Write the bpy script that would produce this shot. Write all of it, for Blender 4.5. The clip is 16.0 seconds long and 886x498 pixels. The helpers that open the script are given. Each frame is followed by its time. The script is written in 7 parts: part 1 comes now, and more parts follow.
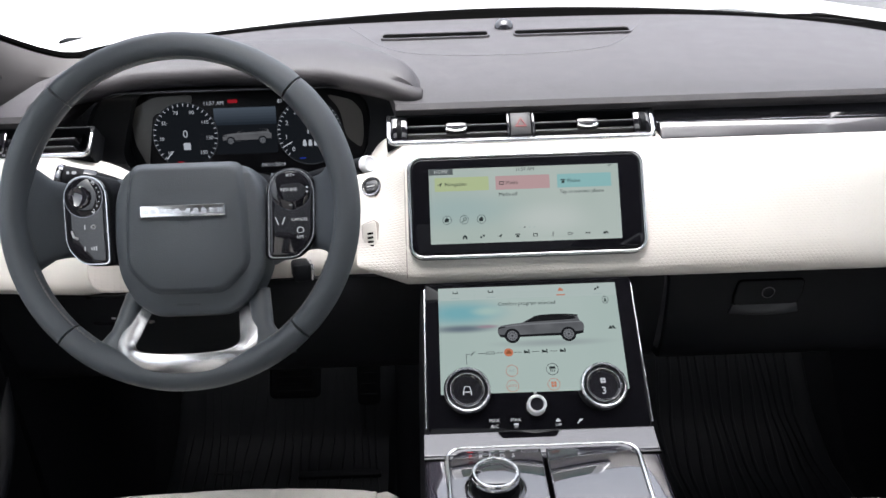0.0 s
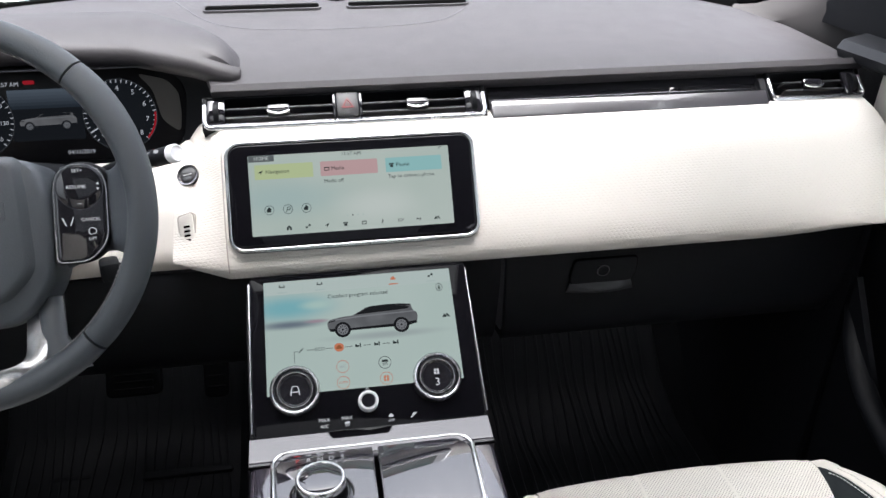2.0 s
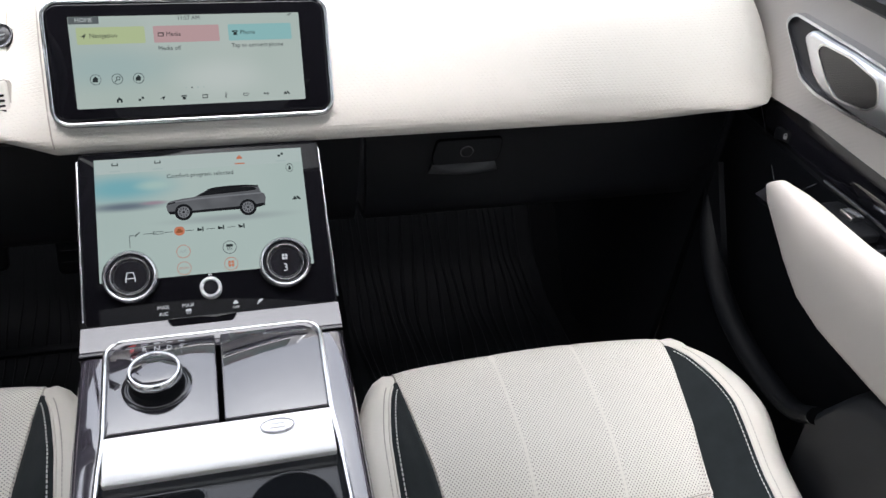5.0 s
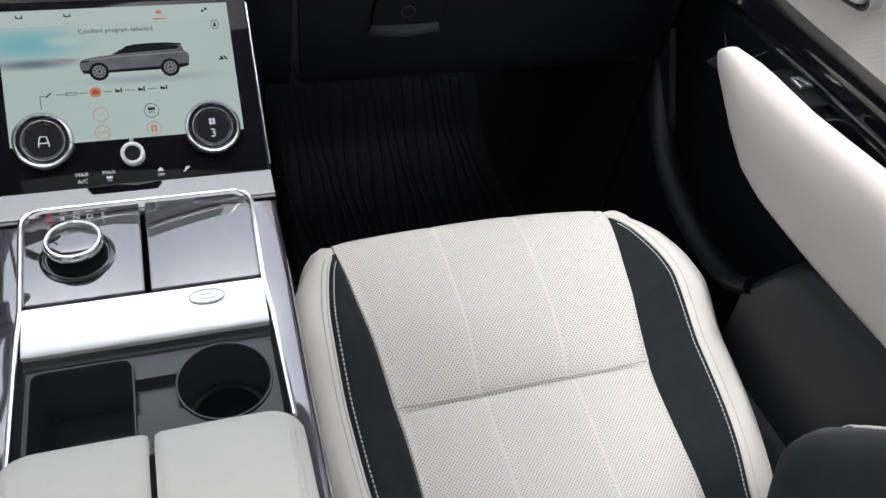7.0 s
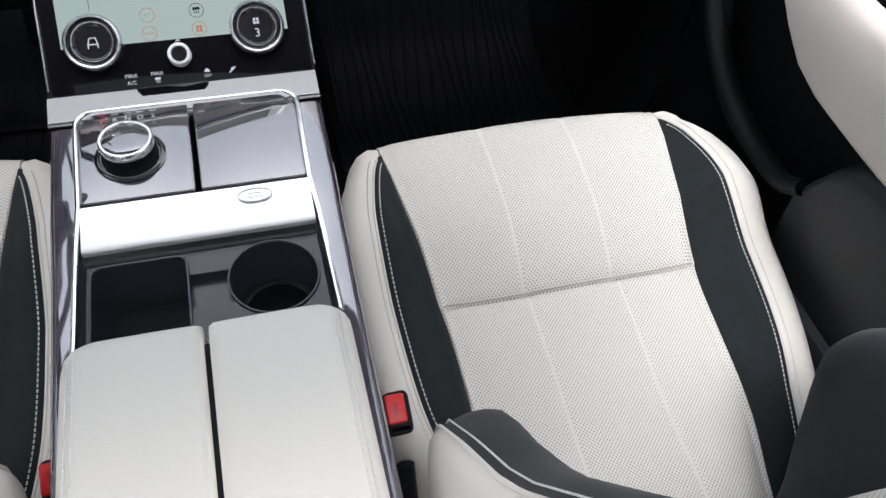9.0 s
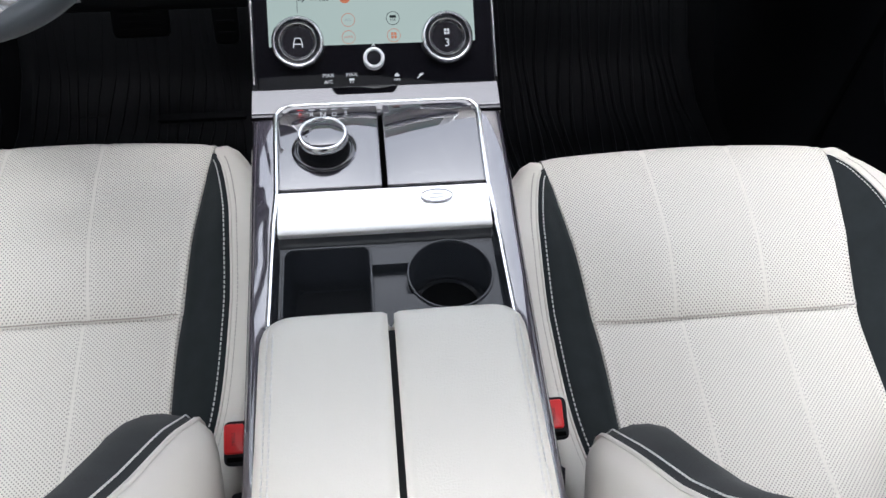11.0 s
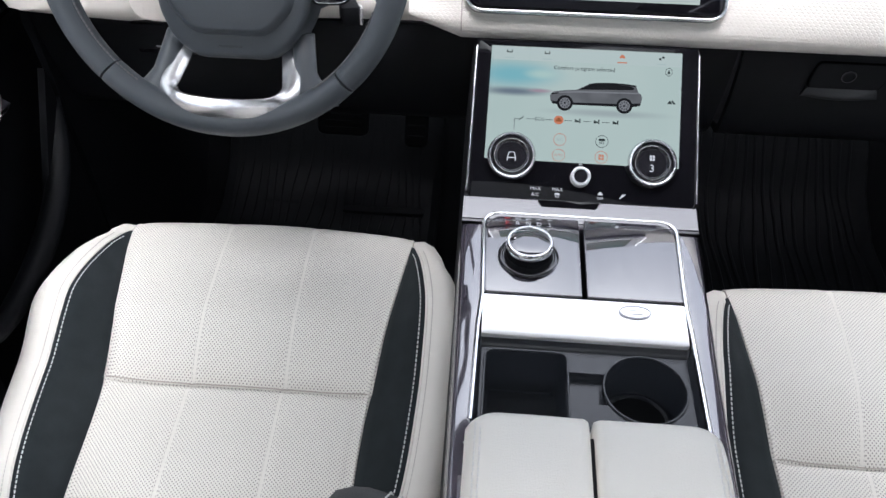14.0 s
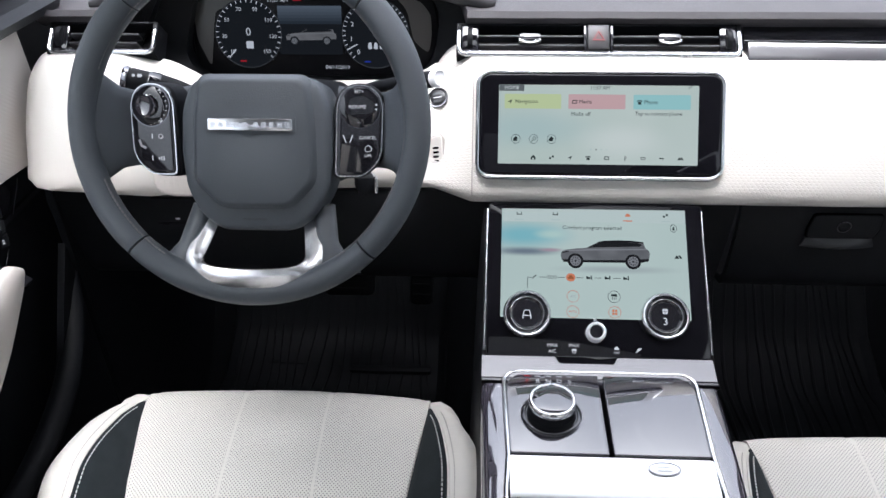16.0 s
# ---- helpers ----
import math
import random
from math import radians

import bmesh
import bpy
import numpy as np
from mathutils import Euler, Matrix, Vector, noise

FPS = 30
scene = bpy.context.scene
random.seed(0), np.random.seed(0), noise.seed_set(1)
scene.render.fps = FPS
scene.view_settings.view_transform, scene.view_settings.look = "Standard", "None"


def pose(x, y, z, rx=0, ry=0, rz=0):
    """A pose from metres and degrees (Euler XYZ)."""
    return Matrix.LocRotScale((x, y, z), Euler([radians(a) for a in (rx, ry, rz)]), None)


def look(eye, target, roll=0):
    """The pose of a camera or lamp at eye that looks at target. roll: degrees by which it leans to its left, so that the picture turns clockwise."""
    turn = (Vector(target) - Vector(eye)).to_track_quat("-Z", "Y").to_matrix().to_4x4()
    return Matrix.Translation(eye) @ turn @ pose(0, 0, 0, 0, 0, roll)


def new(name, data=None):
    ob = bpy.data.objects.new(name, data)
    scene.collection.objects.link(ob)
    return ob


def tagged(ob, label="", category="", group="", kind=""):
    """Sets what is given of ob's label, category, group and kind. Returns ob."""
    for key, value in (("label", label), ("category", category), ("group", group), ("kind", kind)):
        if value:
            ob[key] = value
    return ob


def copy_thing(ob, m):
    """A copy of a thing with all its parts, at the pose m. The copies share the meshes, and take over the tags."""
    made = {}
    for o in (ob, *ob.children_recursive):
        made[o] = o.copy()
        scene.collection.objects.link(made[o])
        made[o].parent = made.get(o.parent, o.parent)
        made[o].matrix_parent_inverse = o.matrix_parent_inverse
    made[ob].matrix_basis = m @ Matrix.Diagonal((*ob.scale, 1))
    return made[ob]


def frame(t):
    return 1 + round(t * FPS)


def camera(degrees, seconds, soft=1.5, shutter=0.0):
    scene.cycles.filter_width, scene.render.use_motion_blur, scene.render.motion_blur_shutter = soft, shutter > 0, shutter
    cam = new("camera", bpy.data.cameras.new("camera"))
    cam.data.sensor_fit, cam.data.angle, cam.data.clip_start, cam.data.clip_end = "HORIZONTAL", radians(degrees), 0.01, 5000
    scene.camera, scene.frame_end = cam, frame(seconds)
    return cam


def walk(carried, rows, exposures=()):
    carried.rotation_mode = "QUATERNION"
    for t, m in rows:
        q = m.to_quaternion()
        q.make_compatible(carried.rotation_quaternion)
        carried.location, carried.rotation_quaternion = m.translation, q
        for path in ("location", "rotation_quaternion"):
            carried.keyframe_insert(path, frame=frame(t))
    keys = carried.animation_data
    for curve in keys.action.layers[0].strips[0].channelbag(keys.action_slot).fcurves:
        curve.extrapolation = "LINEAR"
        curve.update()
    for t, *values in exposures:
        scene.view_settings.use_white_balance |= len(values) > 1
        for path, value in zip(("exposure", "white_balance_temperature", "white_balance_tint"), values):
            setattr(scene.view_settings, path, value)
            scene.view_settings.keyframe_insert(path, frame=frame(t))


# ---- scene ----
cam = camera(57.8, 16.0)
PATH = [
    (0, (-0.112, -0.617, 1.044), (-0.095, 1.204, 0.217), -1.8),
    (0.5, (-0.087, -0.607, 1.047), (-0.011, 1.203, 0.198), -1.6),
    (1, (-0.065, -0.591, 1.051), (0.096, 1.201, 0.177), -1.1),
    (1.5, (-0.047, -0.575, 1.052), (0.191, 1.196, 0.154), -0.6),
    (2, (-0.036, -0.569, 1.051), (0.254, 1.187, 0.138), -0.0),
    (2.5, (-0.02, -0.564, 1.047), (0.313, 1.177, 0.119), 0.4),
    (3, (-0.009, -0.555, 1.05), (0.366, 1.155, 0.084), 1.0),
    (3.5, (0.002, -0.549, 1.045), (0.414, 1.134, 0.046), 1.5),
    (4, (0.016, -0.543, 1.052), (0.45, 1.094, -0.011), 2.4),
    (4.2, (0.023, -0.538, 1.063), (0.462, 1.071, -0.041), 3.1),
    (6.3, (0.041, -0.534, 1.029), (0.6, 0.877, -0.273), 7.8),
    (6.5, (0.049, -0.531, 1.032), (0.605, 0.846, -0.308), 8.1),
    (7, (0.054, -0.525, 1.025), (0.623, 0.777, -0.383), 9.3),
    (7.5, (0.059, -0.526, 1.022), (0.624, 0.714, -0.442), 10.1),
    (8, (0.06, -0.526, 1.02), (0.599, 0.662, -0.496), 10.0),
    (8.5, (0.062, -0.532, 1.021), (0.543, 0.626, -0.537), 8.5),
    (11, (-0.014, -0.548, 1.036), (0.16, 0.696, -0.521), 2.8),
    (11.5, (-0.033, -0.559, 1.037), (0.093, 0.719, -0.495), 3.2),
    (12, (-0.048, -0.56, 1.036), (0.024, 0.732, -0.49), 3.1),
    (12.5, (-0.055, -0.565, 1.038), (-0.065, 0.735, -0.483), 1.8),
    (13, (-0.073, -0.572, 1.043), (-0.15, 0.752, -0.454), 1.3),
    (13.5, (-0.092, -0.574, 1.053), (-0.203, 0.794, -0.402), 0.7),
    (14, (-0.103, -0.574, 1.065), (-0.212, 0.865, -0.32), 0.5),
    (14.5, (-0.11, -0.574, 1.068), (-0.215, 0.93, -0.246), 0.3),
    (15, (-0.12, -0.572, 1.073), (-0.215, 0.985, -0.179), 0.5),
    (15.5, (-0.127, -0.572, 1.075), (-0.218, 1.047, -0.096), -0.0),
    (16, (-0.136, -0.579, 1.081), (-0.232, 1.094, -0.01), -0.8),
]
SKY, SUN = 0.15, 0.45
EXPOSURES = [(0.0, 2.66, 6260, 13), (4.0, 2.64, 6240, 13), (8.5, 2.72, 6180, 13), (11.0, 2.79, 6080, 13), (16.0, 2.82, 6020, 14)]
walk(cam, [(t, look(eye, target, roll)) for t, eye, target, roll in PATH], EXPOSURES)

# ---- daylight: bright overcast sky through the glass ----
world = bpy.data.worlds.new("sky")
scene.world = world
world.use_nodes = True
_n = world.node_tree.nodes
_sky = _n.new("ShaderNodeTexSky")
_sky.sky_type = "NISHITA"
_sky.sun_disc = False
_sky.sun_elevation, _sky.sun_rotation = radians(78), radians(182)
_sky.air_density, _sky.dust_density, _sky.ozone_density = 0.6, 9.0, 0.5
_veil = _n.new("ShaderNodeHueSaturation")  # cloud takes most of the sky's colour
_veil.inputs["Saturation"].default_value = 0.35
world.node_tree.links.new(_sky.outputs[0], _veil.inputs["Color"])
world.node_tree.links.new(_veil.outputs[0], _n["Background"].inputs[0])
_n["Background"].inputs[1].default_value = SKY
sun_data = bpy.data.lights.new("sun", "SUN")
sun_data.energy, sun_data.angle, sun_data.color = SUN, radians(50), (1.0, 0.98, 0.95)
sun = new("sun", sun_data)
sun.matrix_basis = look((0.05, -1.6, 7.8), (0, 0, 0))


# ---- building tools ----
def part(name, bm, material, parent=None, label="", sharp=38, local=False, mats=None):
    """One mesh object from a bmesh given in world places (or the thing's own, with local), under a thing or a part."""
    if parent is not None and not local:
        root = parent
        while root.parent:
            root = root.parent
        bm.transform(root.matrix_basis.inverted())
    bmesh.ops.recalc_face_normals(bm, faces=bm.faces)
    me = bpy.data.meshes.new(name)
    bm.to_mesh(me)
    bm.free()
    me.materials.append(material)
    me.shade_smooth()
    me.set_sharp_from_angle(angle=radians(sharp))
    ob = new(name, me)
    ob.parent = parent
    if label:
        ob["label"] = label
    return ob


def thing(name, label, category, at=(0, 0, 0), group="", kind="", m=None):
    ob = new(name)
    ob.empty_display_size = 0.05
    ob.matrix_basis = m if m is not None else Matrix.Translation(at)
    return tagged(ob, label, category, group, kind)


def add_mesh(bm, verts, faces):
    vs = [bm.verts.new(v) for v in verts]
    for f in faces:
        try:
            bm.faces.new([vs[i] for i in f])
        except ValueError:
            pass
    return vs


def lattice(rows, close_u=False, close_v=False, caps=False, bm=None):
    """Quads over rows of places."""
    bm = bm or bmesh.new()
    nu, nv = len(rows), len(rows[0])
    faces = []
    for i in range(nu if close_u else nu - 1):
        for j in range(nv if close_v else nv - 1):
            a, b = i * nv + j, i * nv + (j + 1) % nv
            c, d = ((i + 1) % nu) * nv + (j + 1) % nv, ((i + 1) % nu) * nv + j
            faces.append((a, b, c, d))
    if caps:
        faces.append(tuple(range(nv)))
        faces.append(tuple((nu - 1) * nv + j for j in range(nv)))
    add_mesh(bm, [p for r in rows for p in r], faces)
    return bm


def sheet(rows, thick, bm=None):
    """A surface over rows of places, thickened away from its outer side (rows x columns give the outward normal)."""
    g = np.array([[tuple(p) for p in r] for r in rows], float)
    du, dv = np.gradient(g, axis=0), np.gradient(g, axis=1)
    n = np.cross(du, dv)
    n /= np.maximum(np.linalg.norm(n, axis=2, keepdims=True), 1e-9)
    low = g - n * thick
    nu, nv = g.shape[:2]
    bm = bm or bmesh.new()
    k = nu * nv
    faces = []
    for i in range(nu - 1):
        for j in range(nv - 1):
            a, b, c, d = i * nv + j, i * nv + j + 1, (i + 1) * nv + j + 1, (i + 1) * nv + j
            faces += [(a, b, c, d), (k + d, k + c, k + b, k + a)]
    for i in range(nu - 1):
        for j in (0, nv - 1):
            a, b = i * nv + j, (i + 1) * nv + j
            faces.append((a, b, k + b, k + a))
    for j in range(nv - 1):
        for i in (0, nu - 1):
            a, b = i * nv + j, i * nv + j + 1
            faces.append((a, b, k + b, k + a))
    add_mesh(bm, list(map(tuple, g.reshape(-1, 3))) + list(map(tuple, low.reshape(-1, 3))), faces)
    return bm


def box(c, s, bevel=0.003, seg=2, m=None, bm=None):
    b = bmesh.new()
    bmesh.ops.create_cube(b, size=1)
    for v in b.verts:
        v.co = Vector((v.co.x * s[0], v.co.y * s[1], v.co.z * s[2]))
    if bevel:
        bmesh.ops.bevel(b, geom=b.edges[:], offset=bevel, segments=seg, profile=0.5, affect="EDGES")
    b.transform((m or Matrix()) @ Matrix.Translation(c) if m else Matrix.Translation(c))
    return merge(bm, b)


def merge(bm, b):
    if bm is None:
        return b
    me = bpy.data.meshes.new("t")
    b.to_mesh(me)
    b.free()
    bm.from_mesh(me)
    bpy.data.meshes.remove(me)
    return bm


def rrect(w, h, r, n=6, cx=0.0, cy=0.0):
    r = min(r, w / 2 - 1e-4, h / 2 - 1e-4)
    pts = []
    for qx, qy, a0 in ((1, 1, 0), (-1, 1, 90), (-1, -1, 180), (1, -1, 270)):
        for k in range(n + 1):
            a = radians(a0 + 90 * k / n)
            pts.append((cx + qx * (w / 2 - r) + r * math.cos(a), cy + qy * (h / 2 - r) + r * math.sin(a)))
    return pts


def soften(pts, r, n=4):
    """A polygon with its corners rounded."""
    out = []
    k = len(pts)
    for i in range(k):
        p, a, b = Vector(pts[i]), Vector(pts[i - 1]), Vector(pts[(i + 1) % k])
        da, db = a - p, b - p
        ra = min(r, da.length * 0.45)
        rb = min(r, db.length * 0.45)
        s, e = p + da.normalized() * ra, p + db.normalized() * rb
        for t in np.linspace(0, 1, n + 1):
            q = s * (1 - t) ** 2 + p * 2 * t * (1 - t) + e * t * t
            out.append((q.x, q.y))
    return out


def slab(pts, z0, z1, m=None, bevel=0.0, seg=3, bm=None):
    """A flat polygon from z0 up to z1, with a rounded upper edge."""
    b = bmesh.new()
    p = [Vector(q) for q in pts]
    c = sum(p, Vector((0, 0))) / len(p)
    size = max((q - c).length for q in p)
    rings = [[(q.x, q.y, z0) for q in p]]
    if bevel:
        area = sum(p[i - 1].x * p[i].y - p[i].x * p[i - 1].y for i in range(len(p)))
        inward = []
        for i in range(len(p)):
            e0 = (p[i] - p[i - 1]).normalized()
            e1 = (p[(i + 1) % len(p)] - p[i]).normalized()
            nn = Vector((-(e0.y + e1.y), e0.x + e1.x))
            nn = nn.normalized() if nn.length > 1e-6 else Vector((0, 0))
            inward.append(nn if area > 0 else -nn)
        for k in range(seg + 1):
            a = math.pi / 2 * k / seg
            o = bevel * (1 - math.cos(a))
            rings.append([(q.x + w.x * o, q.y + w.y * o, z1 - bevel + bevel * math.sin(a)) for q, w in zip(p, inward)])
    else:
        rings.append([(q.x, q.y, z1) for q in p])
    lattice(rings, close_v=True, caps=True, bm=b)
    if m:
        b.transform(m)
    return merge(bm, b)


def ring_slab(outer, inner, z0, z1, m=None, bm=None):
    """A flat frame between two outlines with equally many corners."""
    b = lattice([[(x, y, z0) for x, y in outer], [(x, y, z1) for x, y in outer], [(x, y, z1) for x, y in inner], [(x, y, z0) for x, y in inner]], close_u=True, close_v=True)
    if m:
        b.transform(m)
    return merge(bm, b)


def tube(path, r, n=8, closed=False, m=None, bm=None, flat=1.0, up=None):
    """A round or flattened bar along a path."""
    P = [Vector(p) for p in path]
    rows = []
    k = len(P)
    for i in range(k):
        a = P[i - 1] if (i or closed) else P[i]
        b2 = P[(i + 1) % k] if (i < k - 1 or closed) else P[i]
        t = (b2 - a).normalized()
        u = Vector(up) if up else (Vector((0, 0, 1)) if abs(t.z) < 0.9 else Vector((0, 1, 0)))
        s = t.cross(u).normalized()
        w = s.cross(t).normalized()
        rr = r[i] if isinstance(r, (list, tuple)) else r
        rows.append([tuple(P[i] + s * rr * math.cos(2 * math.pi * j / n) + w * rr * flat * math.sin(2 * math.pi * j / n)) for j in range(n)])
    b = lattice(rows, close_u=closed, close_v=True, caps=not closed)
    if m:
        b.transform(m)
    return merge(bm, b)


def lathe(profile, n=32, m=None, bm=None):
    """A turned solid from (radius, height) pairs."""
    b = bmesh.new()
    rows = [[(max(r, 1e-5) * math.cos(2 * math.pi * j / n), max(r, 1e-5) * math.sin(2 * math.pi * j / n), z) for j in range(n)] for r, z in profile]
    lattice(rows, close_v=True, bm=b)
    bmesh.ops.remove_doubles(b, verts=b.verts, dist=1e-4)
    if m:
        b.transform(m)
    return merge(bm, b)


def curve(pts, n):
    """n places on a smooth line through the given ones."""
    P = np.array(pts, float)
    d = np.concatenate([[0], np.cumsum(np.linalg.norm(np.diff(P, axis=0), axis=1))])
    P = np.vstack([2 * P[0] - P[1], P, 2 * P[-1] - P[-2]])
    out = []
    for s in np.linspace(0, d[-1], n):
        i = min(max(np.searchsorted(d, s, side="right") - 1, 0), len(d) - 2)
        t = (s - d[i]) / max(d[i + 1] - d[i], 1e-9)
        a, b, c, e = P[i], P[i + 1], P[i + 2], P[i + 3]
        out.append(tuple(0.5 * (2 * b + (c - a) * t + (2 * a - 5 * b + 4 * c - e) * t * t + (3 * b - a - 3 * c + e) * t ** 3)))
    return out


def lerp(x, xs, ys):
    return float(np.interp(x, xs, ys))


def glide(x, xs, ys):
    """A smooth line through the given heights."""
    x = min(max(x, xs[0]), xs[-1])
    i = min(max(int(np.searchsorted(xs, x)) - 1, 0), len(xs) - 2)
    slope = lambda j: (ys[min(j + 1, len(xs) - 1)] - ys[max(j - 1, 0)]) / (xs[min(j + 1, len(xs) - 1)] - xs[max(j - 1, 0)])
    h = xs[i + 1] - xs[i]
    t = (x - xs[i]) / h
    return ys[i] * (2 * t ** 3 - 3 * t * t + 1) + slope(i) * h * (t ** 3 - 2 * t * t + t) + ys[i + 1] * (3 * t * t - 2 * t ** 3) + slope(i + 1) * h * (t ** 3 - t * t)


def face_frame(origin, up, out):
    """A pose whose X is the car's right, Y lies up along a face and Z points out of it."""
    y, z = Vector(up).normalized(), Vector(out).normalized()
    x = y.cross(z).normalized()
    z = x.cross(y)
    m = Matrix((x, y, z)).transposed().to_4x4()
    m.translation = origin
    return m


def words(text, size, x, y, m, material, parent, z=0.0006, align="CENTER", name="lettering"):
    """Flat lettering on a face."""
    cu = bpy.data.curves.new("t", "FONT")
    cu.body, cu.size, cu.align_x, cu.align_y, cu.resolution_u = text, size, align, "CENTER", 2
    cu.extrude = 0.0001
    tmp = new("t", cu)
    bpy.context.view_layer.update()
    me = bpy.data.meshes.new_from_object(tmp.evaluated_get(bpy.context.evaluated_depsgraph_get()))
    bpy.data.objects.remove(tmp)
    b = bmesh.new()
    b.from_mesh(me)
    bpy.data.meshes.remove(me)
    b.transform(m @ Matrix.Translation((x, y, z)))
    return part(name, b, material, parent)


def stitches(path, step, length, r, bm=None):
    """Short thread stitches along a line of places."""
    P = np.array(path, float)
    d = np.concatenate([[0], np.cumsum(np.linalg.norm(np.diff(P, axis=0), axis=1))])
    verts, faces = [], []
    for s in np.arange(step / 2, d[-1], step):
        a = np.array([np.interp(s - length / 2, d, P[:, k]) for k in range(3)])
        b = np.array([np.interp(s + length / 2, d, P[:, k]) for k in range(3)])
        t = (b - a) / max(np.linalg.norm(b - a), 1e-9)
        w = np.cross(t, (0, 0, 1))
        w /= max(np.linalg.norm(w), 1e-6)
        u = np.cross(w, t)
        k = len(verts)
        for q in (a, b):
            verts += [tuple(q + w * r), tuple(q + u * r), tuple(q - w * r)]
        faces += [(k, k + 3, k + 4, k + 1), (k + 1, k + 4, k + 5, k + 2), (k, k + 1, k + 2), (k + 3, k + 5, k + 4), (k, k + 2, k + 5, k + 3)]
    bm = bm or bmesh.new()
    add_mesh(bm, verts, faces)
    return bm


# ---- materials ----
def material(name, color, rough=0.5, metal=0.0, coat=0.0, spec=0.5):
    m = bpy.data.materials.new(name)
    m.use_nodes = True
    b = m.node_tree.nodes["Principled BSDF"]
    b.inputs["Base Color"].default_value = (*color, 1)
    b.inputs["Roughness"].default_value = rough
    b.inputs["Metallic"].default_value = metal
    b.inputs["Coat Weight"].default_value = coat
    b.inputs["Coat Roughness"].default_value = 0.03
    b.inputs["Specular IOR Level"].default_value = spec
    return m


def nodes_of(m):
    t = m.node_tree
    return t, t.nodes, t.links, t.nodes["Principled BSDF"]


def texture_at(n, l, kind, scale, detail=4.0, coord="Object"):
    co = n.new("ShaderNodeTexCoord")
    tx = n.new(kind)
    l.new(co.outputs[coord], tx.inputs["Vector"])
    tx.inputs["Scale"].default_value = scale
    if "Detail" in tx.inputs:
        tx.inputs["Detail"].default_value = detail
    return tx


def vary(m, color, scale=6.0, amount=0.12):
    """Broad uneven tone on a base colour."""
    t, n, l, b = nodes_of(m)
    tx = texture_at(n, l, "ShaderNodeTexNoise", scale, 5)
    mix = n.new("ShaderNodeMix")
    mix.data_type = "RGBA"
    mix.inputs[6].default_value = (*[c * (1 - amount) for c in color], 1)
    mix.inputs[7].default_value = (*[min(c * (1 + amount), 0.95) for c in color], 1)
    l.new(tx.outputs["Fac"], mix.inputs[0])
    l.new(mix.outputs[2], b.inputs["Base Color"])
    return mix


def grain(m, kind="ShaderNodeTexVoronoi", scale=700.0, strength=0.25, distance=0.0006, out="Distance"):
    t, n, l, b = nodes_of(m)
    tx = texture_at(n, l, kind, scale)
    bp = n.new("ShaderNodeBump")
    bp.inputs["Strength"].default_value = strength
    bp.inputs["Distance"].default_value = distance
    l.new(tx.outputs[out], bp.inputs["Height"])
    l.new(bp.outputs[0], b.inputs["Normal"])
    return bp


def rough_noise(m, lo, hi, scale=14.0):
    t, n, l, b = nodes_of(m)
    tx = texture_at(n, l, "ShaderNodeTexNoise", scale, 6)
    mr = n.new("ShaderNodeMapRange")
    mr.inputs["To Min"].default_value, mr.inputs["To Max"].default_value = lo, hi
    l.new(tx.outputs["Fac"], mr.inputs["Value"])
    l.new(mr.outputs[0], b.inputs["Roughness"])


def leather(name, color, rough, amount=0.06, strength=0.3):
    m = material(name, color, rough)
    vary(m, color, 9.0, amount)
    rough_noise(m, rough - 0.06, rough + 0.07, 30)
    grain(m, "ShaderNodeTexVoronoi", 620, strength, 0.0005)
    return m


GLOW = 0.112  # screens and lit print, against the daylight


def emitter(name, color, power):
    m = bpy.data.materials.new(name)
    m.use_nodes = True
    b = m.node_tree.nodes["Principled BSDF"]
    b.inputs["Base Color"].default_value = (0.002, 0.002, 0.002, 1)
    b.inputs["Specular IOR Level"].default_value = 0.0
    b.inputs["Roughness"].default_value = 0.3
    b.inputs["Emission Color"].default_value = (*color, 1)
    b.inputs["Emission Strength"].default_value = power * GLOW
    return m


def gradient_screen(name, low, high, scale, power=1.0):
    """A lit screen with cloudy drifts between two tones."""
    m = emitter(name, low, power)
    t, n, l, b = nodes_of(m)
    tx = texture_at(n, l, "ShaderNodeTexNoise", scale, 2)
    mx = n.new("ShaderNodeMix")
    mx.data_type = "RGBA"
    mx.inputs[6].default_value, mx.inputs[7].default_value = (*low, 1), (*high, 1)
    l.new(tx.outputs["Fac"], mx.inputs[0])
    l.new(mx.outputs[2], b.inputs["Emission Color"])
    return m


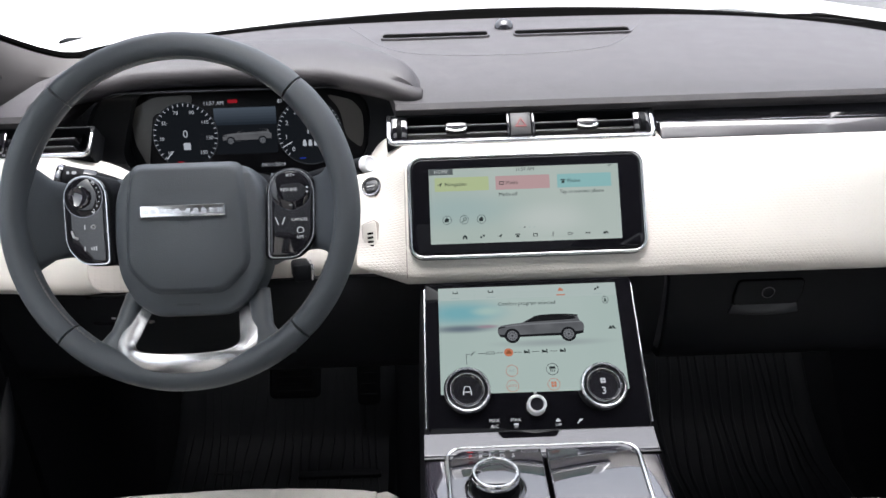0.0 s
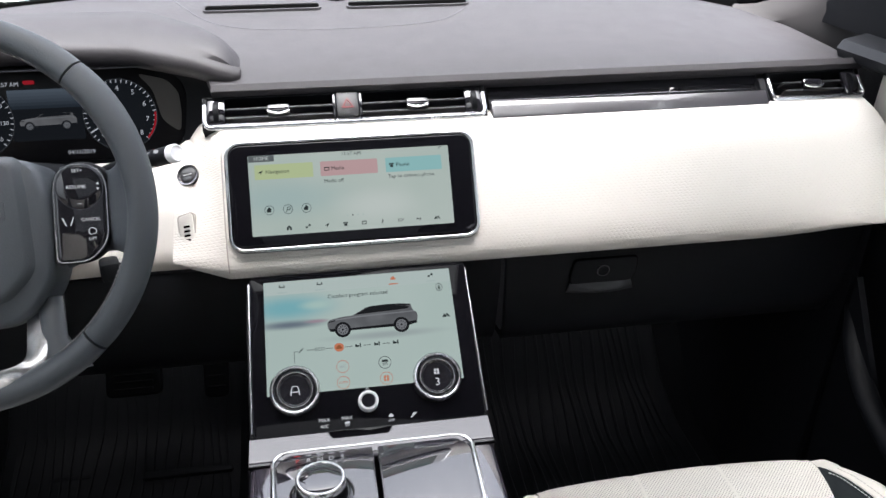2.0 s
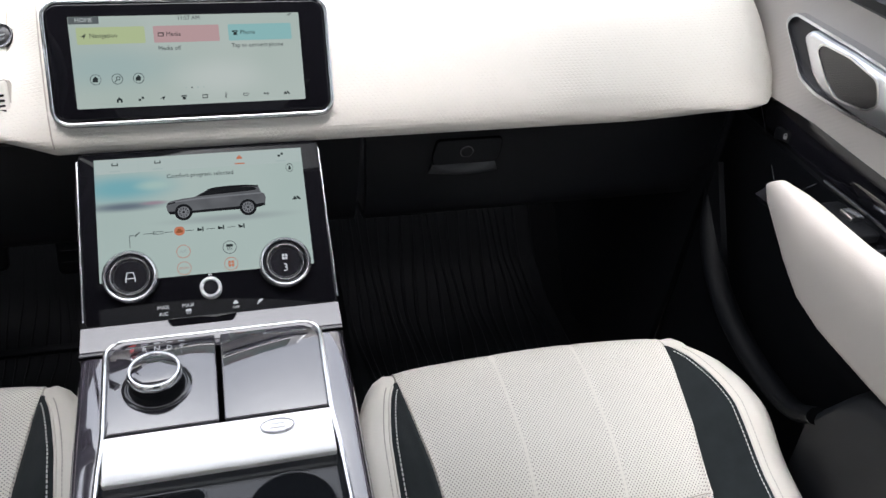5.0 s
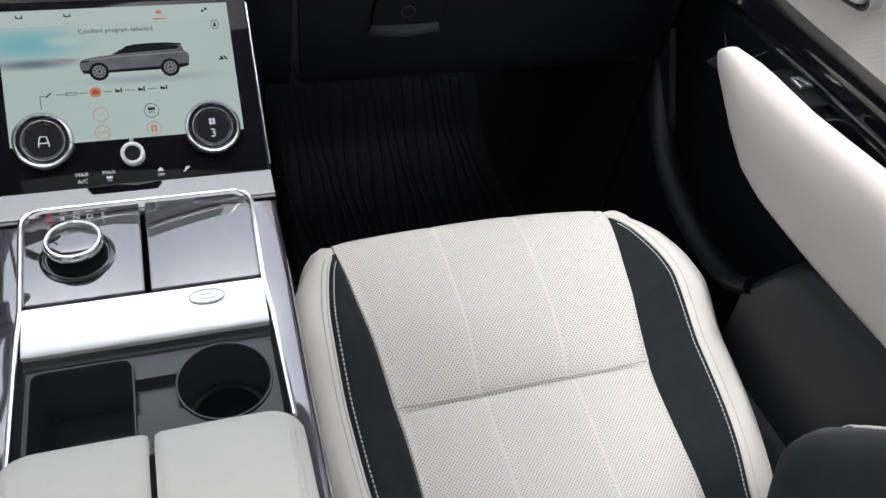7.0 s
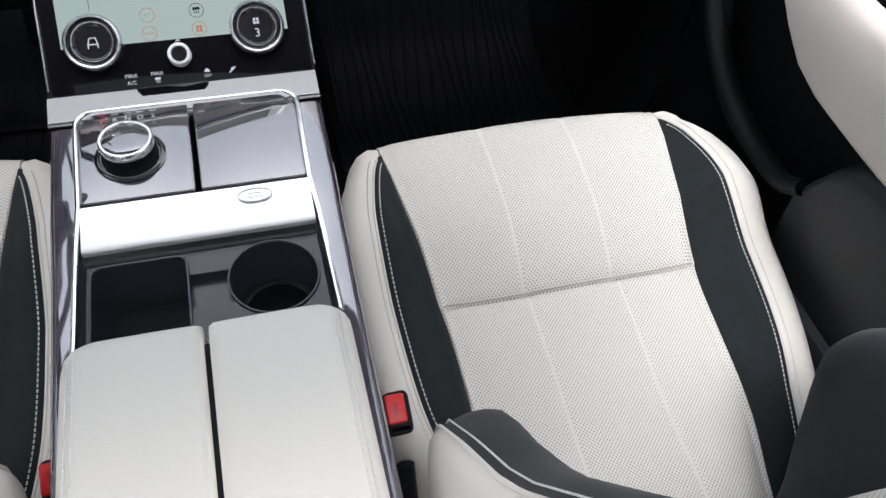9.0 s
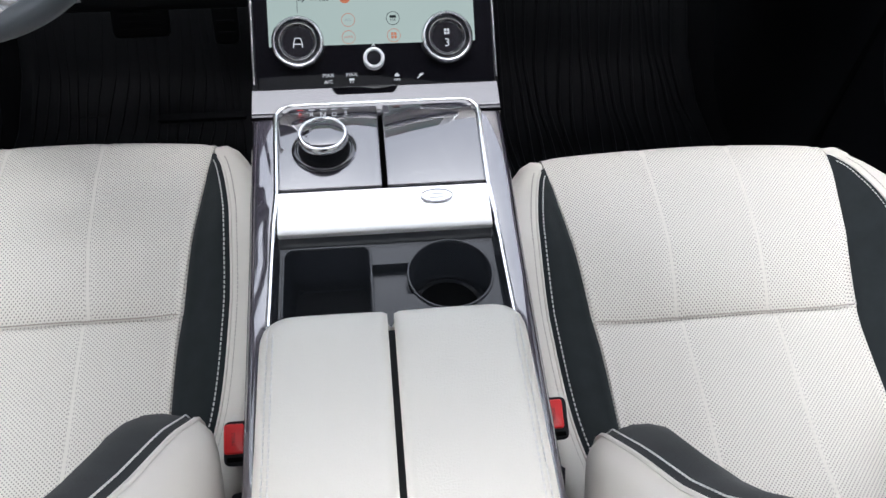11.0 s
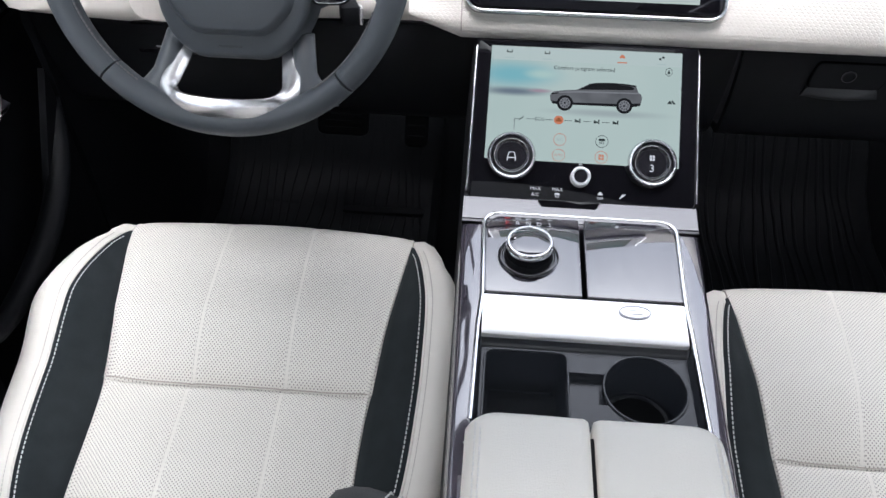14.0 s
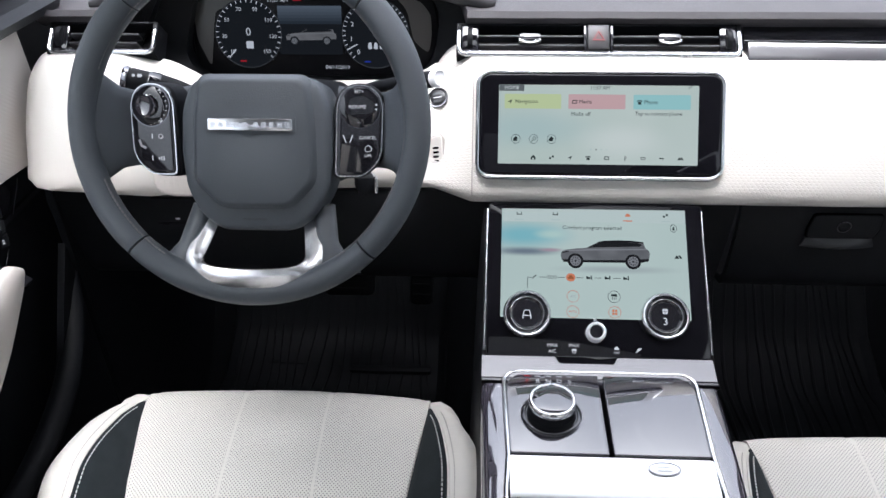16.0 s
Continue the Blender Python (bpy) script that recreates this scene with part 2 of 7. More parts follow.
def dots(m, color, hole, pitch=0.0045, radius=0.19, axis=1):
    """Staggered needle holes punched through a hide, on the cushion's own plan."""
    t, n, l, b = nodes_of(m)

    def math_node(op, a, c=None):
        k = n.new("ShaderNodeMath")
        k.operation = op
        for i, v in enumerate((a, c)):
            if v is None:
                continue
            if isinstance(v, (int, float)):
                k.inputs[i].default_value = v
            else:
                l.new(v, k.inputs[i])
        return k.outputs[0]

    co = n.new("ShaderNodeTexCoord")
    sp = n.new("ShaderNodeSeparateXYZ")
    l.new(co.outputs["Object"], sp.inputs[0])
    ds = []
    for off in (0.0, 0.5):
        fx = math_node("SUBTRACT", math_node("FRACT", math_node("ADD", math_node("MULTIPLY", sp.outputs[0], 1 / pitch), off + 400)), 0.5)
        fy = math_node("SUBTRACT", math_node("FRACT", math_node("ADD", math_node("MULTIPLY", sp.outputs[axis], 1 / pitch), off + 400)), 0.5)
        ds.append(math_node("SQRT", math_node("ADD", math_node("MULTIPLY", fx, fx), math_node("MULTIPLY", fy, fy))))
    near = math_node("MINIMUM", ds[0], ds[1])
    # no holes along the two sewn lines
    seam = math_node("ABSOLUTE", math_node("SUBTRACT", math_node("ABSOLUTE", sp.outputs[0]), 0.056))
    near = math_node("ADD", near, math_node("LESS_THAN", seam, 0.0030))
    mr = n.new("ShaderNodeMapRange")
    mr.inputs["From Min"].default_value, mr.inputs["From Max"].default_value = radius * 0.7, radius * 1.2
    l.new(near, mr.inputs["Value"])
    base = vary(m, color, 9.0, 0.05)
    mix = n.new("ShaderNodeMix")
    mix.data_type = "RGBA"
    mix.inputs[6].default_value = (*hole, 1)
    l.new(mr.outputs[0], mix.inputs[0])
    l.new(base.outputs[2], mix.inputs[7])
    l.new(mix.outputs[2], b.inputs["Base Color"])
    bp = n.new("ShaderNodeBump")
    bp.inputs["Strength"].default_value, bp.inputs["Distance"].default_value = 0.5, 0.0008
    l.new(mr.outputs[0], bp.inputs["Height"])
    l.new(bp.outputs[0], b.inputs["Normal"])


def weave(m, sx=0.0086, sz=0.0100, strength=0.5):
    """Pressed six-sided cells in staggered rows, with fine sunk joints between them."""
    t, n, l, b = nodes_of(m)
    co = n.new("ShaderNodeTexCoord")
    sp = n.new("ShaderNodeSeparateXYZ")
    l.new(co.outputs["Object"], sp.inputs[0])

    def mn(op, a, c=0.0):
        k = n.new("ShaderNodeMath")
        k.operation = op
        for i, v in enumerate((a, c)):
            if isinstance(v, (int, float)):
                k.inputs[i].default_value = v
            else:
                l.new(v, k.inputs[i])
        return k.outputs[0]

    u = mn("MULTIPLY", sp.outputs[0], 1 / sx)
    w = mn("MULTIPLY", mn("ADD", mn("MULTIPLY", sp.outputs[2], 0.77), mn("MULTIPLY", sp.outputs[1], 0.64)), 1 / sz)
    ds = []
    for off in (0.0, 0.5):
        fx = mn("SUBTRACT", mn("FRACT", mn("ADD", u, off + 400)), 0.5)
        fy = mn("MULTIPLY", mn("SUBTRACT", mn("FRACT", mn("ADD", w, off + 400)), 0.5), sz / sx * 1.25)
        ds.append(mn("SQRT", mn("ADD", mn("MULTIPLY", fx, fx), mn("MULTIPLY", fy, fy))))
    mr = n.new("ShaderNodeMapRange")
    mr.interpolation_type = "SMOOTHSTEP"
    mr.inputs["From Min"].default_value, mr.inputs["From Max"].default_value = 0.0, 0.32
    l.new(mn("ABSOLUTE", mn("SUBTRACT", ds[0], ds[1])), mr.inputs["Value"])
    bp = n.new("ShaderNodeBump")
    bp.inputs["Strength"].default_value, bp.inputs["Distance"].default_value = strength, 0.0008
    l.new(mr.outputs[0], bp.inputs["Height"])
    l.new(bp.outputs[0], b.inputs["Normal"])


def lacquer(m, level, ior=1.6):
    """A deep clear coat over a gloss finish."""
    b = nodes_of(m)[3]
    b.inputs["Specular IOR Level"].default_value = level
    b.inputs["Coat Weight"].default_value = 1.0
    b.inputs["Coat IOR"].default_value = ior



CREAM = (0.65, 0.625, 0.575)
cream = leather("cream_leather", CREAM, 0.48)
cream_perf = material("cream_perforated_leather", CREAM, 0.52)
dots(cream_perf, CREAM, (0.17, 0.165, 0.155), 0.0045, 0.168)
cream_perf_back = material("cream_perforated_back_leather", CREAM, 0.52)
dots(cream_perf_back, CREAM, (0.17, 0.165, 0.155), 0.0045, 0.168, 2)
cream_weave = material("cream_embossed_leather", CREAM, 0.5)
vary(cream_weave, CREAM, 7, 0.04)
weave(cream_weave, 0.0060, 0.0069, 0.48)
# warmer tone for the doors, also darkened to put their shade into the colour
DOOR_CREAM = (0.58, 0.54, 0.495)
cream_fine = material("cream_ribbed_leather", DOOR_CREAM, 0.55)
vary(cream_fine, DOOR_CREAM, 7, 0.04)
cream_door = leather("cream_door_leather", DOOR_CREAM, 0.52)
weave(cream_fine, 0.016, 0.0052, 0.30)
ebony = leather("dark_dash_leather", (0.036, 0.034, 0.037), 0.58, 0.12, 0.35)
ebony_wheel = leather("dark_wheel_leather", (0.056, 0.065, 0.074), 0.42, 0.12, 0.25)
ebony_perf = leather("dark_perforated_leather", (0.054, 0.063, 0.072), 0.47, 0.1, 0.2)
grain(ebony_perf, "ShaderNodeTexVoronoi", 760, 0.5, 0.0005)
suede = material("dark_suede", (0.017, 0.021, 0.023), 0.95, spec=0.12)
vary(suede, (0.017, 0.021, 0.023), 40, 0.3)
nodes_of(suede)[3].inputs["Sheen Weight"].default_value = 0.06
grain(suede, "ShaderNodeTexNoise", 900, 0.3, 0.0006, "Fac")
plastic = material("black_grained_plastic", (0.0032, 0.0039, 0.0054), 0.58, spec=0.20)
vary(plastic, (0.0032, 0.0039, 0.0054), 12, 0.2)
grain(plastic, "ShaderNodeTexVoronoi", 800, 0.25, 0.0004)
plastic_grey = material("charcoal_plastic", (0.0075, 0.0088, 0.0112), 0.5)
vary(plastic_grey, (0.0075, 0.0088, 0.0112), 12, 0.15)
grain(plastic_grey, "ShaderNodeTexVoronoi", 800, 0.2, 0.0004)
gloss = material("black_gloss_lacquer", (0.008, 0.008, 0.010), 0.06, coat=0.6)
rough_noise(gloss, 0.03, 0.07, 40)
lacquer(gloss, 0.4, 1.5)
gloss_grey = material("smoked_metallic_lacquer", (0.045, 0.041, 0.052), 0.1, 0.0, coat=0.8)
rough_noise(gloss_grey, 0.05, 0.09, 60)
lacquer(gloss_grey, 1.0, 1.9)
gloss_collar = material("smoked_collar_lacquer", (0.032, 0.029, 0.037), 0.09)
rough_noise(gloss_collar, 0.06, 0.11, 60)
lacquer(gloss_collar, 0.6, 1.5)
gloss_plate = material("dark_smoked_lacquer", (0.020, 0.019, 0.024), 0.06, coat=0.7)
rough_noise(gloss_plate, 0.02, 0.05, 40)
lacquer(gloss_plate, 1.0, 1.7)
glass_black = material("black_display_glass", (0.003, 0.003, 0.004), 0.04, spec=0.28)
alu = material("brushed_aluminium", (0.80, 0.81, 0.83), 0.34, 1.0)
rough_noise(alu, 0.28, 0.4, 80)
bright_alu = material("polished_aluminium", (0.90, 0.905, 0.915), 0.24, 1.0)
rough_noise(bright_alu, 0.2, 0.3, 80)
alu_soft = material("matt_aluminium", (0.93, 0.935, 0.94), 0.42, 1.0)
rough_noise(alu_soft, 0.38, 0.46, 80)
# pale satin silver: the light that bright metal would reflect is put into its colour
silver = material("silver_pale_sheen", (0.78, 0.79, 0.80), 0.34, 0.15)
rough_noise(silver, 0.34, 0.44, 60)
chrome = material("satin_chrome", (0.74, 0.75, 0.77), 0.24, 1.0)
rough_noise(chrome, 0.20, 0.30, 60)
# darker copy of the satin chrome: the vents' shade is put into its colour
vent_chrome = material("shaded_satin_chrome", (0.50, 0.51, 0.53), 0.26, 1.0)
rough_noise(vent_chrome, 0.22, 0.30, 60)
bright_chrome = material("bright_chrome", (0.85, 0.86, 0.87), 0.18, 1.0)
dark_chrome = material("dark_chrome", (0.22, 0.22, 0.24), 0.2, 1.0)
# rubber and carpet near zero: the footwells' shade is put into these colours
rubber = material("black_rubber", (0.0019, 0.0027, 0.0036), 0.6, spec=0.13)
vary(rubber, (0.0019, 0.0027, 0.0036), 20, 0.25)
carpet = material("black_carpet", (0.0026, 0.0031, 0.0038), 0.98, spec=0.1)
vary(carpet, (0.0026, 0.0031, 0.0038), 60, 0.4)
grain(carpet, "ShaderNodeTexNoise", 500, 0.7, 0.002, "Fac")
thread = material("pale_thread", (0.62, 0.62, 0.60), 0.7)
grey_thread = material("grey_thread", (0.15, 0.145, 0.145), 0.7)
red_plastic = material("red_plastic", (0.64, 0.016, 0.018), 0.35)
red_dark = material("dark_red_lettering", (0.20, 0.005, 0.008), 0.5)
headliner = material("dark_headliner", (0.07, 0.07, 0.072), 0.9)
vary(headliner, (0.07, 0.07, 0.072), 30, 0.06)
paint = material("white_car_paint", (0.80, 0.80, 0.80), 0.25, coat=1.0)
vary(paint, (0.80, 0.80, 0.80), 2, 0.02)
concrete = material("pale_concrete", (0.52, 0.51, 0.49), 0.9)
vary(concrete, (0.52, 0.51, 0.49), 1.5, 0.12)
asphalt = material("asphalt", (0.05, 0.05, 0.052), 0.9)
vary(asphalt, (0.05, 0.05, 0.052), 3, 0.3)
print_white = emitter("lit_white_print", (0.9, 0.93, 0.95), 0.9)
print_dim = material("dim_white_print", (0.5, 0.5, 0.5), 0.6)
print_red = emitter("lit_red_print", (0.9, 0.08, 0.08), 0.9)
print_pink = emitter("lit_pale_red_print", (0.95, 0.34, 0.34), 0.9)
# near-black without gloss: black borders and joints, also painted shade inside slots and gaps
ink_dark = material("black_print_and_gap_shade", (0.002, 0.002, 0.002), 1.0, spec=0.0)


def glass(name, tint=(0.97, 0.985, 0.98)):
    m = bpy.data.materials.new(name)
    m.use_nodes = True
    t = m.node_tree
    n, l = t.nodes, t.links
    n.remove(n["Principled BSDF"])
    tr, gl, mx = n.new("ShaderNodeBsdfTransparent"), n.new("ShaderNodeBsdfGlossy"), n.new("ShaderNodeMixShader")
    tr.inputs[0].default_value = (*tint, 1)
    gl.inputs["Roughness"].default_value = 0.02
    mx.inputs[0].default_value = 0.04
    l.new(tr.outputs[0], mx.inputs[1])
    l.new(gl.outputs[0], mx.inputs[2])
    l.new(mx.outputs[0], n["Material Output"].inputs[0])
    return m


window_glass = glass("window_glass")
side_glass = glass("tinted_side_glass", (0.70, 0.72, 0.71))
roof_glass = glass("tinted_roof_glass", (0.30, 0.31, 0.31))

# ---- the shell of the car: floor, roof, walls, pillars, glass ----
def structure(name, bm, mat, label, category, sharp=38):
    return tagged(part(name, bm, mat, None, "", sharp), label, category, kind="structure")


def ground_sheet():
    bm = bmesh.new()
    add_mesh(bm, [(-400, -400, -0.42), (400, -400, -0.42), (400, 400, -0.42), (-400, 400, -0.42)], [(0, 1, 2, 3)])
    structure("ground", bm, concrete, "pale concrete ground outside the parked car", "ground")
    bm = bmesh.new()
    add_mesh(bm, [(2.2, -40, -0.414), (9.5, -40, -0.414), (9.5, 60, -0.414), (2.2, 60, -0.414)], [(0, 1, 2, 3)])
    structure("road", bm, asphalt, "dark asphalt lane beside the parked car", "road")


ground_sheet()


def floor_pan():
    prof = [(-1.7, 0.0), (-0.9, 0.0), (-0.2, 0.0), (0.4, 0.0), (0.58, 0.005), (0.68, 0.05), (0.82, 0.20), (0.92, 0.36), (0.96, 0.60)]
    prof = curve([(0, y, z) for y, z in prof], 40)
    rows = [[(x, p[1], p[2]) for p in prof] for x in np.linspace(-0.80, 0.80, 9)]
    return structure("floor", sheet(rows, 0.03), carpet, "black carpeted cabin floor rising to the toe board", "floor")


floor_pan()


def hull():
    # sides below the belt line, behind the door trims; unseen plain walls round the rear, added to keep daylight out
    for s, nm in ((-1, "wall_left"), (1, "wall_right")):
        b = box((s * 0.83, -0.35, 0.38), (0.03, 2.7, 0.80), 0.004)
        box((s * 0.72, -1.22, 1.02), (0.03, 0.98, 0.52), 0.004, bm=b)
        structure(nm, b, carpet, "plain dark body side, with an unseen wall added behind to block daylight", "wall")
    structure("wall_rear", box((0, -1.72, 0.62), (1.7, 0.04, 1.34), 0.004), carpet, "unseen plain dark wall added behind the cabin to block daylight", "wall")
    structure("wall_front", box((0, 1.0, 0.40), (1.66, 0.04, 0.78), 0.004), carpet, "plain dark bulkhead ahead of the footwells", "wall")


hull()


def roof():
    # dark headliner; a narrow glass opening ahead and a larger one over the rear, both unseen, added to light the seats
    zr = lambda x, y: 1.30 - 0.10 * (x / 0.62) ** 2 - 0.06 * ((y + 0.75) / 0.98) ** 2
    b = bmesh.new()
    holes = ((0.20, 0.06), (-0.58, -1.40))
    spans = [(-0.62, 0.62, 0.315, 0.20), (-0.62, 0.62, 0.06, -0.58), (-0.62, 0.62, -1.40, -1.7)]
    for y0, y1 in holes:
        spans += [(-0.62, -0.40, y0, y1), (0.40, 0.62, y0, y1)]
    for x0, x1, y0, y1 in spans:
        rows = [[(x, y, zr(x, y)) for y in np.linspace(y0, y1, 14)] for x in np.linspace(x0, x1, 13)]
        sheet(rows, 0.03, b)
    structure("ceiling", b, headliner, "dark woven headliner with two unseen glass openings added for light", "ceiling")
    for nm, (y0, y1) in zip(("window_2", "window_5"), holes):
        rows = [[(x, y, zr(x, y) + 0.035) for y in np.linspace(y0 + 0.02, y1 - 0.02, 14)] for x in np.linspace(-0.42, 0.42, 13)]
        g = structure(nm, sheet(rows, 0.005), roof_glass, "fixed tinted glass roof panel, unseen, added to let daylight in", "window")
        g.visible_shadow = False



roof()


def windscreen():
    rows = []
    for u in np.linspace(-1, 1, 13):
        base = Vector((0.72 * u, 0.84 - 0.10 * u * u, 0.820 - 0.036 * u * u))
        top = Vector((0.62 * u, 0.325 - 0.03 * u * u, 1.225 - 0.08 * u * u))
        rows.append([tuple(base.lerp(top, k) + Vector((0, 0.02, 0.03)) * math.sin(math.pi * k)) for k in np.linspace(0, 1, 8)])
    w = structure("window_1", sheet(rows, 0.005), window_glass, "clear raked windscreen glass", "window")
    w.visible_shadow = False
    # black printed border at its foot
    rows = [[(0.72 * u, y - 0.10 * u * u, z - 0.040 * u * u) for y, z in ((0.838, 0.838), (0.828, 0.8365), (0.822, 0.830), (0.825, 0.80))] for u in np.linspace(-1, 1, 25)]
    structure("trim_1", sheet(rows, 0.006), ink_dark, "black border strip along the windscreen foot", "trim")


windscreen()


def pillar(s, name):
    # windscreen pillar trim: starts low at the dash corner, wraps outwards, then climbs to the roof
    edge = curve([(0.655, 0.765, 0.800), (0.700, 0.700, 0.806), (0.742, 0.600, 0.853), (0.737, 0.50, 0.900), (0.70, 0.41, 1.03), (0.63, 0.28, 1.15)], 26)
    rows = []
    for k, p in zip(np.linspace(0, 1, 26), edge):
        inner = Vector((s * p[0], p[1], p[2]))
        w = 0.5 + 0.5 * min(1, k / 0.3)
        rows.append([tuple(inner + Vector(d)) for d in (
            (s * 0.02, 0.02, -0.006), (0, 0, 0.0), (-s * 0.004 * w, -0.022, -0.010), (s * 0.004, -0.055, -0.026 * w), (s * 0.022, -0.10 * w, -0.046), (s * 0.05, -0.16 * w, -0.075))])
    # black printed border of the windscreen beside the pillar
    b = tube([(s * (p[0] + 0.006), p[1] + 0.010, p[2] + 0.002) for p in edge], 0.007, 8)
    structure("trim_8" if s < 0 else "trim_9", b, ink_dark, "black border strip of the windscreen beside the pillar", "trim")
    if s < 0:
        rows = [r[::-1] for r in rows]
    return structure(name, sheet(rows, -0.01), pillar_grey, "grey plastic windscreen pillar trim", "trim")


def side_windows():
    # unseen panes, added with a tint to cut the daylight from the sides
    for s, nm in ((-1, "window_3"), (1, "window_4")):
        rows = []
        for k in np.linspace(0, 1, 10):
            y1 = 0.52 - 0.26 * k
            rows.append([(s * (0.80 - 0.165 * k - 0.02 * k * k), y, 0.80 + 0.40 * k) for y in np.linspace(y1, -0.74, 12)])
        w = structure(nm, sheet(rows, 0.004), side_glass, "closed front door glass, unseen, lightly tinted to cut the daylight", "window")
        w.visible_shadow = False


side_windows()
pillar_grey = material("warm_grey_trim", (0.048, 0.045, 0.044), 0.75)
vary(pillar_grey, (0.048, 0.045, 0.044), 25, 0.08)
pillar(-1, "trim_2")
pillar(1, "trim_3")


def bonnet():
    rows = []
    for y in np.linspace(0.93, 2.0, 12):
        k = (y - 0.93) / 1.07
        rows.append([(x * (0.84 - 0.40 * k + 0.14 * k * k), y - 0.12 * abs(x) ** 2.5, 0.838 - 0.012 * k - 0.06 * k * k - 0.05 * abs(x) ** 5 + 0.010 * math.exp(-((abs(x) - 0.62) / 0.1) ** 2)) for x in np.linspace(-1, 1, 27)])
    structure("bonnet", sheet([r[::-1] for r in rows], 0.02), paint, "white painted car bonnet beyond the windscreen", "car bonnet")


bonnet()

# ---- dashboard ----
def pad_z(x, y):
    """Height of the dash top."""
    z = lerp(y, (0.42, 0.44, 0.50, 0.60, 0.70, 0.80), (0.776, 0.786, 0.797, 0.811, 0.824, 0.830))
    return z - 0.035 * (abs(x) / 0.7) ** 4 * (0.3 + 0.7 * min(1, max(0, (y - 0.42) / 0.3)))


dashboard = thing("dashboard", "two-tone dashboard, dark soft top over a cream leather band", "dashboard", (0, 0.6, 0.4))


def dash_top():
    xs = np.linspace(-0.715, 0.715, 73)
    rows = []
    for x in xs:
        yb = 0.82 - 0.10 * (x / 0.72) ** 2
        inside = 1.0 if -0.615 < x < -0.165 else 0.0
        y0 = 0.436 + 0.085 * inside
        ys = np.linspace(y0, yb, 22)
        dy, dz = 0.085 * inside, 0.020 * inside
        col = [(x, 0.450 + dy, 0.752 + dz), (x, 0.434 + dy, 0.762 + dz), (x, 0.424 + dy, 0.768 + dz), (x, 0.421 + dy, 0.775 + dz), (x, 0.426 + dy, 0.782 + dz)]
        col += [(x, y, pad_z(x, y)) for y in ys] + [(x, yb + 0.01, pad_z(x, yb) - 0.03)]
        rows.append(col)
    part("dash_top", sheet(rows, 0.012), ebony, dashboard, "dark grained soft dash top")


dash_top()


seam_grey = material("pale_grey_seam", (0.08, 0.08, 0.087), 0.6)


def speaker_panel():
    # a faintly raised panel in the middle of the dash top, with two slots and a light sensor
    b = bmesh.new()
    edge = curve([(-0.245, 0.775, 0), (-0.195, 0.665, 0), (-0.14, 0.612, 0), (-0.05, 0.594, 0), (0.06, 0.594, 0), (0.15, 0.612, 0), (0.20, 0.665, 0), (0.252, 0.775, 0)], 60)
    tube([(x, y, pad_z(x, y) + 0.0003) for x, y, _ in edge], 0.0009, 6, bm=b)
    part("panel_seam", b, seam_grey, dashboard, "pale joint line round the speaker panel")
    # flat slabs on the pad; the dark inside each slot is painted
    for x0, x1 in ((-0.185, -0.018), (0.026, 0.208)):
        b = bmesh.new()
        pts = rrect(x1 - x0, 0.022, 0.006)
        m = face_frame(((x0 + x1) / 2, 0.690, pad_z(0, 0.690) + 0.0005), (0, 1, 0.125), (0, -0.125, 1))
        slot = part("speaker_slot", slab(pts, -0.006, 0.0015, m), ink_dark, dashboard, "near-black slab painted as a dark slot in the dash top")
        rim = rrect(x1 - x0 + 0.006, 0.028, 0.008)
        part("slot_rim", ring_slab(rim, pts, -0.004, 0.003, m), ebony, slot)
    m = Matrix.Translation((0.012, 0.735, pad_z(0, 0.735)))
    part("light_sensor", lathe([(0.016, 0), (0.0155, 0.004), (0.012, 0.011), (0.006, 0.0145), (0, 0.015)], 24, m), gloss, dashboard, "small black domed light sensor")


speaker_panel()


def hood_lip(x):
    """Front edge of the instrument hood: place along the car and height."""
    z = lerp(x, (-0.66, -0.60, -0.50, -0.385, -0.25, -0.18, -0.14, -0.122), (0.785, 0.815, 0.832, 0.834, 0.828, 0.814, 0.801, 0.794))
    y = lerp(x, (-0.66, -0.55, -0.45, -0.25, -0.137, -0.122), (0.455, 0.452, 0.458, 0.452, 0.436, 0.444))
    return y, z


def instrument_hood():
    rows = []
    for x in np.linspace(-0.655, -0.124, 60):
        y0, z0 = hood_lip(x)
        end = max(0, min(1, (x + 0.655) / 0.03, (-0.124 - x) / 0.030))
        end = math.sqrt(1 - (1 - end) ** 2)
        yb = lerp(x, (-0.655, -0.5, -0.26, -0.18, -0.124), (0.60, 0.68, 0.675, 0.60, 0.50))
        lip = 0.6 + 0.4 * end
        col = [(x, y0 + 0.085, z0 - 0.022), (x, y0 + 0.04, z0 - 0.030 * lip), (x, y0 + 0.018, z0 - 0.031 * lip), (x, y0 + 0.006, z0 - 0.028 * lip), (x, y0 - 0.002, z0 - 0.021 * lip), (x, y0 - 0.005, z0 - 0.013 * lip), (x, y0 - 0.004, z0 - 0.006 * lip), (x, y0 + 0.000, z0 - 0.001), (x, y0 + 0.007, z0 + 0.002)]
        for t in np.linspace(0.08, 1, 14):
            y = y0 + (yb - y0) * t
            pad = pad_z(x, y)
            zr = z0 + (pad_z(x, yb) + 0.004 - z0) * t + 0.020 * math.sin(math.pi * t ** 0.8)
            col.append((x, y, max(pad - 0.004, pad - 0.004 + (zr - pad + 0.004) * end)))
        rows.append(col)
    part("instrument_hood", sheet(rows, 0.006), ebony, dashboard, "dark soft hood over the instruments")


instrument_hood()


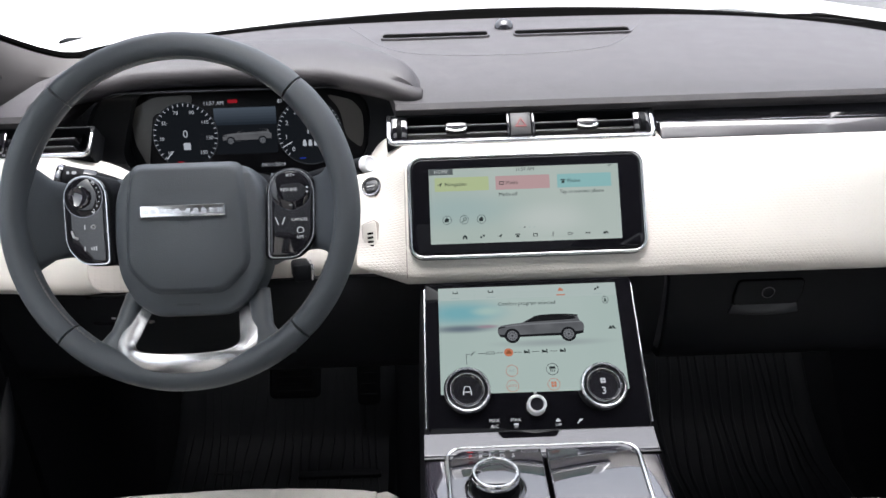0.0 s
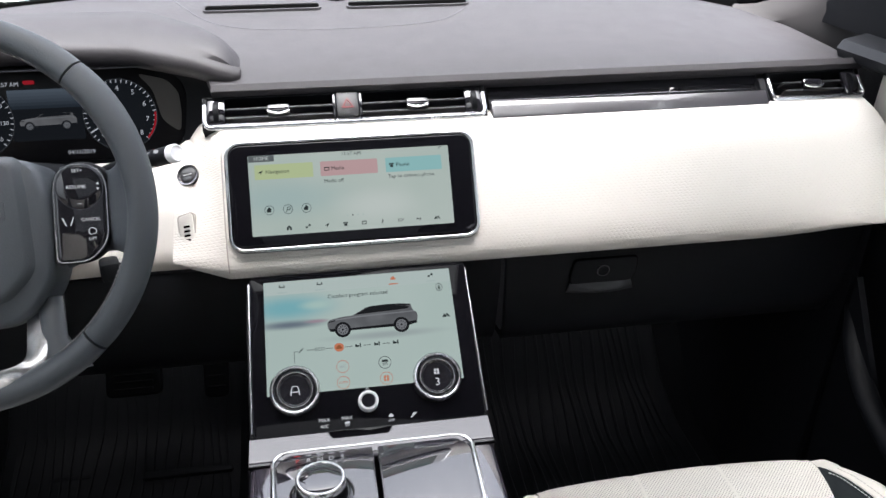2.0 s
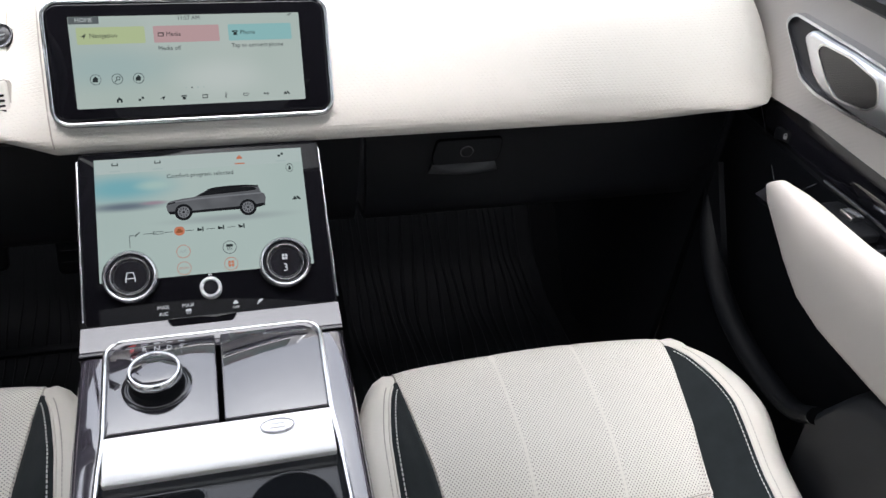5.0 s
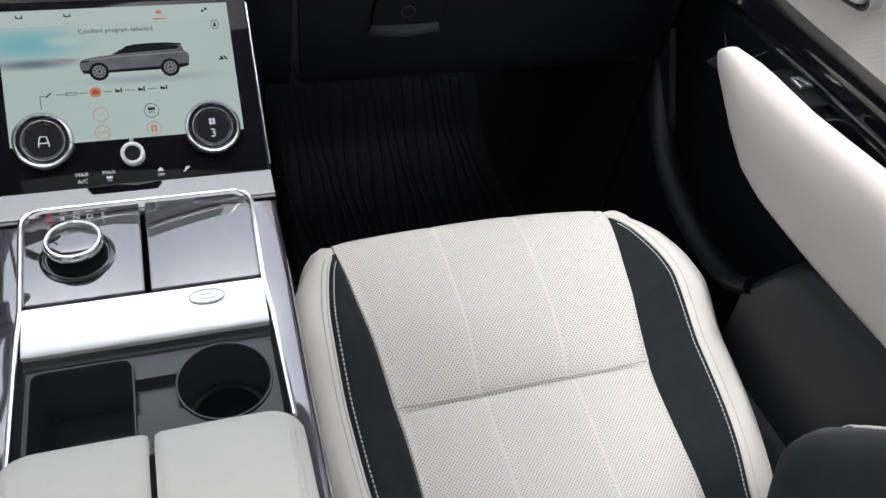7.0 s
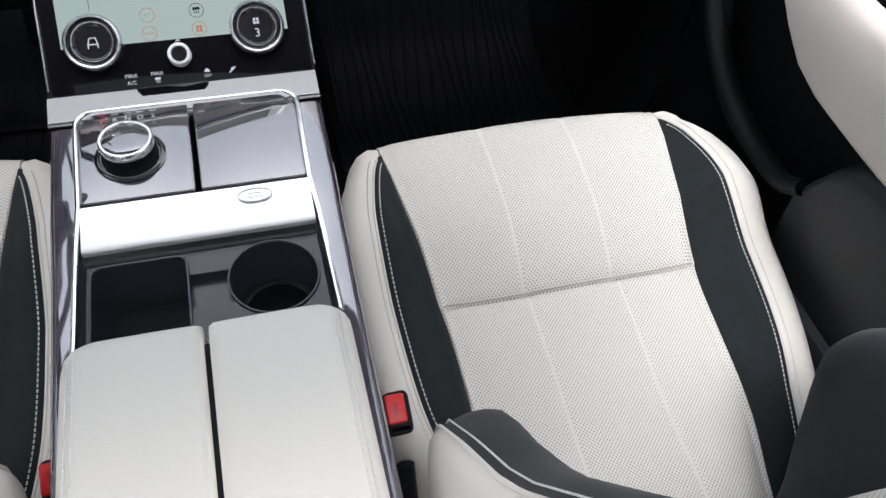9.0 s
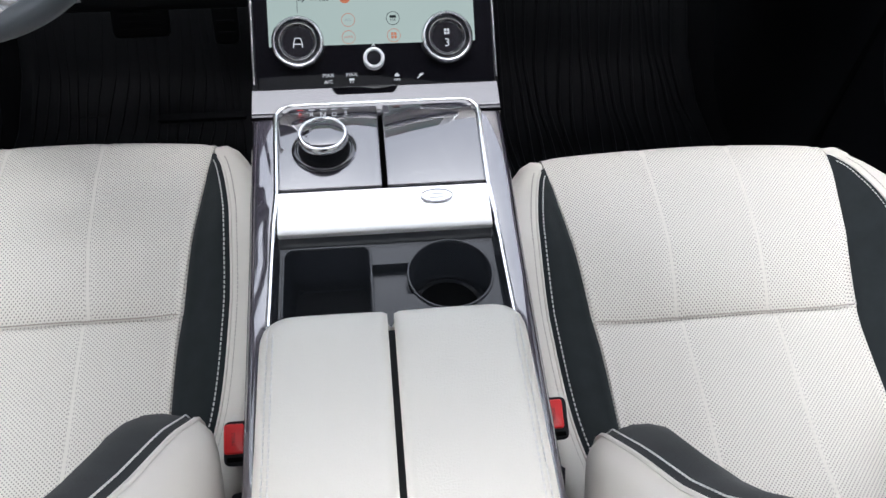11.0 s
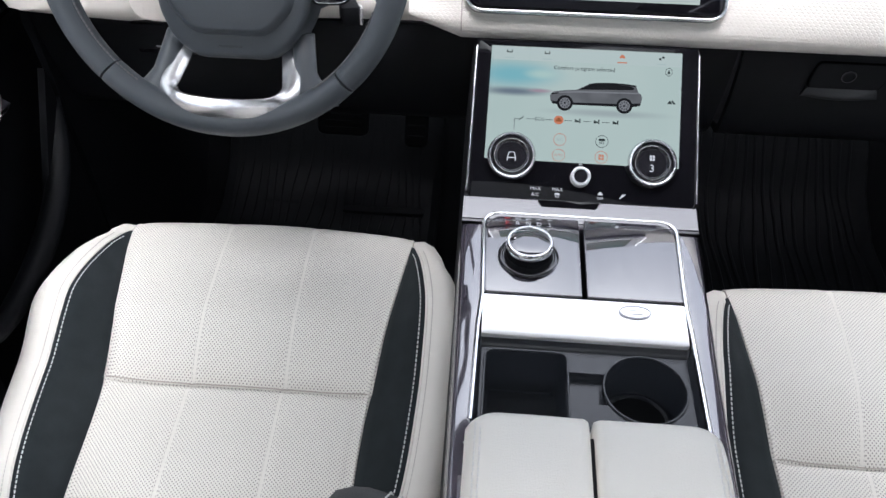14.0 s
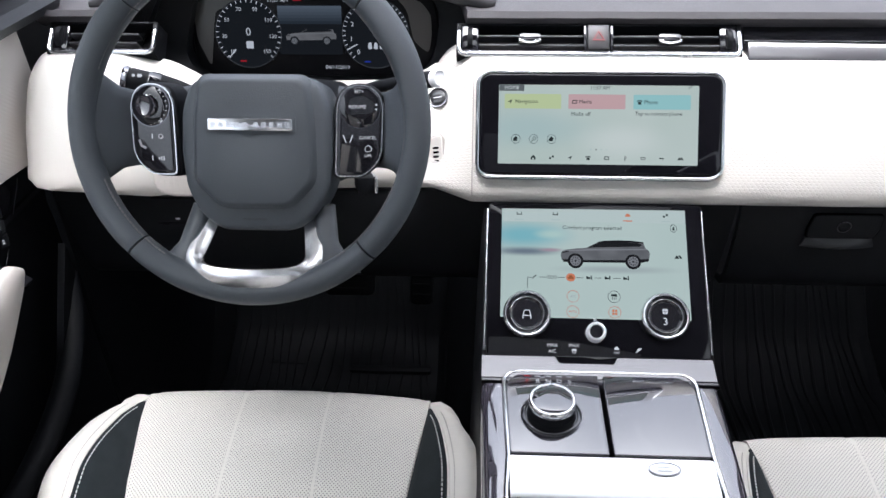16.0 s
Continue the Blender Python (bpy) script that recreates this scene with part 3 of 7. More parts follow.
def cluster_housing():
    # black well round the instruments
    n = 40
    outer = soften([(-0.60, 0.705), (-0.555, 0.803), (-0.19, 0.803), (-0.150, 0.775), (-0.175, 0.70), (-0.22, 0.672), (-0.52, 0.672)], 0.03)
    inner = soften([(-0.548, 0.705), (-0.522, 0.792), (-0.222, 0.792), (-0.195, 0.768), (-0.205, 0.70), (-0.235, 0.668), (-0.515, 0.668)], 0.02)
    rows = [[(x, 0.415 + 0.03 * (z - 0.67) / 0.13, z) for x, z in outer], [(x, 0.44 + 0.03 * (z - 0.67) / 0.13, z) for x, z in outer], [(x, 0.475 + 0.22 * (z - 0.73), z) for x, z in inner], [(x, 0.50 + 0.22 * (z - 0.73), z) for x, z in inner]]
    b = lattice(rows, close_v=True)
    b.faces.new([v for v in b.verts][-len(inner):])
    part("instrument_well", b, plastic, dashboard, "black plastic well round the instruments")


cluster_housing()


def band_profile(x):
    """Cross-section of the cream band, from its foot to its top edge."""
    d = -0.030 * max(0, (abs(x) - 0.52) / 0.18) ** 2
    k = 0.0065 - 0.55 * d
    return [(0.335, 0.570 + k), (0.312, 0.569 + k), (0.299 + d * 0.4, 0.5745 + k), (0.293 + d, 0.5855 + k), (0.2925 + d, 0.603 + k * 0.6), (0.300 + d, 0.628), (0.317 + d, 0.658), (0.337 + d * 0.8, 0.689), (0.357 + d * 0.6, 0.714), (0.374 + d * 0.3, 0.727), (0.392, 0.7335), (0.402, 0.735), (0.42, 0.735)]


def band_end(z):
    """How far out the band reaches at each height: it leans outwards to a rounded lower corner."""
    return lerp(z, (0.592, 0.597, 0.605, 0.620, 0.640, 0.70, 0.735), (0.694, 0.710, 0.7215, 0.729, 0.730, 0.717, 0.706))



def facet_depth(z):
    return lerp(z, (0.575, 0.60, 0.636, 0.682, 0.735), (0.0, 0.004, 0.016, 0.058, 0.075))


def fascia_bands():
    # passenger and centre band in one piece, with a facet cut back towards the wheel
    rows = []
    for x in np.concatenate([np.linspace(-0.212, -0.160, 9), [-0.156, -0.153, -0.150, -0.146], np.linspace(-0.135, 0.688, 58), [0.703, 0.715, 0.723, 0.728]]):
        pr = curve([(0, y, z) for y, z in band_profile(x)], 34)
        edge = max(0, (x - 0.688) / 0.040)
        shrink = 1 - math.sqrt(max(0, 1 - min(1, edge) ** 2))
        cut = max(0, (-0.150 - x) / 0.042)
        out = lambda z: x if x < 0.60 else 0.60 + (x - 0.60) * (band_end(z) - 0.60) / 0.128
        rows.append([(out(p[2]), p[1] + (0.40 - p[1]) * shrink * 0.30 + cut * facet_depth(p[2]), p[2] - cut * cut * 0.022 * max(0, (p[2] - 0.66) / 0.075) + cut * 0.020 * max(0, (0.62 - p[2]) / 0.05)) for p in pr])
    x = -0.2125
    rows.insert(0, [(x - 0.006, q[1] + 0.06, q[2] + (0.655 - q[2]) * 0.1) for q in rows[0]])
    part("fascia_band", sheet(rows, 0.008), cream_weave, dashboard, "cream embossed leather band across the dash")
    # driver's side band, dipping under the instruments
    rows = []
    for x in np.concatenate([[-0.715, -0.710, -0.702, -0.69], np.linspace(-0.675, -0.19, 40)]):
        pr = curve([(0, y, z) for y, z in band_profile(x)], 34)
        edge = max(0, (-0.675 - x) / 0.040)
        shrink = 1 - math.sqrt(max(0, 1 - min(1, edge) ** 2))
        dip = lerp(x, (-0.60, -0.545, -0.50, -0.24, -0.20), (0, 0.02, 0.055, 0.055, 0.03))
        back = lerp(x, (-0.56, -0.50, -0.25, -0.19), (0, 0.02, 0.035, 0.035))
        rows.append([(x, p[1] + back + (0.40 - p[1]) * shrink * 0.55, p[2] + (0.655 - p[2]) * shrink * 0.12 - dip * max(0, (p[2] - 0.60) / 0.135)) for p in pr])
    part("fascia_band", sheet(rows, 0.008), cream, dashboard, "cream leather band on the driver's side")
    # textured knee panel on the driver's band
    m = face_frame((-0.495, 0.303, 0.628), (0, 0.45, 0.9), (0, -0.9, 0.45))
    part("knee_panel", slab(soften([(-0.055, -0.042), (0.06, -0.042), (0.085, 0.0), (0.085, 0.05), (-0.055, 0.05)], 0.03), -0.02, 0.004, m, 0.004), cream_fine, dashboard, "ribbed cream insert under the wheel")


fascia_bands()


# darker cream for joint lines and the painted shadow of the cushion seam
seam_shade = material("cream_joint_shade", (0.36, 0.335, 0.30), 0.7)
slat_black = material("satin_black_button", (0.012, 0.012, 0.014), 0.45)


def side_control_panel():
    # start button and sensor grille on the facet beside the wheel
    g = face_frame((-0.1962, 0.3215, 0.6345), (-0.05, 0.55, 0.83), (-0.28, -0.80, 0.53))
    rim = soften([(-0.0085, -0.019), (0.008, -0.023), (0.0105, -0.019), (0.0105, 0.020), (0.008, 0.0235), (-0.0085, 0.020)], 0.004)
    grille = part("sensor_grille", slab(rim, -0.010, 0.0016, g, 0.0012), cream, dashboard, "small cream sensor grille")
    groove = [(x * 1.12, y * 1.05) for x, y in rim]
    part("grille_groove", ring_slab(groove, rim, -0.006, 0.0004, g), seam_shade, grille, "sunk joint round the grille")
    for k in range(4):
        slot = part("slot", slab(rrect(0.0078, 0.0026, 0.0010, 3, 0.0020, -0.0088 + k * 0.0054), 0.0008, 0.0020, g), ink_dark, grille)
        part("slot_vane", slab(rrect(0.0074, 0.0010, 0.0004, 2, 0.0020, -0.0108 + k * 0.0054), 0.0010, 0.0026, g), cream, slot)
    s = face_frame((-0.1940, 0.3866, 0.6812), (-0.05, 0.72, 0.69), (-0.30, -0.72, 0.62))
    btn = part("start_button", lathe([(0.0128, -0.02), (0.0128, 0.003), (0.0118, 0.0045), (0.0112, 0.0045), (0.0106, 0.0034), (0.0095, 0.0042), (0, 0.0046)], 40, s), slat_black, dashboard, "round black engine start button")
    part("button_ring", lathe([(0.0124, 0.003), (0.0136, 0.0036), (0.0130, 0.0052), (0.0118, 0.0050)], 40, s), dark_chrome, btn, "dark chrome ring")
    words("START", 0.0044, 0, 0.0048, s, print_white, btn, 0.0048)
    part("button_line", slab(rrect(0.011, 0.0012, 0.0004, 2, 0, 0.0), 0.0044, 0.0050, s), print_dim, btn)
    words("STOP", 0.0044, 0, -0.0050, s, print_white, btn, 0.0048)
    # sewn joint where the facet meets the band
    line = []
    for z in np.linspace(0.592, 0.722, 26):
        pr = band_profile(-0.15)
        line.append((-0.1492, float(np.interp(z, [q[1] for q in pr[2:]], [q[0] for q in pr[2:]])) - 0.0006, z))
    part("facet_seam", tube(line, 0.0008, 6), seam_shade, dashboard, "fine joint at the edge of the facet")



side_control_panel()


slat_grey = material("satin_dark_slat", (0.020, 0.020, 0.023), 0.45)
rough_noise(slat_grey, 0.4, 0.52, 40)


# vents lie on a face that leans back at 45 degrees
def vent(x0, x1, label, hazard=False, tabs=(0.0,), wheels=(-1, 1), open_ends=False):
    xc, w, h = (x0 + x1) / 2, x1 - x0, 0.045
    m = face_frame((xc, 0.396, 0.735), (0, 0.70, 0.71), (0, -0.71, 0.70))
    v = thing("air_vent", label, "air vent", (xc, 0.41, 0.75))
    b = slab([(-w / 2, 0), (w / 2, 0), (w / 2, h), (-w / 2, h)], -0.035, -0.028, m)
    for y0, y1 in ((0.0, 0.006), (h - 0.003, h)):
        box((0, (y0 + y1) / 2, -0.016), (w, y1 - y0, 0.03), 0.001, 1, m, b)
    for s in (-1, 1):
        box((s * (w / 2 - 0.003), h / 2, -0.016), (0.006, h, 0.03), 0.001, 1, m, b)
    part("vent_box", b, plastic, v, "black vent housing")
    # U-shaped bright frame: along the foot and up both ends
    path = [(-w / 2 + 0.003, h - 0.011, -0.002)] + [(-w / 2 + 0.003 + 0.008 * (1 - math.cos(a)), 0.011 - 0.009 * math.sin(a), 0) for a in np.linspace(0, math.pi / 2, 5)]
    path += [(-x, y, z) for x, y, z in path[::-1]]
    b = tube(path, 0.0030, 8, m=m, up=(0, 0, 1))
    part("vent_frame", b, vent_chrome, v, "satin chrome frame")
    part("frame_step", tube([(-w / 2 + 0.012, 0.0062, 0.0), (w / 2 - 0.012, 0.0062, 0.0)], 0.0012, 6, m=m), dark_chrome, v, "dark step inside the frame")
    for k, yy in enumerate((0.016, 0.029)):
        part("slat", box((0, yy, -0.010 - 0.002 * k), (w - 0.05, 0.0035, 0.016), 0.0012, 1, m @ Matrix.Rotation(radians(0), 4, "X")), slat_grey, v, "thin dark grey slat")
    for t in tabs:
        tab = part("slider", box((t, 0.0235, 0.000), (0.028, 0.013, 0.008), 0.003, 2, m), gloss, v, "small vent slider")
        arc = [(t - 0.0135 + 0.027 * k, 0.0205 - 0.0038 * math.sin(math.pi * k), 0.0045) for k in np.linspace(0, 1, 9)]
        part("slider_cap", tube(arc, 0.0016, 6, m=m), bright_chrome, tab, "curved chrome edge")
    for s in wheels:
        blk = part("wheel_block", box((s * (w / 2 - 0.017), 0.023, -0.004), (0.022, 0.036, 0.010), 0.003, 2, m), gloss, v, "dark bezel round the thumb wheel")
        part("thumb_wheel", tube([(s * (w / 2 - 0.017) - 0.0032, 0.023, -0.004), (s * (w / 2 - 0.017) + 0.0032, 0.023, -0.004)], 0.0145, 20, m=m, up=(0, 1, 0)), plastic, v, "ribbed thumb wheel")
    if hazard:
        hb = part("hazard_button", box((0.0, 0.024, -0.001), (0.028, 0.034, 0.012), 0.0025, 2, m), slat_black, v, "dark button with a pale warning triangle")
        for s in (-1, 1):
            part("button_cheek", box((s * 0.0165, 0.023, -0.002), (0.004, 0.036, 0.012), 0.0015, 2, m), gloss, hb, "gloss edge beside the button")
        tri = [(0.009 * math.cos(radians(a)), 0.0235 + 0.009 * math.sin(radians(a))) for a in (90, 210, 330)]
        tri2 = [(0.0062 * math.cos(radians(a)), 0.0235 + 0.0062 * math.sin(radians(a))) for a in (90, 210, 330)]
        part("triangle", ring_slab(tri, tri2, 0.005, 0.0062, m), print_pink, hb, "pale red outlined triangle")
        words("!", 0.005, 0, 0.024, m, print_pink, hb, 0.0062)
    return v


vent(-0.172, 0.182, "wide centre air vent with satin chrome frame and hazard button", True, (-0.085, 0.088))
vent(0.572, 0.711, "passenger air vent with satin chrome frame", False, (-0.005,), (1,))
vent(-0.700, -0.558, "driver's air vent with satin chrome frame", False, (), (-1,))


strip_lacquer = material("satin_smoked_lacquer", (0.022, 0.021, 0.026), 0.25)
rough_noise(strip_lacquer, 0.36, 0.42, 40)
lacquer(strip_lacquer, 0.7, 1.6)


def gloss_strip():
    m = face_frame((0.3765, 0.396, 0.735), (0, 0.70, 0.71), (0, -0.71, 0.70))
    w = 0.378
    part("inlay_back", slab([(-w / 2, 0.0), (w / 2, 0.0), (w / 2, 0.052), (-w / 2, 0.052)], -0.03, -0.012, m), gloss, dashboard, "gloss black inlay above the band")
    part("inlay_strip", slab([(-w / 2, -0.005), (w / 2, -0.005), (w / 2, 0.016), (-w / 2, 0.019)], -0.012, 0.0032, m, 0.002), strip_lacquer, dashboard, "smoked gloss strip")
    part("inlay_line", tube([(-w / 2, 0.0275, -0.012), (w / 2, 0.0275, -0.012)], 0.0009, 6, m=m), dark_chrome, dashboard, "thin dark metal line")
    m2 = face_frame((0.566, 0.394, 0.733), (0, 0.70, 0.71), (0, -0.71, 0.70))
    part("inlay_end", box((0, 0.020, -0.010), (0.010, 0.038, 0.018), 0.002, 2, m2), plastic, dashboard)


gloss_strip()


rim_grey = material("dull_grey_rim", (0.06, 0.06, 0.066), 0.35)


def lower_dash():
    # black lower dash on both sides of the console, folding under towards the footwells
    pr = curve([(0, 0.335, 0.575), (0, 0.330, 0.56), (0, 0.335, 0.52), (0, 0.350, 0.46), (0, 0.366, 0.42), (0, 0.40, 0.402), (0, 0.50, 0.40), (0, 0.70, 0.44)], 24)
    rows = [[(x, p[1], p[2]) for p in pr[::-1]] for x in np.linspace(-0.72, -0.13, 12)]
    part("lower_panel", sheet(rows, 0.01), plastic, dashboard, "black lower dash under the wheel")
    rows = [[(x, p[1], p[2]) for p in pr[::-1]] for x in np.linspace(0.13, 0.190, 5)]
    part("lower_panel", sheet(rows, 0.01), plastic, dashboard, "black panel beside the console")
    rows = [[(x + 0.008 * (0.56 - p[2]) / 0.15, p[1] - 0.003, p[2]) for p in pr[::-1]] for x in np.linspace(0.196, 0.715, 14)]
    gb = part("glovebox_lid", sheet(rows, 0.012), plastic, dashboard, "black glovebox lid")
    m = face_frame((0.3285, 0.3275, 0.534), (0, -0.13, 1), (0, -1, -0.13))
    outline = soften([(-0.040, 0.020), (0.046, 0.020), (0.047, -0.004), (0.042, -0.018), (-0.042, -0.018), (-0.044, -0.004)], 0.006)
    part("latch_recess", slab(outline, -0.004, 0.0020, m, 0.0015), plastic, gb, "latch plate")
    part("latch_groove", ring_slab([(x * 1.025, y * 1.05) for x, y in outline], outline, -0.004, 0.0008, m), ink_dark, gb, "dark joint round the latch plate")
    part("latch_button", lathe([(0.0085, 0), (0.0085, 0.005), (0.0075, 0.0058), (0.0066, 0.0048), (0.004, 0.0042), (0, 0.0042)], 24, m @ Matrix.Translation((0, 0.003, -0.0015))), plastic, gb, "round latch button")
    part("button_rim", tube([(0.0082 * math.cos(a), 0.003 + 0.0082 * math.sin(a), 0.0036) for a in np.linspace(0, 2 * math.pi, 25)[:-1]], 0.0007, 6, True, m), rim_grey, gb, "fine grey rim")
    rows = [[(x * (1 + 0.10 * t), -0.017 - 0.013 * t, 0.0022 + 0.009 * math.sin(math.pi * t * 0.75) * math.cos(math.pi * x / 0.095)) for t in np.linspace(0, 1, 8)] for x in np.linspace(-0.044, 0.042, 14)]
    grip = sheet([r[::-1] for r in rows], 0.004)
    grip.transform(m)
    # lighter plastic than the lid: the light the lip catches is put into it
    part("latch_grip", grip, plastic_grey, gb, "bulged finger grip under the latch")
    # small switches low beside the column
    m = face_frame((-0.535, 0.336, 0.54), (0, -0.1, 1), (0, -1, -0.1))
    part("switch_panel", slab(rrect(0.085, 0.05, 0.006), -0.004, 0.003, m, 0.002), gloss, dashboard, "black switch panel low beside the column")
    part("switch_line", slab(rrect(0.05, 0.0015, 0.0005, 2, 0, 0.012), 0.003, 0.0036, m), print_dim, dashboard)
    for x in (-0.012, 0.012):
        part("switch_mark", slab(rrect(0.006, 0.004, 0.001, 2, x, -0.012), 0.003, 0.0036, m), print_dim, dashboard)


lower_dash()

# ---- instruments ----
CLF = face_frame((-0.374, 0.497, 0.730), (0, 0.22, 0.975), (0, -0.975, 0.22))
cluster = thing("instrument_cluster", "digital instrument cluster with speedometer and rev counter", "instruments", (-0.374, 0.5, 0.66))
lens_black = material("matt_black_lens", (0.004, 0.004, 0.005), 0.35, spec=0.15)
lens_reflection = material("painted_lens_reflection", (0.075, 0.072, 0.068), 0.3)
part("cluster_glass", slab(soften([(-0.162, -0.058), (0.155, -0.058), (0.178, 0.0), (0.165, 0.062), (-0.150, 0.062), (-0.168, 0.0)], 0.02), -0.006, 0.0, CLF, 0.002), lens_black, cluster, "black instrument face")
# grey plates stand for the cabin's reflection in the lens corners
for sx, pts in ((-1, [(-0.163, 0.037), (-0.128, 0.054), (-0.074, 0.056), (-0.076, 0.041), (-0.132, 0.030), (-0.144, -0.046), (-0.160, -0.010)]), (1, [(0.114, 0.051), (0.150, 0.042), (0.164, 0.025), (0.165, -0.005), (0.161, -0.027), (0.140, -0.010), (0.132, 0.030)])):
    part("lens_corner_reflection", slab(soften(pts, 0.008), 0.0002, 0.001, CLF), lens_reflection, cluster, "grey plate painted as the reflection in the lens corner")
scr_dark = emitter("cluster_dark", (0.010, 0.012, 0.015), 1.0)
scr_line = emitter("cluster_line", (0.75, 0.8, 0.85), 0.7)
scr_grey = emitter("cluster_grey", (0.16, 0.17, 0.18), 1.0)
scr_faint = emitter("cluster_faint", (0.07, 0.075, 0.08), 1.0)
part("screen_field", slab(rrect(0.088, 0.066, 0.002, 2, -0.002, 0.004), 0.0, 0.0005, CLF), scr_dark, cluster)
for k in range(6):
    c = emitter("cluster_band", (0.022 + 0.012 * k, 0.030 + 0.015 * k, 0.040 + 0.018 * k), 1.0)
    part("sky_band", slab(rrect(0.088, 0.004, 0.0005, 2, -0.002, 0.014 + 0.004 * k), 0.0006, 0.0009, CLF), c, cluster)


def car_picture(m, s, parent, body, roof_c, dark, rim_c, prefix, flip=1):
    """A small side view of an estate-like car, s metres long, as flat layers on a screen."""
    f = lambda pts: [(x * s * flip, (0.065 + (y - 0.065) * 0.9) * s) for x, y in pts]
    body_o = soften(f([(-0.475, 0.06), (-0.495, 0.10), (-0.50, 0.155), (-0.485, 0.188), (-0.45, 0.208), (-0.33, 0.228), (-0.215, 0.238), (-0.075, 0.318), (0.0, 0.333), (0.15, 0.341), (0.30, 0.338), (0.43, 0.322), (0.435, 0.308), (0.455, 0.24), (0.49, 0.215), (0.50, 0.17), (0.485, 0.08), (0.38, 0.055), (-0.42, 0.045)]), 0.012 * s)
    part(prefix + "body", slab(body_o, 0.0, 0.0003, m), body, parent)
    part(prefix + "roof", slab(soften(f([(-0.085, 0.318), (0.0, 0.336), (0.15, 0.344), (0.30, 0.341), (0.44, 0.324), (0.42, 0.308), (0.28, 0.322), (0.02, 0.320), (-0.07, 0.306)]), 0.006 * s), 0.0003, 0.0006, m), roof_c, parent)
    part(prefix + "glass", slab(soften(f([(-0.195, 0.242), (-0.07, 0.310), (0.0, 0.323), (0.2, 0.326), (0.37, 0.310), (0.415, 0.290), (0.40, 0.268), (0.0, 0.250)]), 0.012 * s), 0.0003, 0.0006, m), dark, parent)
    part(prefix + "sill", slab(soften(f([(-0.27, 0.055), (0.22, 0.06), (0.22, 0.085), (-0.27, 0.075)]), 0.006 * s), 0.0003, 0.0006, m), dark, parent)
    part(prefix + "cladding", slab(soften(f([(-0.47, 0.05), (-0.48, 0.085), (-0.25, 0.075), (0.22, 0.085), (0.48, 0.105), (0.485, 0.075), (0.38, 0.05)]), 0.006 * s), 0.0003, 0.0006, m), dark, parent)
    part(prefix + "shoulder", slab(soften(f([(-0.46, 0.196), (-0.2, 0.222), (0.46, 0.236), (0.47, 0.222), (-0.2, 0.204), (-0.46, 0.184)]), 0.004 * s), 0.0003, 0.0006, m), rim_c, parent)
    part(prefix + "lamp", slab(f([(-0.485, 0.180), (-0.41, 0.196), (-0.41, 0.182), (-0.485, 0.166)]), 0.0004, 0.0007, m), dark, parent)
    for x in (-0.335, 0.31):
        c = Vector((x * s * flip, 0.065 * s))
        circ = lambda r, n=20: [(c.x + r * s * math.cos(2 * math.pi * j / n), c.y + r * s * math.sin(2 * math.pi * j / n)) for j in range(n)]
        part(prefix + "arch", slab(circ(0.088), 0.0004, 0.0006, m), dark, parent)
        part(prefix + "wheel", ring_slab(circ(0.060), circ(0.050), 0.0006, 0.0009, m), rim_c, parent)
        for a in range(0, 360, 36):
            d = Vector((math.cos(radians(a)), math.sin(radians(a))))
            e = Vector((-d.y, d.x)) * 0.007 * s
            p, q = c + d * 0.012 * s, c + d * 0.052 * s
            part(prefix + "spoke", slab([tuple(p + e), tuple(p - e), tuple(q - e), tuple(q + e)], 0.0006, 0.0009, m), rim_c, parent)


def dial(cx, cy, r, marks, value, needle, small=0.0074):
    ang = np.linspace(225, -45, len(marks))
    ring = lambda q: [(cx + q * math.cos(radians(a)), cy + q * math.sin(radians(a))) for a in range(0, 360, 8)]
    disc = part("dial", slab(ring(r * 1.02), 0.0003, 0.0012, CLF), scr_dark, cluster, "round dark dial with white figures")
    part("dial_ring", ring_slab(ring(r), ring(r * 0.988), 0.0012, 0.0016, CLF), scr_faint, disc)
    for a in np.linspace(225, -45, 4 * (len(marks) - 1) + 1):
        d = Vector((math.cos(radians(a)), math.sin(radians(a))))
        e = Vector((-d.y, d.x)) * 0.0005
        c = Vector((cx, cy))
        p, q = c + d * r * 0.90, c + d * r * 0.985
        part("tick", slab([tuple(p + e), tuple(p - e), tuple(q - e), tuple(q + e)], 0.0016, 0.002, CLF), scr_line, disc)
    for a, t in zip(ang, marks):
        if t:
            words(t, small, cx + r * 0.74 * math.cos(radians(a)), cy + r * 0.74 * math.sin(radians(a)), CLF, scr_line, disc, 0.0018)
    d = Vector((math.cos(radians(needle)), math.sin(radians(needle))))
    e = Vector((-d.y, d.x)) * 0.0008
    p, q = Vector((cx, cy)) + d * r * 0.62, Vector((cx, cy)) + d * r * 0.95
    part("needle", slab([tuple(p + e), tuple(p - e), tuple(q - e), tuple(q + e)], 0.002, 0.0024, CLF), scr_line, disc)
    words(value, 0.0155, cx, cy + 0.002, CLF, scr_line, disc, 0.0018)
    return disc


d1 = dial(-0.088, -0.001, 0.046, ("10", "30", "50", "70", "90", "110", "130", "150"), "0", 228)
part("fuel_mark", slab(rrect(0.010, 0.010, 0.001, 2, -0.087, -0.016), 0.0014, 0.002, CLF), scr_line, d1)
d2 = dial(0.088, -0.001, 0.046, ("0", "1", "2", "3", "4", "5", "6", "7", "8"), "P", 208, 0.0092)
for k in range(3):
    part("belt_mark", slab(soften([(0.077 + 0.008 * k, -0.021), (0.083 + 0.008 * k, -0.021), (0.082 + 0.008 * k, -0.012), (0.078 + 0.008 * k, -0.012)], 0.002), 0.0014, 0.002, CLF), scr_line, d2)
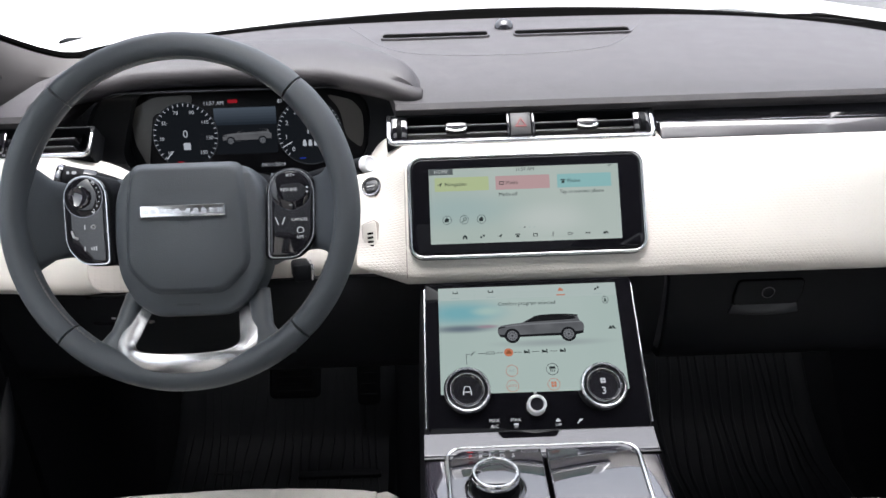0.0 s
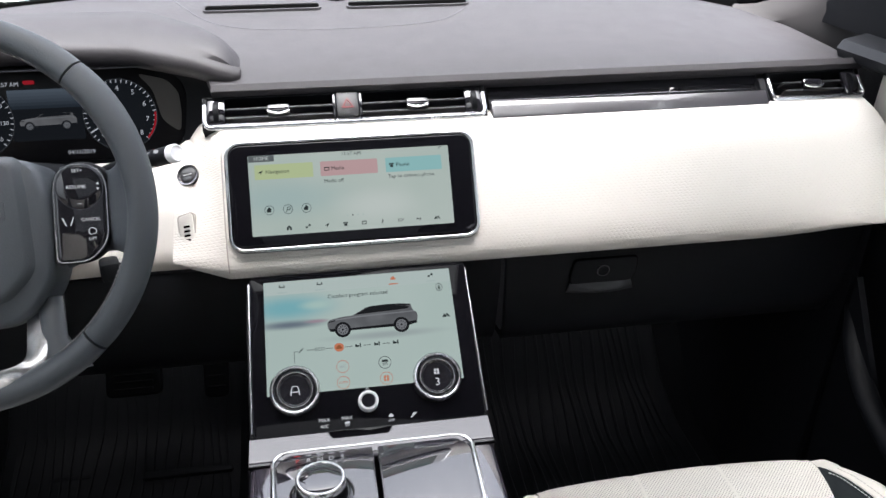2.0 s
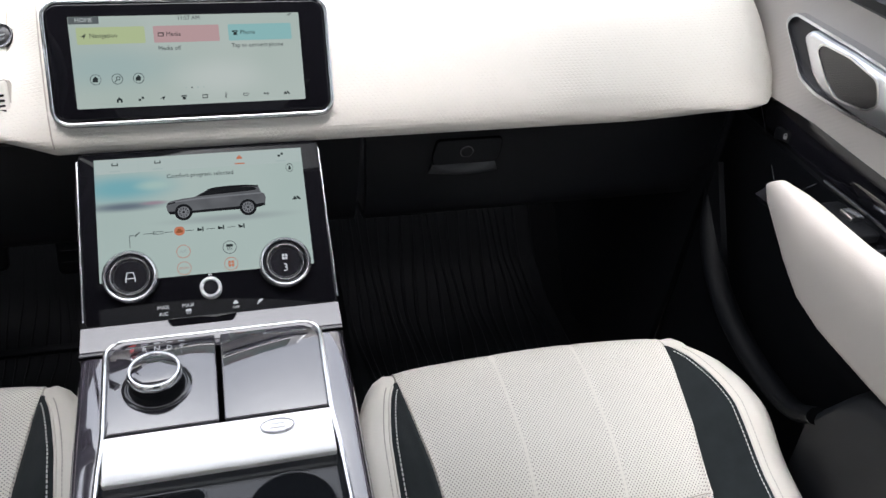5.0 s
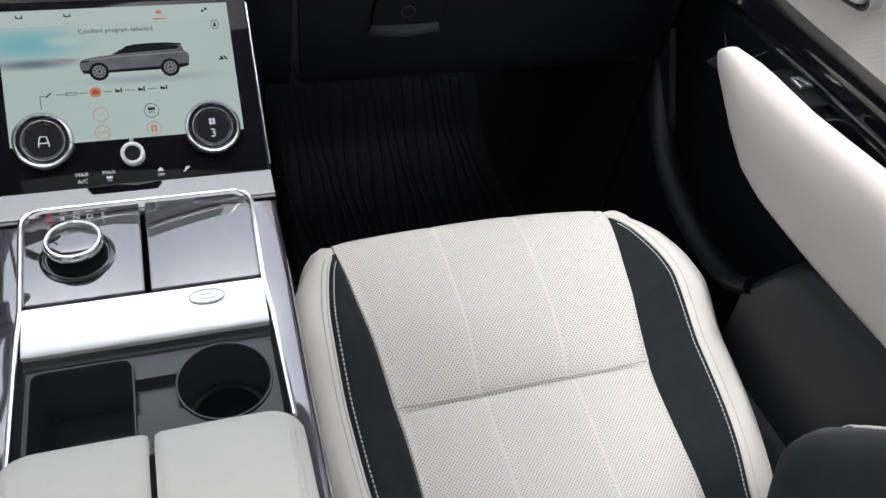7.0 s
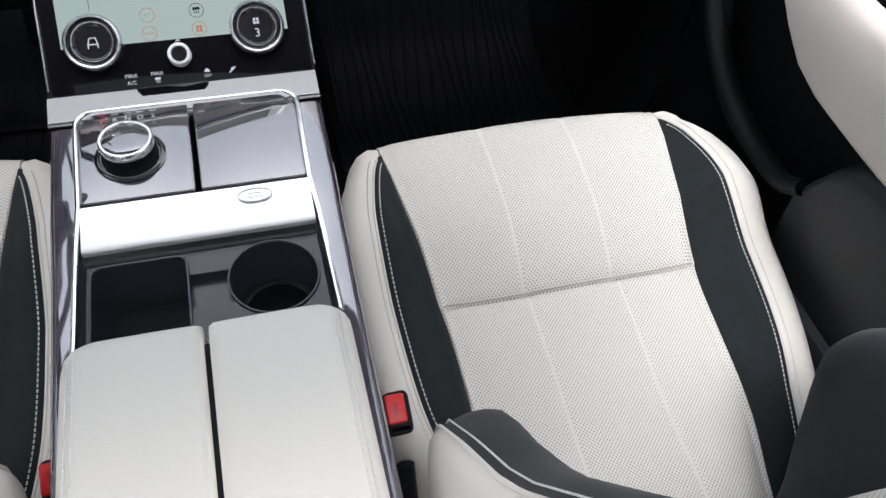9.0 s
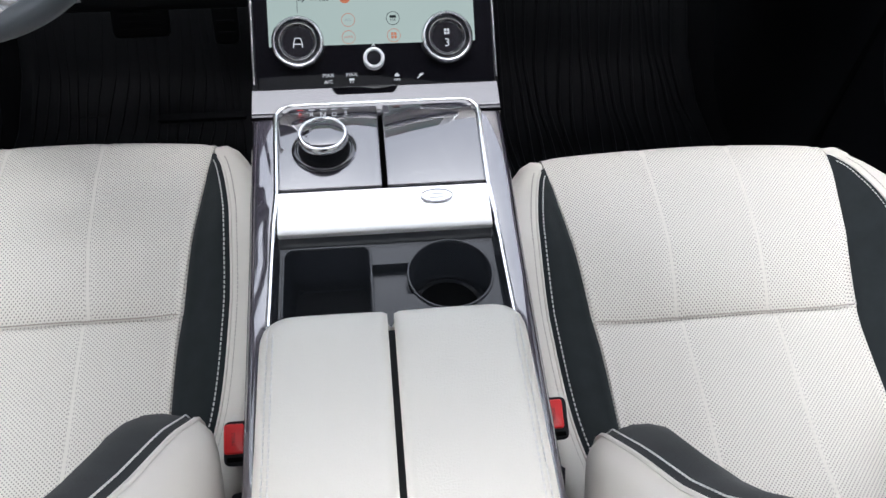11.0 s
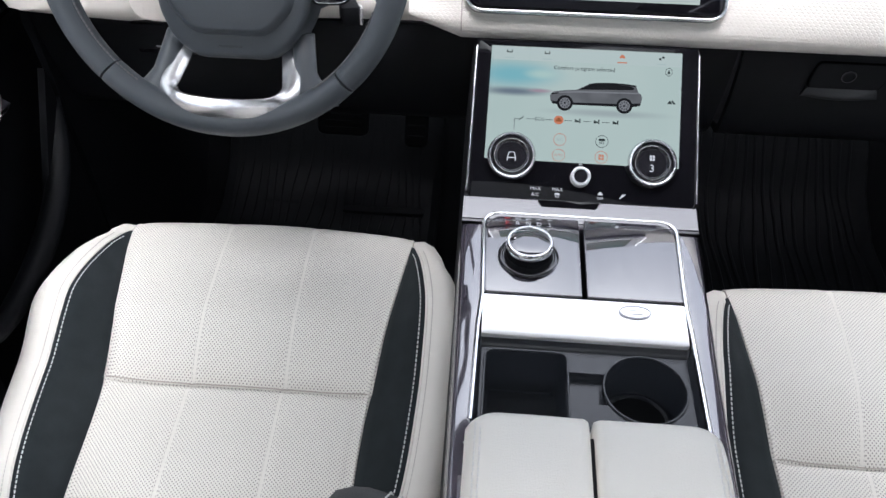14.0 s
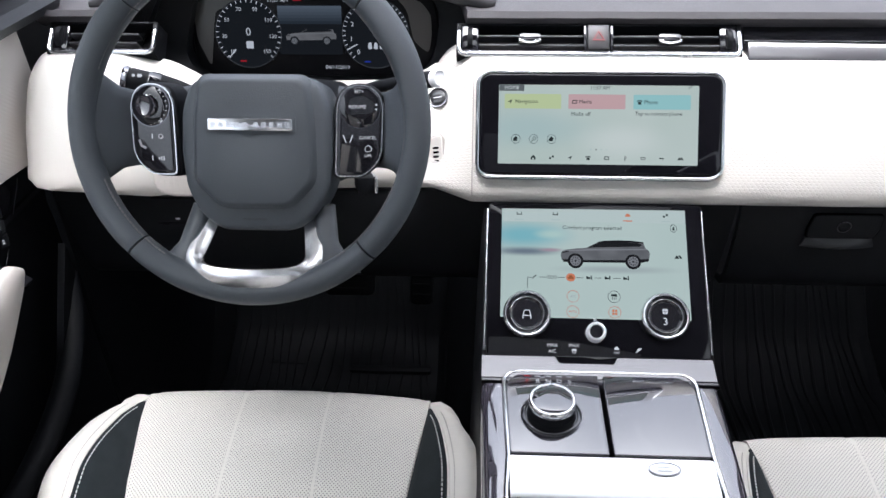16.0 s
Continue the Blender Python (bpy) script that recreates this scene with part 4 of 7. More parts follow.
scr_car = gradient_screen("cluster_car", (0.06, 0.063, 0.066), (0.20, 0.205, 0.21), 60.0)
cl_red = emitter("cluster_red", (0.75, 0.03, 0.05), 0.45)
cl_bluemark = emitter("cluster_bluemark", (0.05, 0.10, 0.7), 0.35)
arc = [(0.088 + q * 0.046 * math.cos(radians(a)), -0.001 + q * 0.046 * math.sin(radians(a))) for q, seq in ((0.985, range(-45, 6, 6)), (0.93, range(3, -46, -6))) for a in seq]
part("red_sector", slab(arc, 0.0016, 0.0021, CLF), cl_red, d2)
part("temp_gauge", slab(rrect(0.009, 0.0022, 0.001, 2, 0.076, -0.038), 0.0016, 0.002, CLF), cl_bluemark, d2)
part("fuel_gauge", slab(rrect(0.009, 0.0022, 0.001, 2, -0.098, -0.038), 0.0016, 0.002, CLF), cl_red, d1)
words("11:57 AM", 0.0075, -0.045, 0.043, CLF, scr_line, cluster, 0.0012)
words("81°F", 0.0075, 0.052, 0.043, CLF, scr_line, cluster, 0.0012)
part("warning_mark", slab(rrect(0.014, 0.005, 0.002, 3, -0.018, 0.045), 0.0006, 0.0012, CLF), cl_red, cluster)
words("04/11/2019", 0.0075, 0.034, -0.046, CLF, scr_line, cluster, 0.0012)
car_picture(CLF @ Matrix.Translation((-0.001, -0.015, 0.0012)), 0.070, cluster, scr_car, scr_dark, scr_dark, scr_grey, "car_")

# ---- steering wheel ----
TW = radians(24)
WM = Matrix((( 1, 0, 0), (0, math.sin(TW), -math.cos(TW)), (0, math.cos(TW), math.sin(TW)))).to_4x4()
WM.translation = (-0.3735, 0.158, 0.7445)
wheel = thing("steering_wheel", "dark leather steering wheel with chrome trim and gloss switch pods", "steering wheel", m=WM)


def rim_arc(a0, a1, mat, label):
    rows = []
    for a in np.linspace(a0 + 0.35, a1 - 0.35, max(8, int((a1 - a0) / 3))):
        fat = 1 + 0.10 * math.exp(-(((a % 360) - 35) / 18) ** 2) + 0.10 * math.exp(-(((a % 360) - 145) / 18) ** 2)
        endk = min(1.0, (min(a - a0, a1 - a) + 0.5) / 1.4)
        fat *= 0.9 + 0.1 * math.sqrt(max(0, min(1, endk)))
        ca, sa = math.cos(radians(a)), math.sin(radians(a))
        rows.append([((0.1713 + 0.0138 * fat * math.cos(q)) * ca, (0.1713 + 0.0138 * fat * math.cos(q)) * sa, 0.0160 * fat * math.sin(q)) for q in np.linspace(0, 2 * math.pi, 21)[:-1]])
    part("rim_section", lattice(rows, close_v=True, caps=True), mat, wheel, label, local=True)


rim_arc(46, 134, ebony_wheel, "smooth leather upper rim")
rim_arc(134, 226, ebony_perf, "perforated leather side of the rim")
rim_arc(226, 314, ebony_wheel, "smooth leather lower rim")
rim_arc(314, 406, ebony_perf, "perforated leather side of the rim")
for a0, a1 in ((20, 160), (200, 236), (304, 340)):
    b = stitches([(0.1585 * math.cos(radians(a)), 0.1585 * math.sin(radians(a)), 0.0072) for a in np.linspace(a0, a1, 60)], 0.0045, 0.0034, 0.0009)
    part("rim_stitching", b, grey_thread, wheel, "grey thread along the inner rim", local=True)


def wheel_hub():
    out = soften([(-0.069, 0.045), (-0.052, 0.0515), (0.052, 0.0515), (0.069, 0.045), (0.0795, 0.018), (0.081, -0.030), (0.077, -0.066), (0.063, -0.094), (0.040, -0.111), (-0.040, -0.111), (-0.063, -0.094), (-0.077, -0.066), (-0.081, -0.030), (-0.0795, 0.018)], 0.012)
    rings = []
    for k, z in ((0.97, -0.10), (1.0, -0.045), (0.99, -0.031), (0.965, -0.0250), (0.92, -0.0225), (0.84, -0.0210), (0.70, -0.0200), (0.35, -0.0190), (0.02, -0.0190)):
        rings.append([(x * k, -0.025 + (y + 0.025) * k, z) for x, y in out])
    hub = part("airbag_cover", lattice(rings, close_v=True, caps=True), ebony_wheel, wheel, "dark soft airbag cover", local=True)
    # raised shield in the middle, its slopes as wide as a finger
    sh = soften([(-0.0545, 0.0475), (0.0545, 0.0475), (0.0600, 0.010), (0.0620, -0.055), (0.0360, -0.0825), (-0.0360, -0.0825), (-0.0620, -0.055), (-0.0600, 0.010)], 0.012)
    rings = []
    for k, z in ((1.09, -0.0235), (1.055, -0.0205), (1.015, -0.0158), (0.975, -0.0124), (0.94, -0.0113), (0.6, -0.0106), (0.02, -0.0104)):
        rings.append([(x * k, -0.015 + (y + 0.015) * k, z - 0.0022 * max(0, (y - 0.02) / 0.03)) for x, y in sh])
    part("shield_panel", lattice(rings, close_v=True, caps=True), ebony_wheel, hub, "raised shield-shaped panel", 70, local=True)
    m = Matrix.Translation((-0.0012, 0.0015, -0.0104))
    part("badge_recess", slab(rrect(0.094, 0.0185, 0.003), -0.003, 0.0003, m, 0.0002), ebony_perf, hub, "sunk bed of the badge", local=True)
    plate = part("badge_plate", slab(rrect(0.0885, 0.0128, 0.002), -0.004, 0.0028, m, 0.0012), bright_chrome, hub, "bright chrome badge bar", local=True)
    for k in range(10):
        x = -0.0385 + 0.0083 * k + (0.003 if k > 4 else 0.0)
        part("badge_mark", slab(rrect(0.0050, 0.0052, 0.0008, 2, x, 0.0), 0.0026, 0.0034, m), chrome, plate, "raised metal mark" if k == 0 else "", local=True)
    cu_m = WM @ Matrix.Translation((-0.002, -0.0962, -0.0222))
    words("AIRBAG", 0.0072, 0, 0, cu_m, emboss, hub, 0.0012)


emboss = material("dark_pressed_lettering", (0.030, 0.033, 0.037), 0.7)



wheel_hub()


def wheel_spokes():
    for s in (-1, 1):
        rows = []
        for k in np.linspace(0, 1, 10):
            x = s * (0.080 + 0.082 * k)
            hw = lerp(k, (0, 0.45, 0.75, 1), (0.052, 0.040, 0.040, 0.062))
            yc = lerp(k, (0, 0.5, 1), (-0.008, -0.004, -0.002))
            zc = lerp(k, (0, 0.55, 0.8, 1), (-0.074, -0.060, -0.026, -0.006))
            th = lerp(k, (0, 1), (0.014, 0.013))
            rows.append([(x, yc + hw * math.copysign(abs(math.cos(q)) ** 0.6, math.cos(q)), zc + th * math.copysign(abs(math.sin(q)) ** 0.8, math.sin(q))) for q in np.linspace(0, 2 * math.pi, 25)[:-1]])
        part("spoke", lattice(rows, close_v=True, caps=True), ebony_perf, wheel, "leather side spoke", local=True)
        # lower spoke
        rows = []
        for k in np.linspace(0, 1, 8):
            cx, cy = s * lerp(k, (0, 0.6, 1), (0.0660, 0.0740, 0.0860)), lerp(k, (0, 1), (-0.084, -0.150))
            hw = lerp(k, (0, 0.6, 1), (0.012, 0.012, 0.026))
            zc = lerp(k, (0, 1), (-0.052, -0.010))
            rows.append([(cx + hw * math.cos(q), cy, zc + 0.012 * math.sin(q)) for q in np.linspace(0, 2 * math.pi, 17)[:-1]])
        part("spoke", lattice(rows, close_v=True, caps=True), ebony_wheel, wheel, "dark lower spoke", local=True)
        # switch pod
        pm = Matrix.Translation((s * (0.1085 if s > 0 else 0.1095), 0, -0.030)) @ Matrix.Rotation(radians(s * 6), 4, "Y")
        o = [(-0.0225, 0.022), (-0.0175, 0.0355), (-0.006, 0.0420), (0.008, 0.0420), (0.0190, 0.0350), (0.0235, 0.022), (0.0220, -0.026), (0.0175, -0.037), (0.006, -0.0480), (-0.001, -0.0505), (-0.0245, -0.0505)]
        o = soften(o if s > 0 else [(-x, y) for x, y in o[::-1]], 0.006)
        rim = [(x * 1.05, -0.004 + (y + 0.004) * 1.025) for x, y in o]
        pod = part("switch_pod", slab(o, -0.022, 0.005, pm, 0.0035, 5), gloss, wheel, "gloss black switch pod", local=True)
        part("pod_trim", ring_slab(rim, o, -0.004, 0.0030, pm), chrome, pod, "thin chrome edge", local=True)
        back = [(x * 1.16, -0.004 + (y + 0.004) * 1.07) for x, y in o]
        part("pod_back", slab(back, -0.040, -0.003, pm, 0.004), plastic, pod, "black backing of the switch pod", local=True)
        dm = pm @ Matrix.Translation((0.0005 * s, 0.0200, 0.0048))
        part("pod_button", lathe([(0.0208, -0.002), (0.0208, 0.0006), (0.0198, 0.0014), (0.012, 0.0024), (0, 0.0028)], 40, dm), gloss, pod, "round gloss thumb control", local=True)
        part("button_joint", lathe([(0.0216, 0.0), (0.0216, 0.0006), (0.0208, 0.0006)], 40, dm), dark_chrome, pod, "fine ring round the thumb control", local=True)
        wm = WM @ pm
        if s > 0:
            words("RESUME", 0.0050, -0.002, 0.0205, wm, print_white, pod, 0.0080)
            words("SET+", 0.0046, 0.0, 0.0360, wm, print_white, pod, 0.0072)
            words("–", 0.007, 0.0, 0.0048, wm, print_white, pod, 0.0075)
            words("CANCEL", 0.0046, 0.0085, -0.0110, wm, print_white, pod, 0.0054)
            words("LIM", 0.0046, 0.0085, -0.0295, wm, print_white, pod, 0.0054)
            for x, l in ((-0.016, 0.25), (-0.008, -0.25)):
                part("lane_mark", slab([(x - 0.0005 + l * 0.008, -0.016), (x + 0.0006 + l * 0.008, -0.016), (x + 0.0006 - l * 0.004, -0.008), (x - 0.0005 - l * 0.004, -0.008)], 0.0048, 0.0056, pm), print_white, pod, local=True)
            part("gauge_mark", ring_slab([(0.0090 + 0.0038 * math.cos(a), -0.0225 + 0.0038 * math.sin(a)) for a in np.linspace(-0.6, 4.2, 16)], [(0.0090 + 0.0030 * math.cos(a), -0.0225 + 0.0030 * math.sin(a)) for a in np.linspace(-0.6, 4.2, 16)], 0.0048, 0.0056, pm), print_white, pod, local=True)
            part("arrow_mark", slab([(0.016, 0.022), (0.019, 0.022), (0.0175, 0.0245)], 0.0082, 0.0092, pm), print_white, pod, local=True)
            part("arrow_mark", slab([(0.016, 0.019), (0.0175, 0.0165), (0.019, 0.019)], 0.0082, 0.0092, pm), print_white, pod, local=True)
        else:
            pad = part("thumb_pad", lathe([(0.0122, 0.0), (0.0118, 0.0042), (0.0102, 0.0050), (0.0092, 0.0042), (0.0, 0.0034)], 32, pm @ Matrix.Translation((-0.0035, 0.0200, 0.0066))), gloss_plate, pod, "dished thumb pad", local=True)
            for k in range(7):
                a = radians(-50 + 100 * k / 6)
                part("pod_dot", slab(rrect(0.0012, 0.0012, 0.0005, 2, 0.0005 + 0.0175 * math.cos(a), 0.0200 + 0.0175 * math.sin(a)), 0.0062, 0.0072, pm), print_white, pod, local=True)
            for y, d in ((0.0345, 1), (0.0055, -1)):
                part("arrow_mark", slab([(0.0085, y), (0.0110, y + 0.0030 * d), (0.0135, y), (0.0110, y + 0.0012 * d)], 0.0062, 0.0072, pm), print_white, pod, local=True)
            part("handset_mark", tube([(-0.0145, -0.0155, 0.0056), (-0.0125, -0.0215, 0.0056), (-0.0075, -0.0240, 0.0056)], 0.0013, 6, m=pm), print_dim, pod, "dim telephone mark", local=True)
            part("round_mark", ring_slab([(0.0095 + 0.0026 * math.cos(a), -0.0115 + 0.0026 * math.sin(a)) for a in np.linspace(0, 6.28, 15)[:-1]], [(0.0095 + 0.0019 * math.cos(a), -0.0115 + 0.0019 * math.sin(a)) for a in np.linspace(0, 6.28, 15)[:-1]], 0.0048, 0.0056, pm), print_dim, pod, local=True)
            for x, y in ((0.0, -0.0115), (-0.0005, -0.0345)):
                part("bar_mark", slab(rrect(0.0009, 0.0050, 0.0003, 2, x, y), 0.0048, 0.0056, pm), print_white, pod, local=True)
            for k in range(3):
                part("voice_mark", slab(rrect(0.0010, 0.0028 + 0.0010 * k, 0.0003, 2, 0.0070 + 0.0026 * k, -0.0345), 0.0048, 0.0056, pm), print_white, pod, local=True)


wheel_spokes()


def wheel_trim():
    half = [(-0.054, -0.094, -0.047), (-0.0595, -0.118, -0.0250), (-0.0630, -0.136, -0.0075), (-0.0575, -0.147, 0.0030), (-0.044, -0.152, 0.0090), (-0.022, -0.154, 0.0118), (0, -0.1545, 0.0125)]
    path = curve(half + [(-x, y, z) for x, y, z in half[-2::-1]], 60)
    rows = []
    P = [Vector(p) for p in path]
    for i, p in enumerate(P):
        t = (P[min(i + 1, len(P) - 1)] - P[max(i - 1, 0)]).normalized()
        s = Vector((-t.y, t.x, 0)).normalized()
        w = 0.0095
        rows.append([tuple(p + s * w * a + Vector((0, 0, b))) for a, b in ((-1, -0.004), (-1, 0.0018), (-0.9, 0.0026), (0, 0.0030), (0.9, 0.0026), (1, 0.0018), (1, -0.004))])
    part("wheel_trim", lattice(rows, close_v=True, caps=True), bright_alu, wheel, "satin chrome lower trim", local=True)


wheel_trim()


def column():
    c = thing("steering_column", "black steering column shroud behind the wheel", "steering column", (-0.374, 0.36, 0.60))
    ax = Vector((0, math.cos(TW), -math.sin(TW)))
    start = Vector(WM.translation) + ax * 0.075
    rows = []
    for k in np.linspace(0, 1, 9):
        p = start + ax * 0.22 * k
        w, h = lerp(k, (0, 0.3, 1), (0.050, 0.068, 0.075)), lerp(k, (0, 0.3, 1), (0.045, 0.056, 0.06))
        rows.append([tuple(p + Vector((w * x, h * y * math.sin(TW), h * y * math.cos(TW)))) for x, y in rrect(2, 2, 0.6, 5)])
    part("shroud", lattice(rows, close_v=True, caps=True), plastic, c, "black plastic shroud")
    k = face_frame((-0.2800, 0.302, 0.605), (0, 0.1, 1), (0.3, -1, 0.2))
    sw = part("column_switch", box((-0.004, 0, 0.0), (0.022, 0.024, 0.030), 0.005, 2, k), plastic, c, "small column adjust switch")
    part("switch_tip", box((0.0085, 0, 0.006), (0.005, 0.021, 0.022), 0.002, 2, k), chrome, sw, "chrome tip")


column()


def stalk(p0, p1, r, name, label, chrome_end):
    s = thing(name, label, "control stalk", p0)
    P0, P1 = Vector(p0), Vector(p1)
    d = (P1 - P0).normalized()
    z = Vector((0, 0, 1))
    x = d.cross(z).normalized()
    m = Matrix((x, x.cross(d) * -1, d)).transposed().to_4x4()
    m.translation = P0
    L = (P1 - P0).length
    part("lever", lathe([(0.006, 0), (0.008, L * 0.2), (r * 0.9, L * 0.45), (r, L * 0.6), (r * 1.02, L * 0.96), (r * 0.95, L * 0.985)], 20, m), plastic, s, "black plastic lever")
    part("end_cap", lathe([(r * 0.95, L * 0.98), (r * 1.06, L * 0.985), (r * 1.06, L * 1.03), (r * 0.92, L * 1.055), (r * 0.80, L * 1.055), (r * 0.72, L * 1.045), (0, L * 1.045)], 24, m), silver if chrome_end else dark_chrome, s, "bright metal end cap")
    part("collar", lathe([(r * 1.03, L * 0.62), (r * 1.08, L * 0.64), (r * 1.08, L * 0.74), (r * 1.03, L * 0.76)], 20, m), gloss, s, "turning collar")
    f = face_frame(tuple(P0.lerp(P1, 0.84) + Vector((0, -r * 0.75, r * 0.75))), (0, 0.7, 0.7), (0, -0.7, 0.7))
    for k in (-0.004, 0.004):
        part("mark", slab(rrect(0.005, 0.0035, 0.001, 2, k, 0.001), 0, 0.0016, f), print_white, s)


stalk((-0.285, 0.372, 0.700), (-0.1915, 0.2945, 0.7438), 0.0098, "wiper_stalk", "black wiper stalk with a bright metal end", True)
stalk((-0.455, 0.300, 0.715), (-0.548, 0.285, 0.745), 0.0135, "indicator_stalk", "black indicator stalk with a metal end", False)

# ---- upper touchscreen ----
UM = face_frame((0.004, 0.3245, 0.6745), (0, 0.528, 0.849), (0, -0.849, 0.528))
touch = thing("touchscreen", "wide tilting touchscreen showing a pale home menu", "touchscreen", (0.004, 0.33, 0.62))
part("screen_glass", slab(rrect(0.288, 0.121, 0.013, 8), -0.012, 0.004, UM, 0.0015), glass_black, touch, "black glossy screen glass")
part("screen_frame", tube([(x, y, 0.001) for x, y in rrect(0.2945, 0.1275, 0.0165, 8)], 0.0026, 10, closed=True, m=UM, up=(0, 0, 1)), bright_chrome, touch, "bright chrome surround")
part("screen_gap", slab(rrect(0.300, 0.133, 0.019, 8), -0.02, -0.002, UM), ink_dark, touch, "dark gap behind the surround")
ul = lambda n, c, p=1.0: emitter(n, c, p)
menu_pale = ul("menu_pale", (0.60, 0.69, 0.61))
menu_white = ul("menu_white", (0.74, 0.80, 0.76))
menu_green = ul("menu_green", (0.56, 0.66, 0.36))
menu_pink = ul("menu_pink", (0.62, 0.42, 0.41))
menu_teal = ul("menu_teal", (0.34, 0.62, 0.60))
menu_ink = ul("menu_ink", (0.03, 0.04, 0.04))
menu_tag = ul("menu_tag", (0.13, 0.15, 0.15))
menu_soft = ul("menu_soft", (0.50, 0.61, 0.57))


home_glow = gradient_screen("home_screen", (0.46, 0.58, 0.50), (0.66, 0.72, 0.66), 9.0)
disp = part("display", slab(rrect(0.2390, 0.0955, 0.001, 2, -0.0027, -0.0002), 0.0036, 0.0044, UM), home_glow, touch, "pale green lit display")
US = UM @ Matrix.Translation((-0.0026, 0, 0.0044))
for x, c, t in ((-0.0785, menu_green, "Navigation"), (-0.0018, menu_pink, "Media"), (0.0758, menu_teal, "Phone")):
    part("tile", slab(rrect(0.068, 0.0175, 0.001, 2, x, 0.0275), 0.0, 0.0005, US), c, disp)
    words(t, 0.0064, x - 0.0215, 0.0272, US, menu_ink, disp, 0.0008, "LEFT")
part("tag", slab(rrect(0.0300, 0.0075, 0.0005, 2, -0.1042, 0.0436), 0.0, 0.0005, US), menu_tag, disp)
words("HOME", 0.0062, -0.1040, 0.0436, US, menu_white, disp, 0.0007)
words("11:57 AM", 0.0060, 0.0015, 0.0440, US, menu_ink, disp, 0.0004)
words("Media off", 0.0062, -0.0325, 0.0125, US, menu_ink, disp, 0.0004, "LEFT")
words("Tap to connect phone", 0.0062, 0.0440, 0.0135, US, menu_ink, disp, 0.0004, "LEFT")
for k, x in enumerate((-0.0985, -0.077, -0.0555)):
    ring = lambda r: [(x + r * math.cos(a), -0.018 + r * math.sin(a)) for a in np.linspace(0, 2 * math.pi, 25)[:-1]]
    ic = part("round_icon", ring_slab(ring(0.0056), ring(0.0051), 0.0, 0.0005, US), menu_ink, disp)
    if k == 1:
        part("icon_lens", ring_slab([(x + 0.001 + 0.0022 * math.cos(a), -0.0172 + 0.0022 * math.sin(a)) for a in np.linspace(0, 6.28, 13)[:-1]], [(x + 0.001 + 0.0015 * math.cos(a), -0.0172 + 0.0015 * math.sin(a)) for a in np.linspace(0, 6.28, 13)[:-1]], 0.0, 0.0005, US), menu_ink, ic)
        part("icon_grip", slab([(x - 0.003, -0.0212), (x - 0.0023, -0.0216), (x - 0.0002, -0.0188), (x - 0.0009, -0.0184)], 0, 0.0005, US), menu_ink, ic)
    else:
        part("icon_house", slab([(x - 0.003, -0.0205), (x + 0.002, -0.0205), (x + 0.002, -0.0175), (x + 0.003, -0.0175), (x, -0.0145), (x - 0.003, -0.0175)], 0, 0.0005, US), menu_ink, ic)


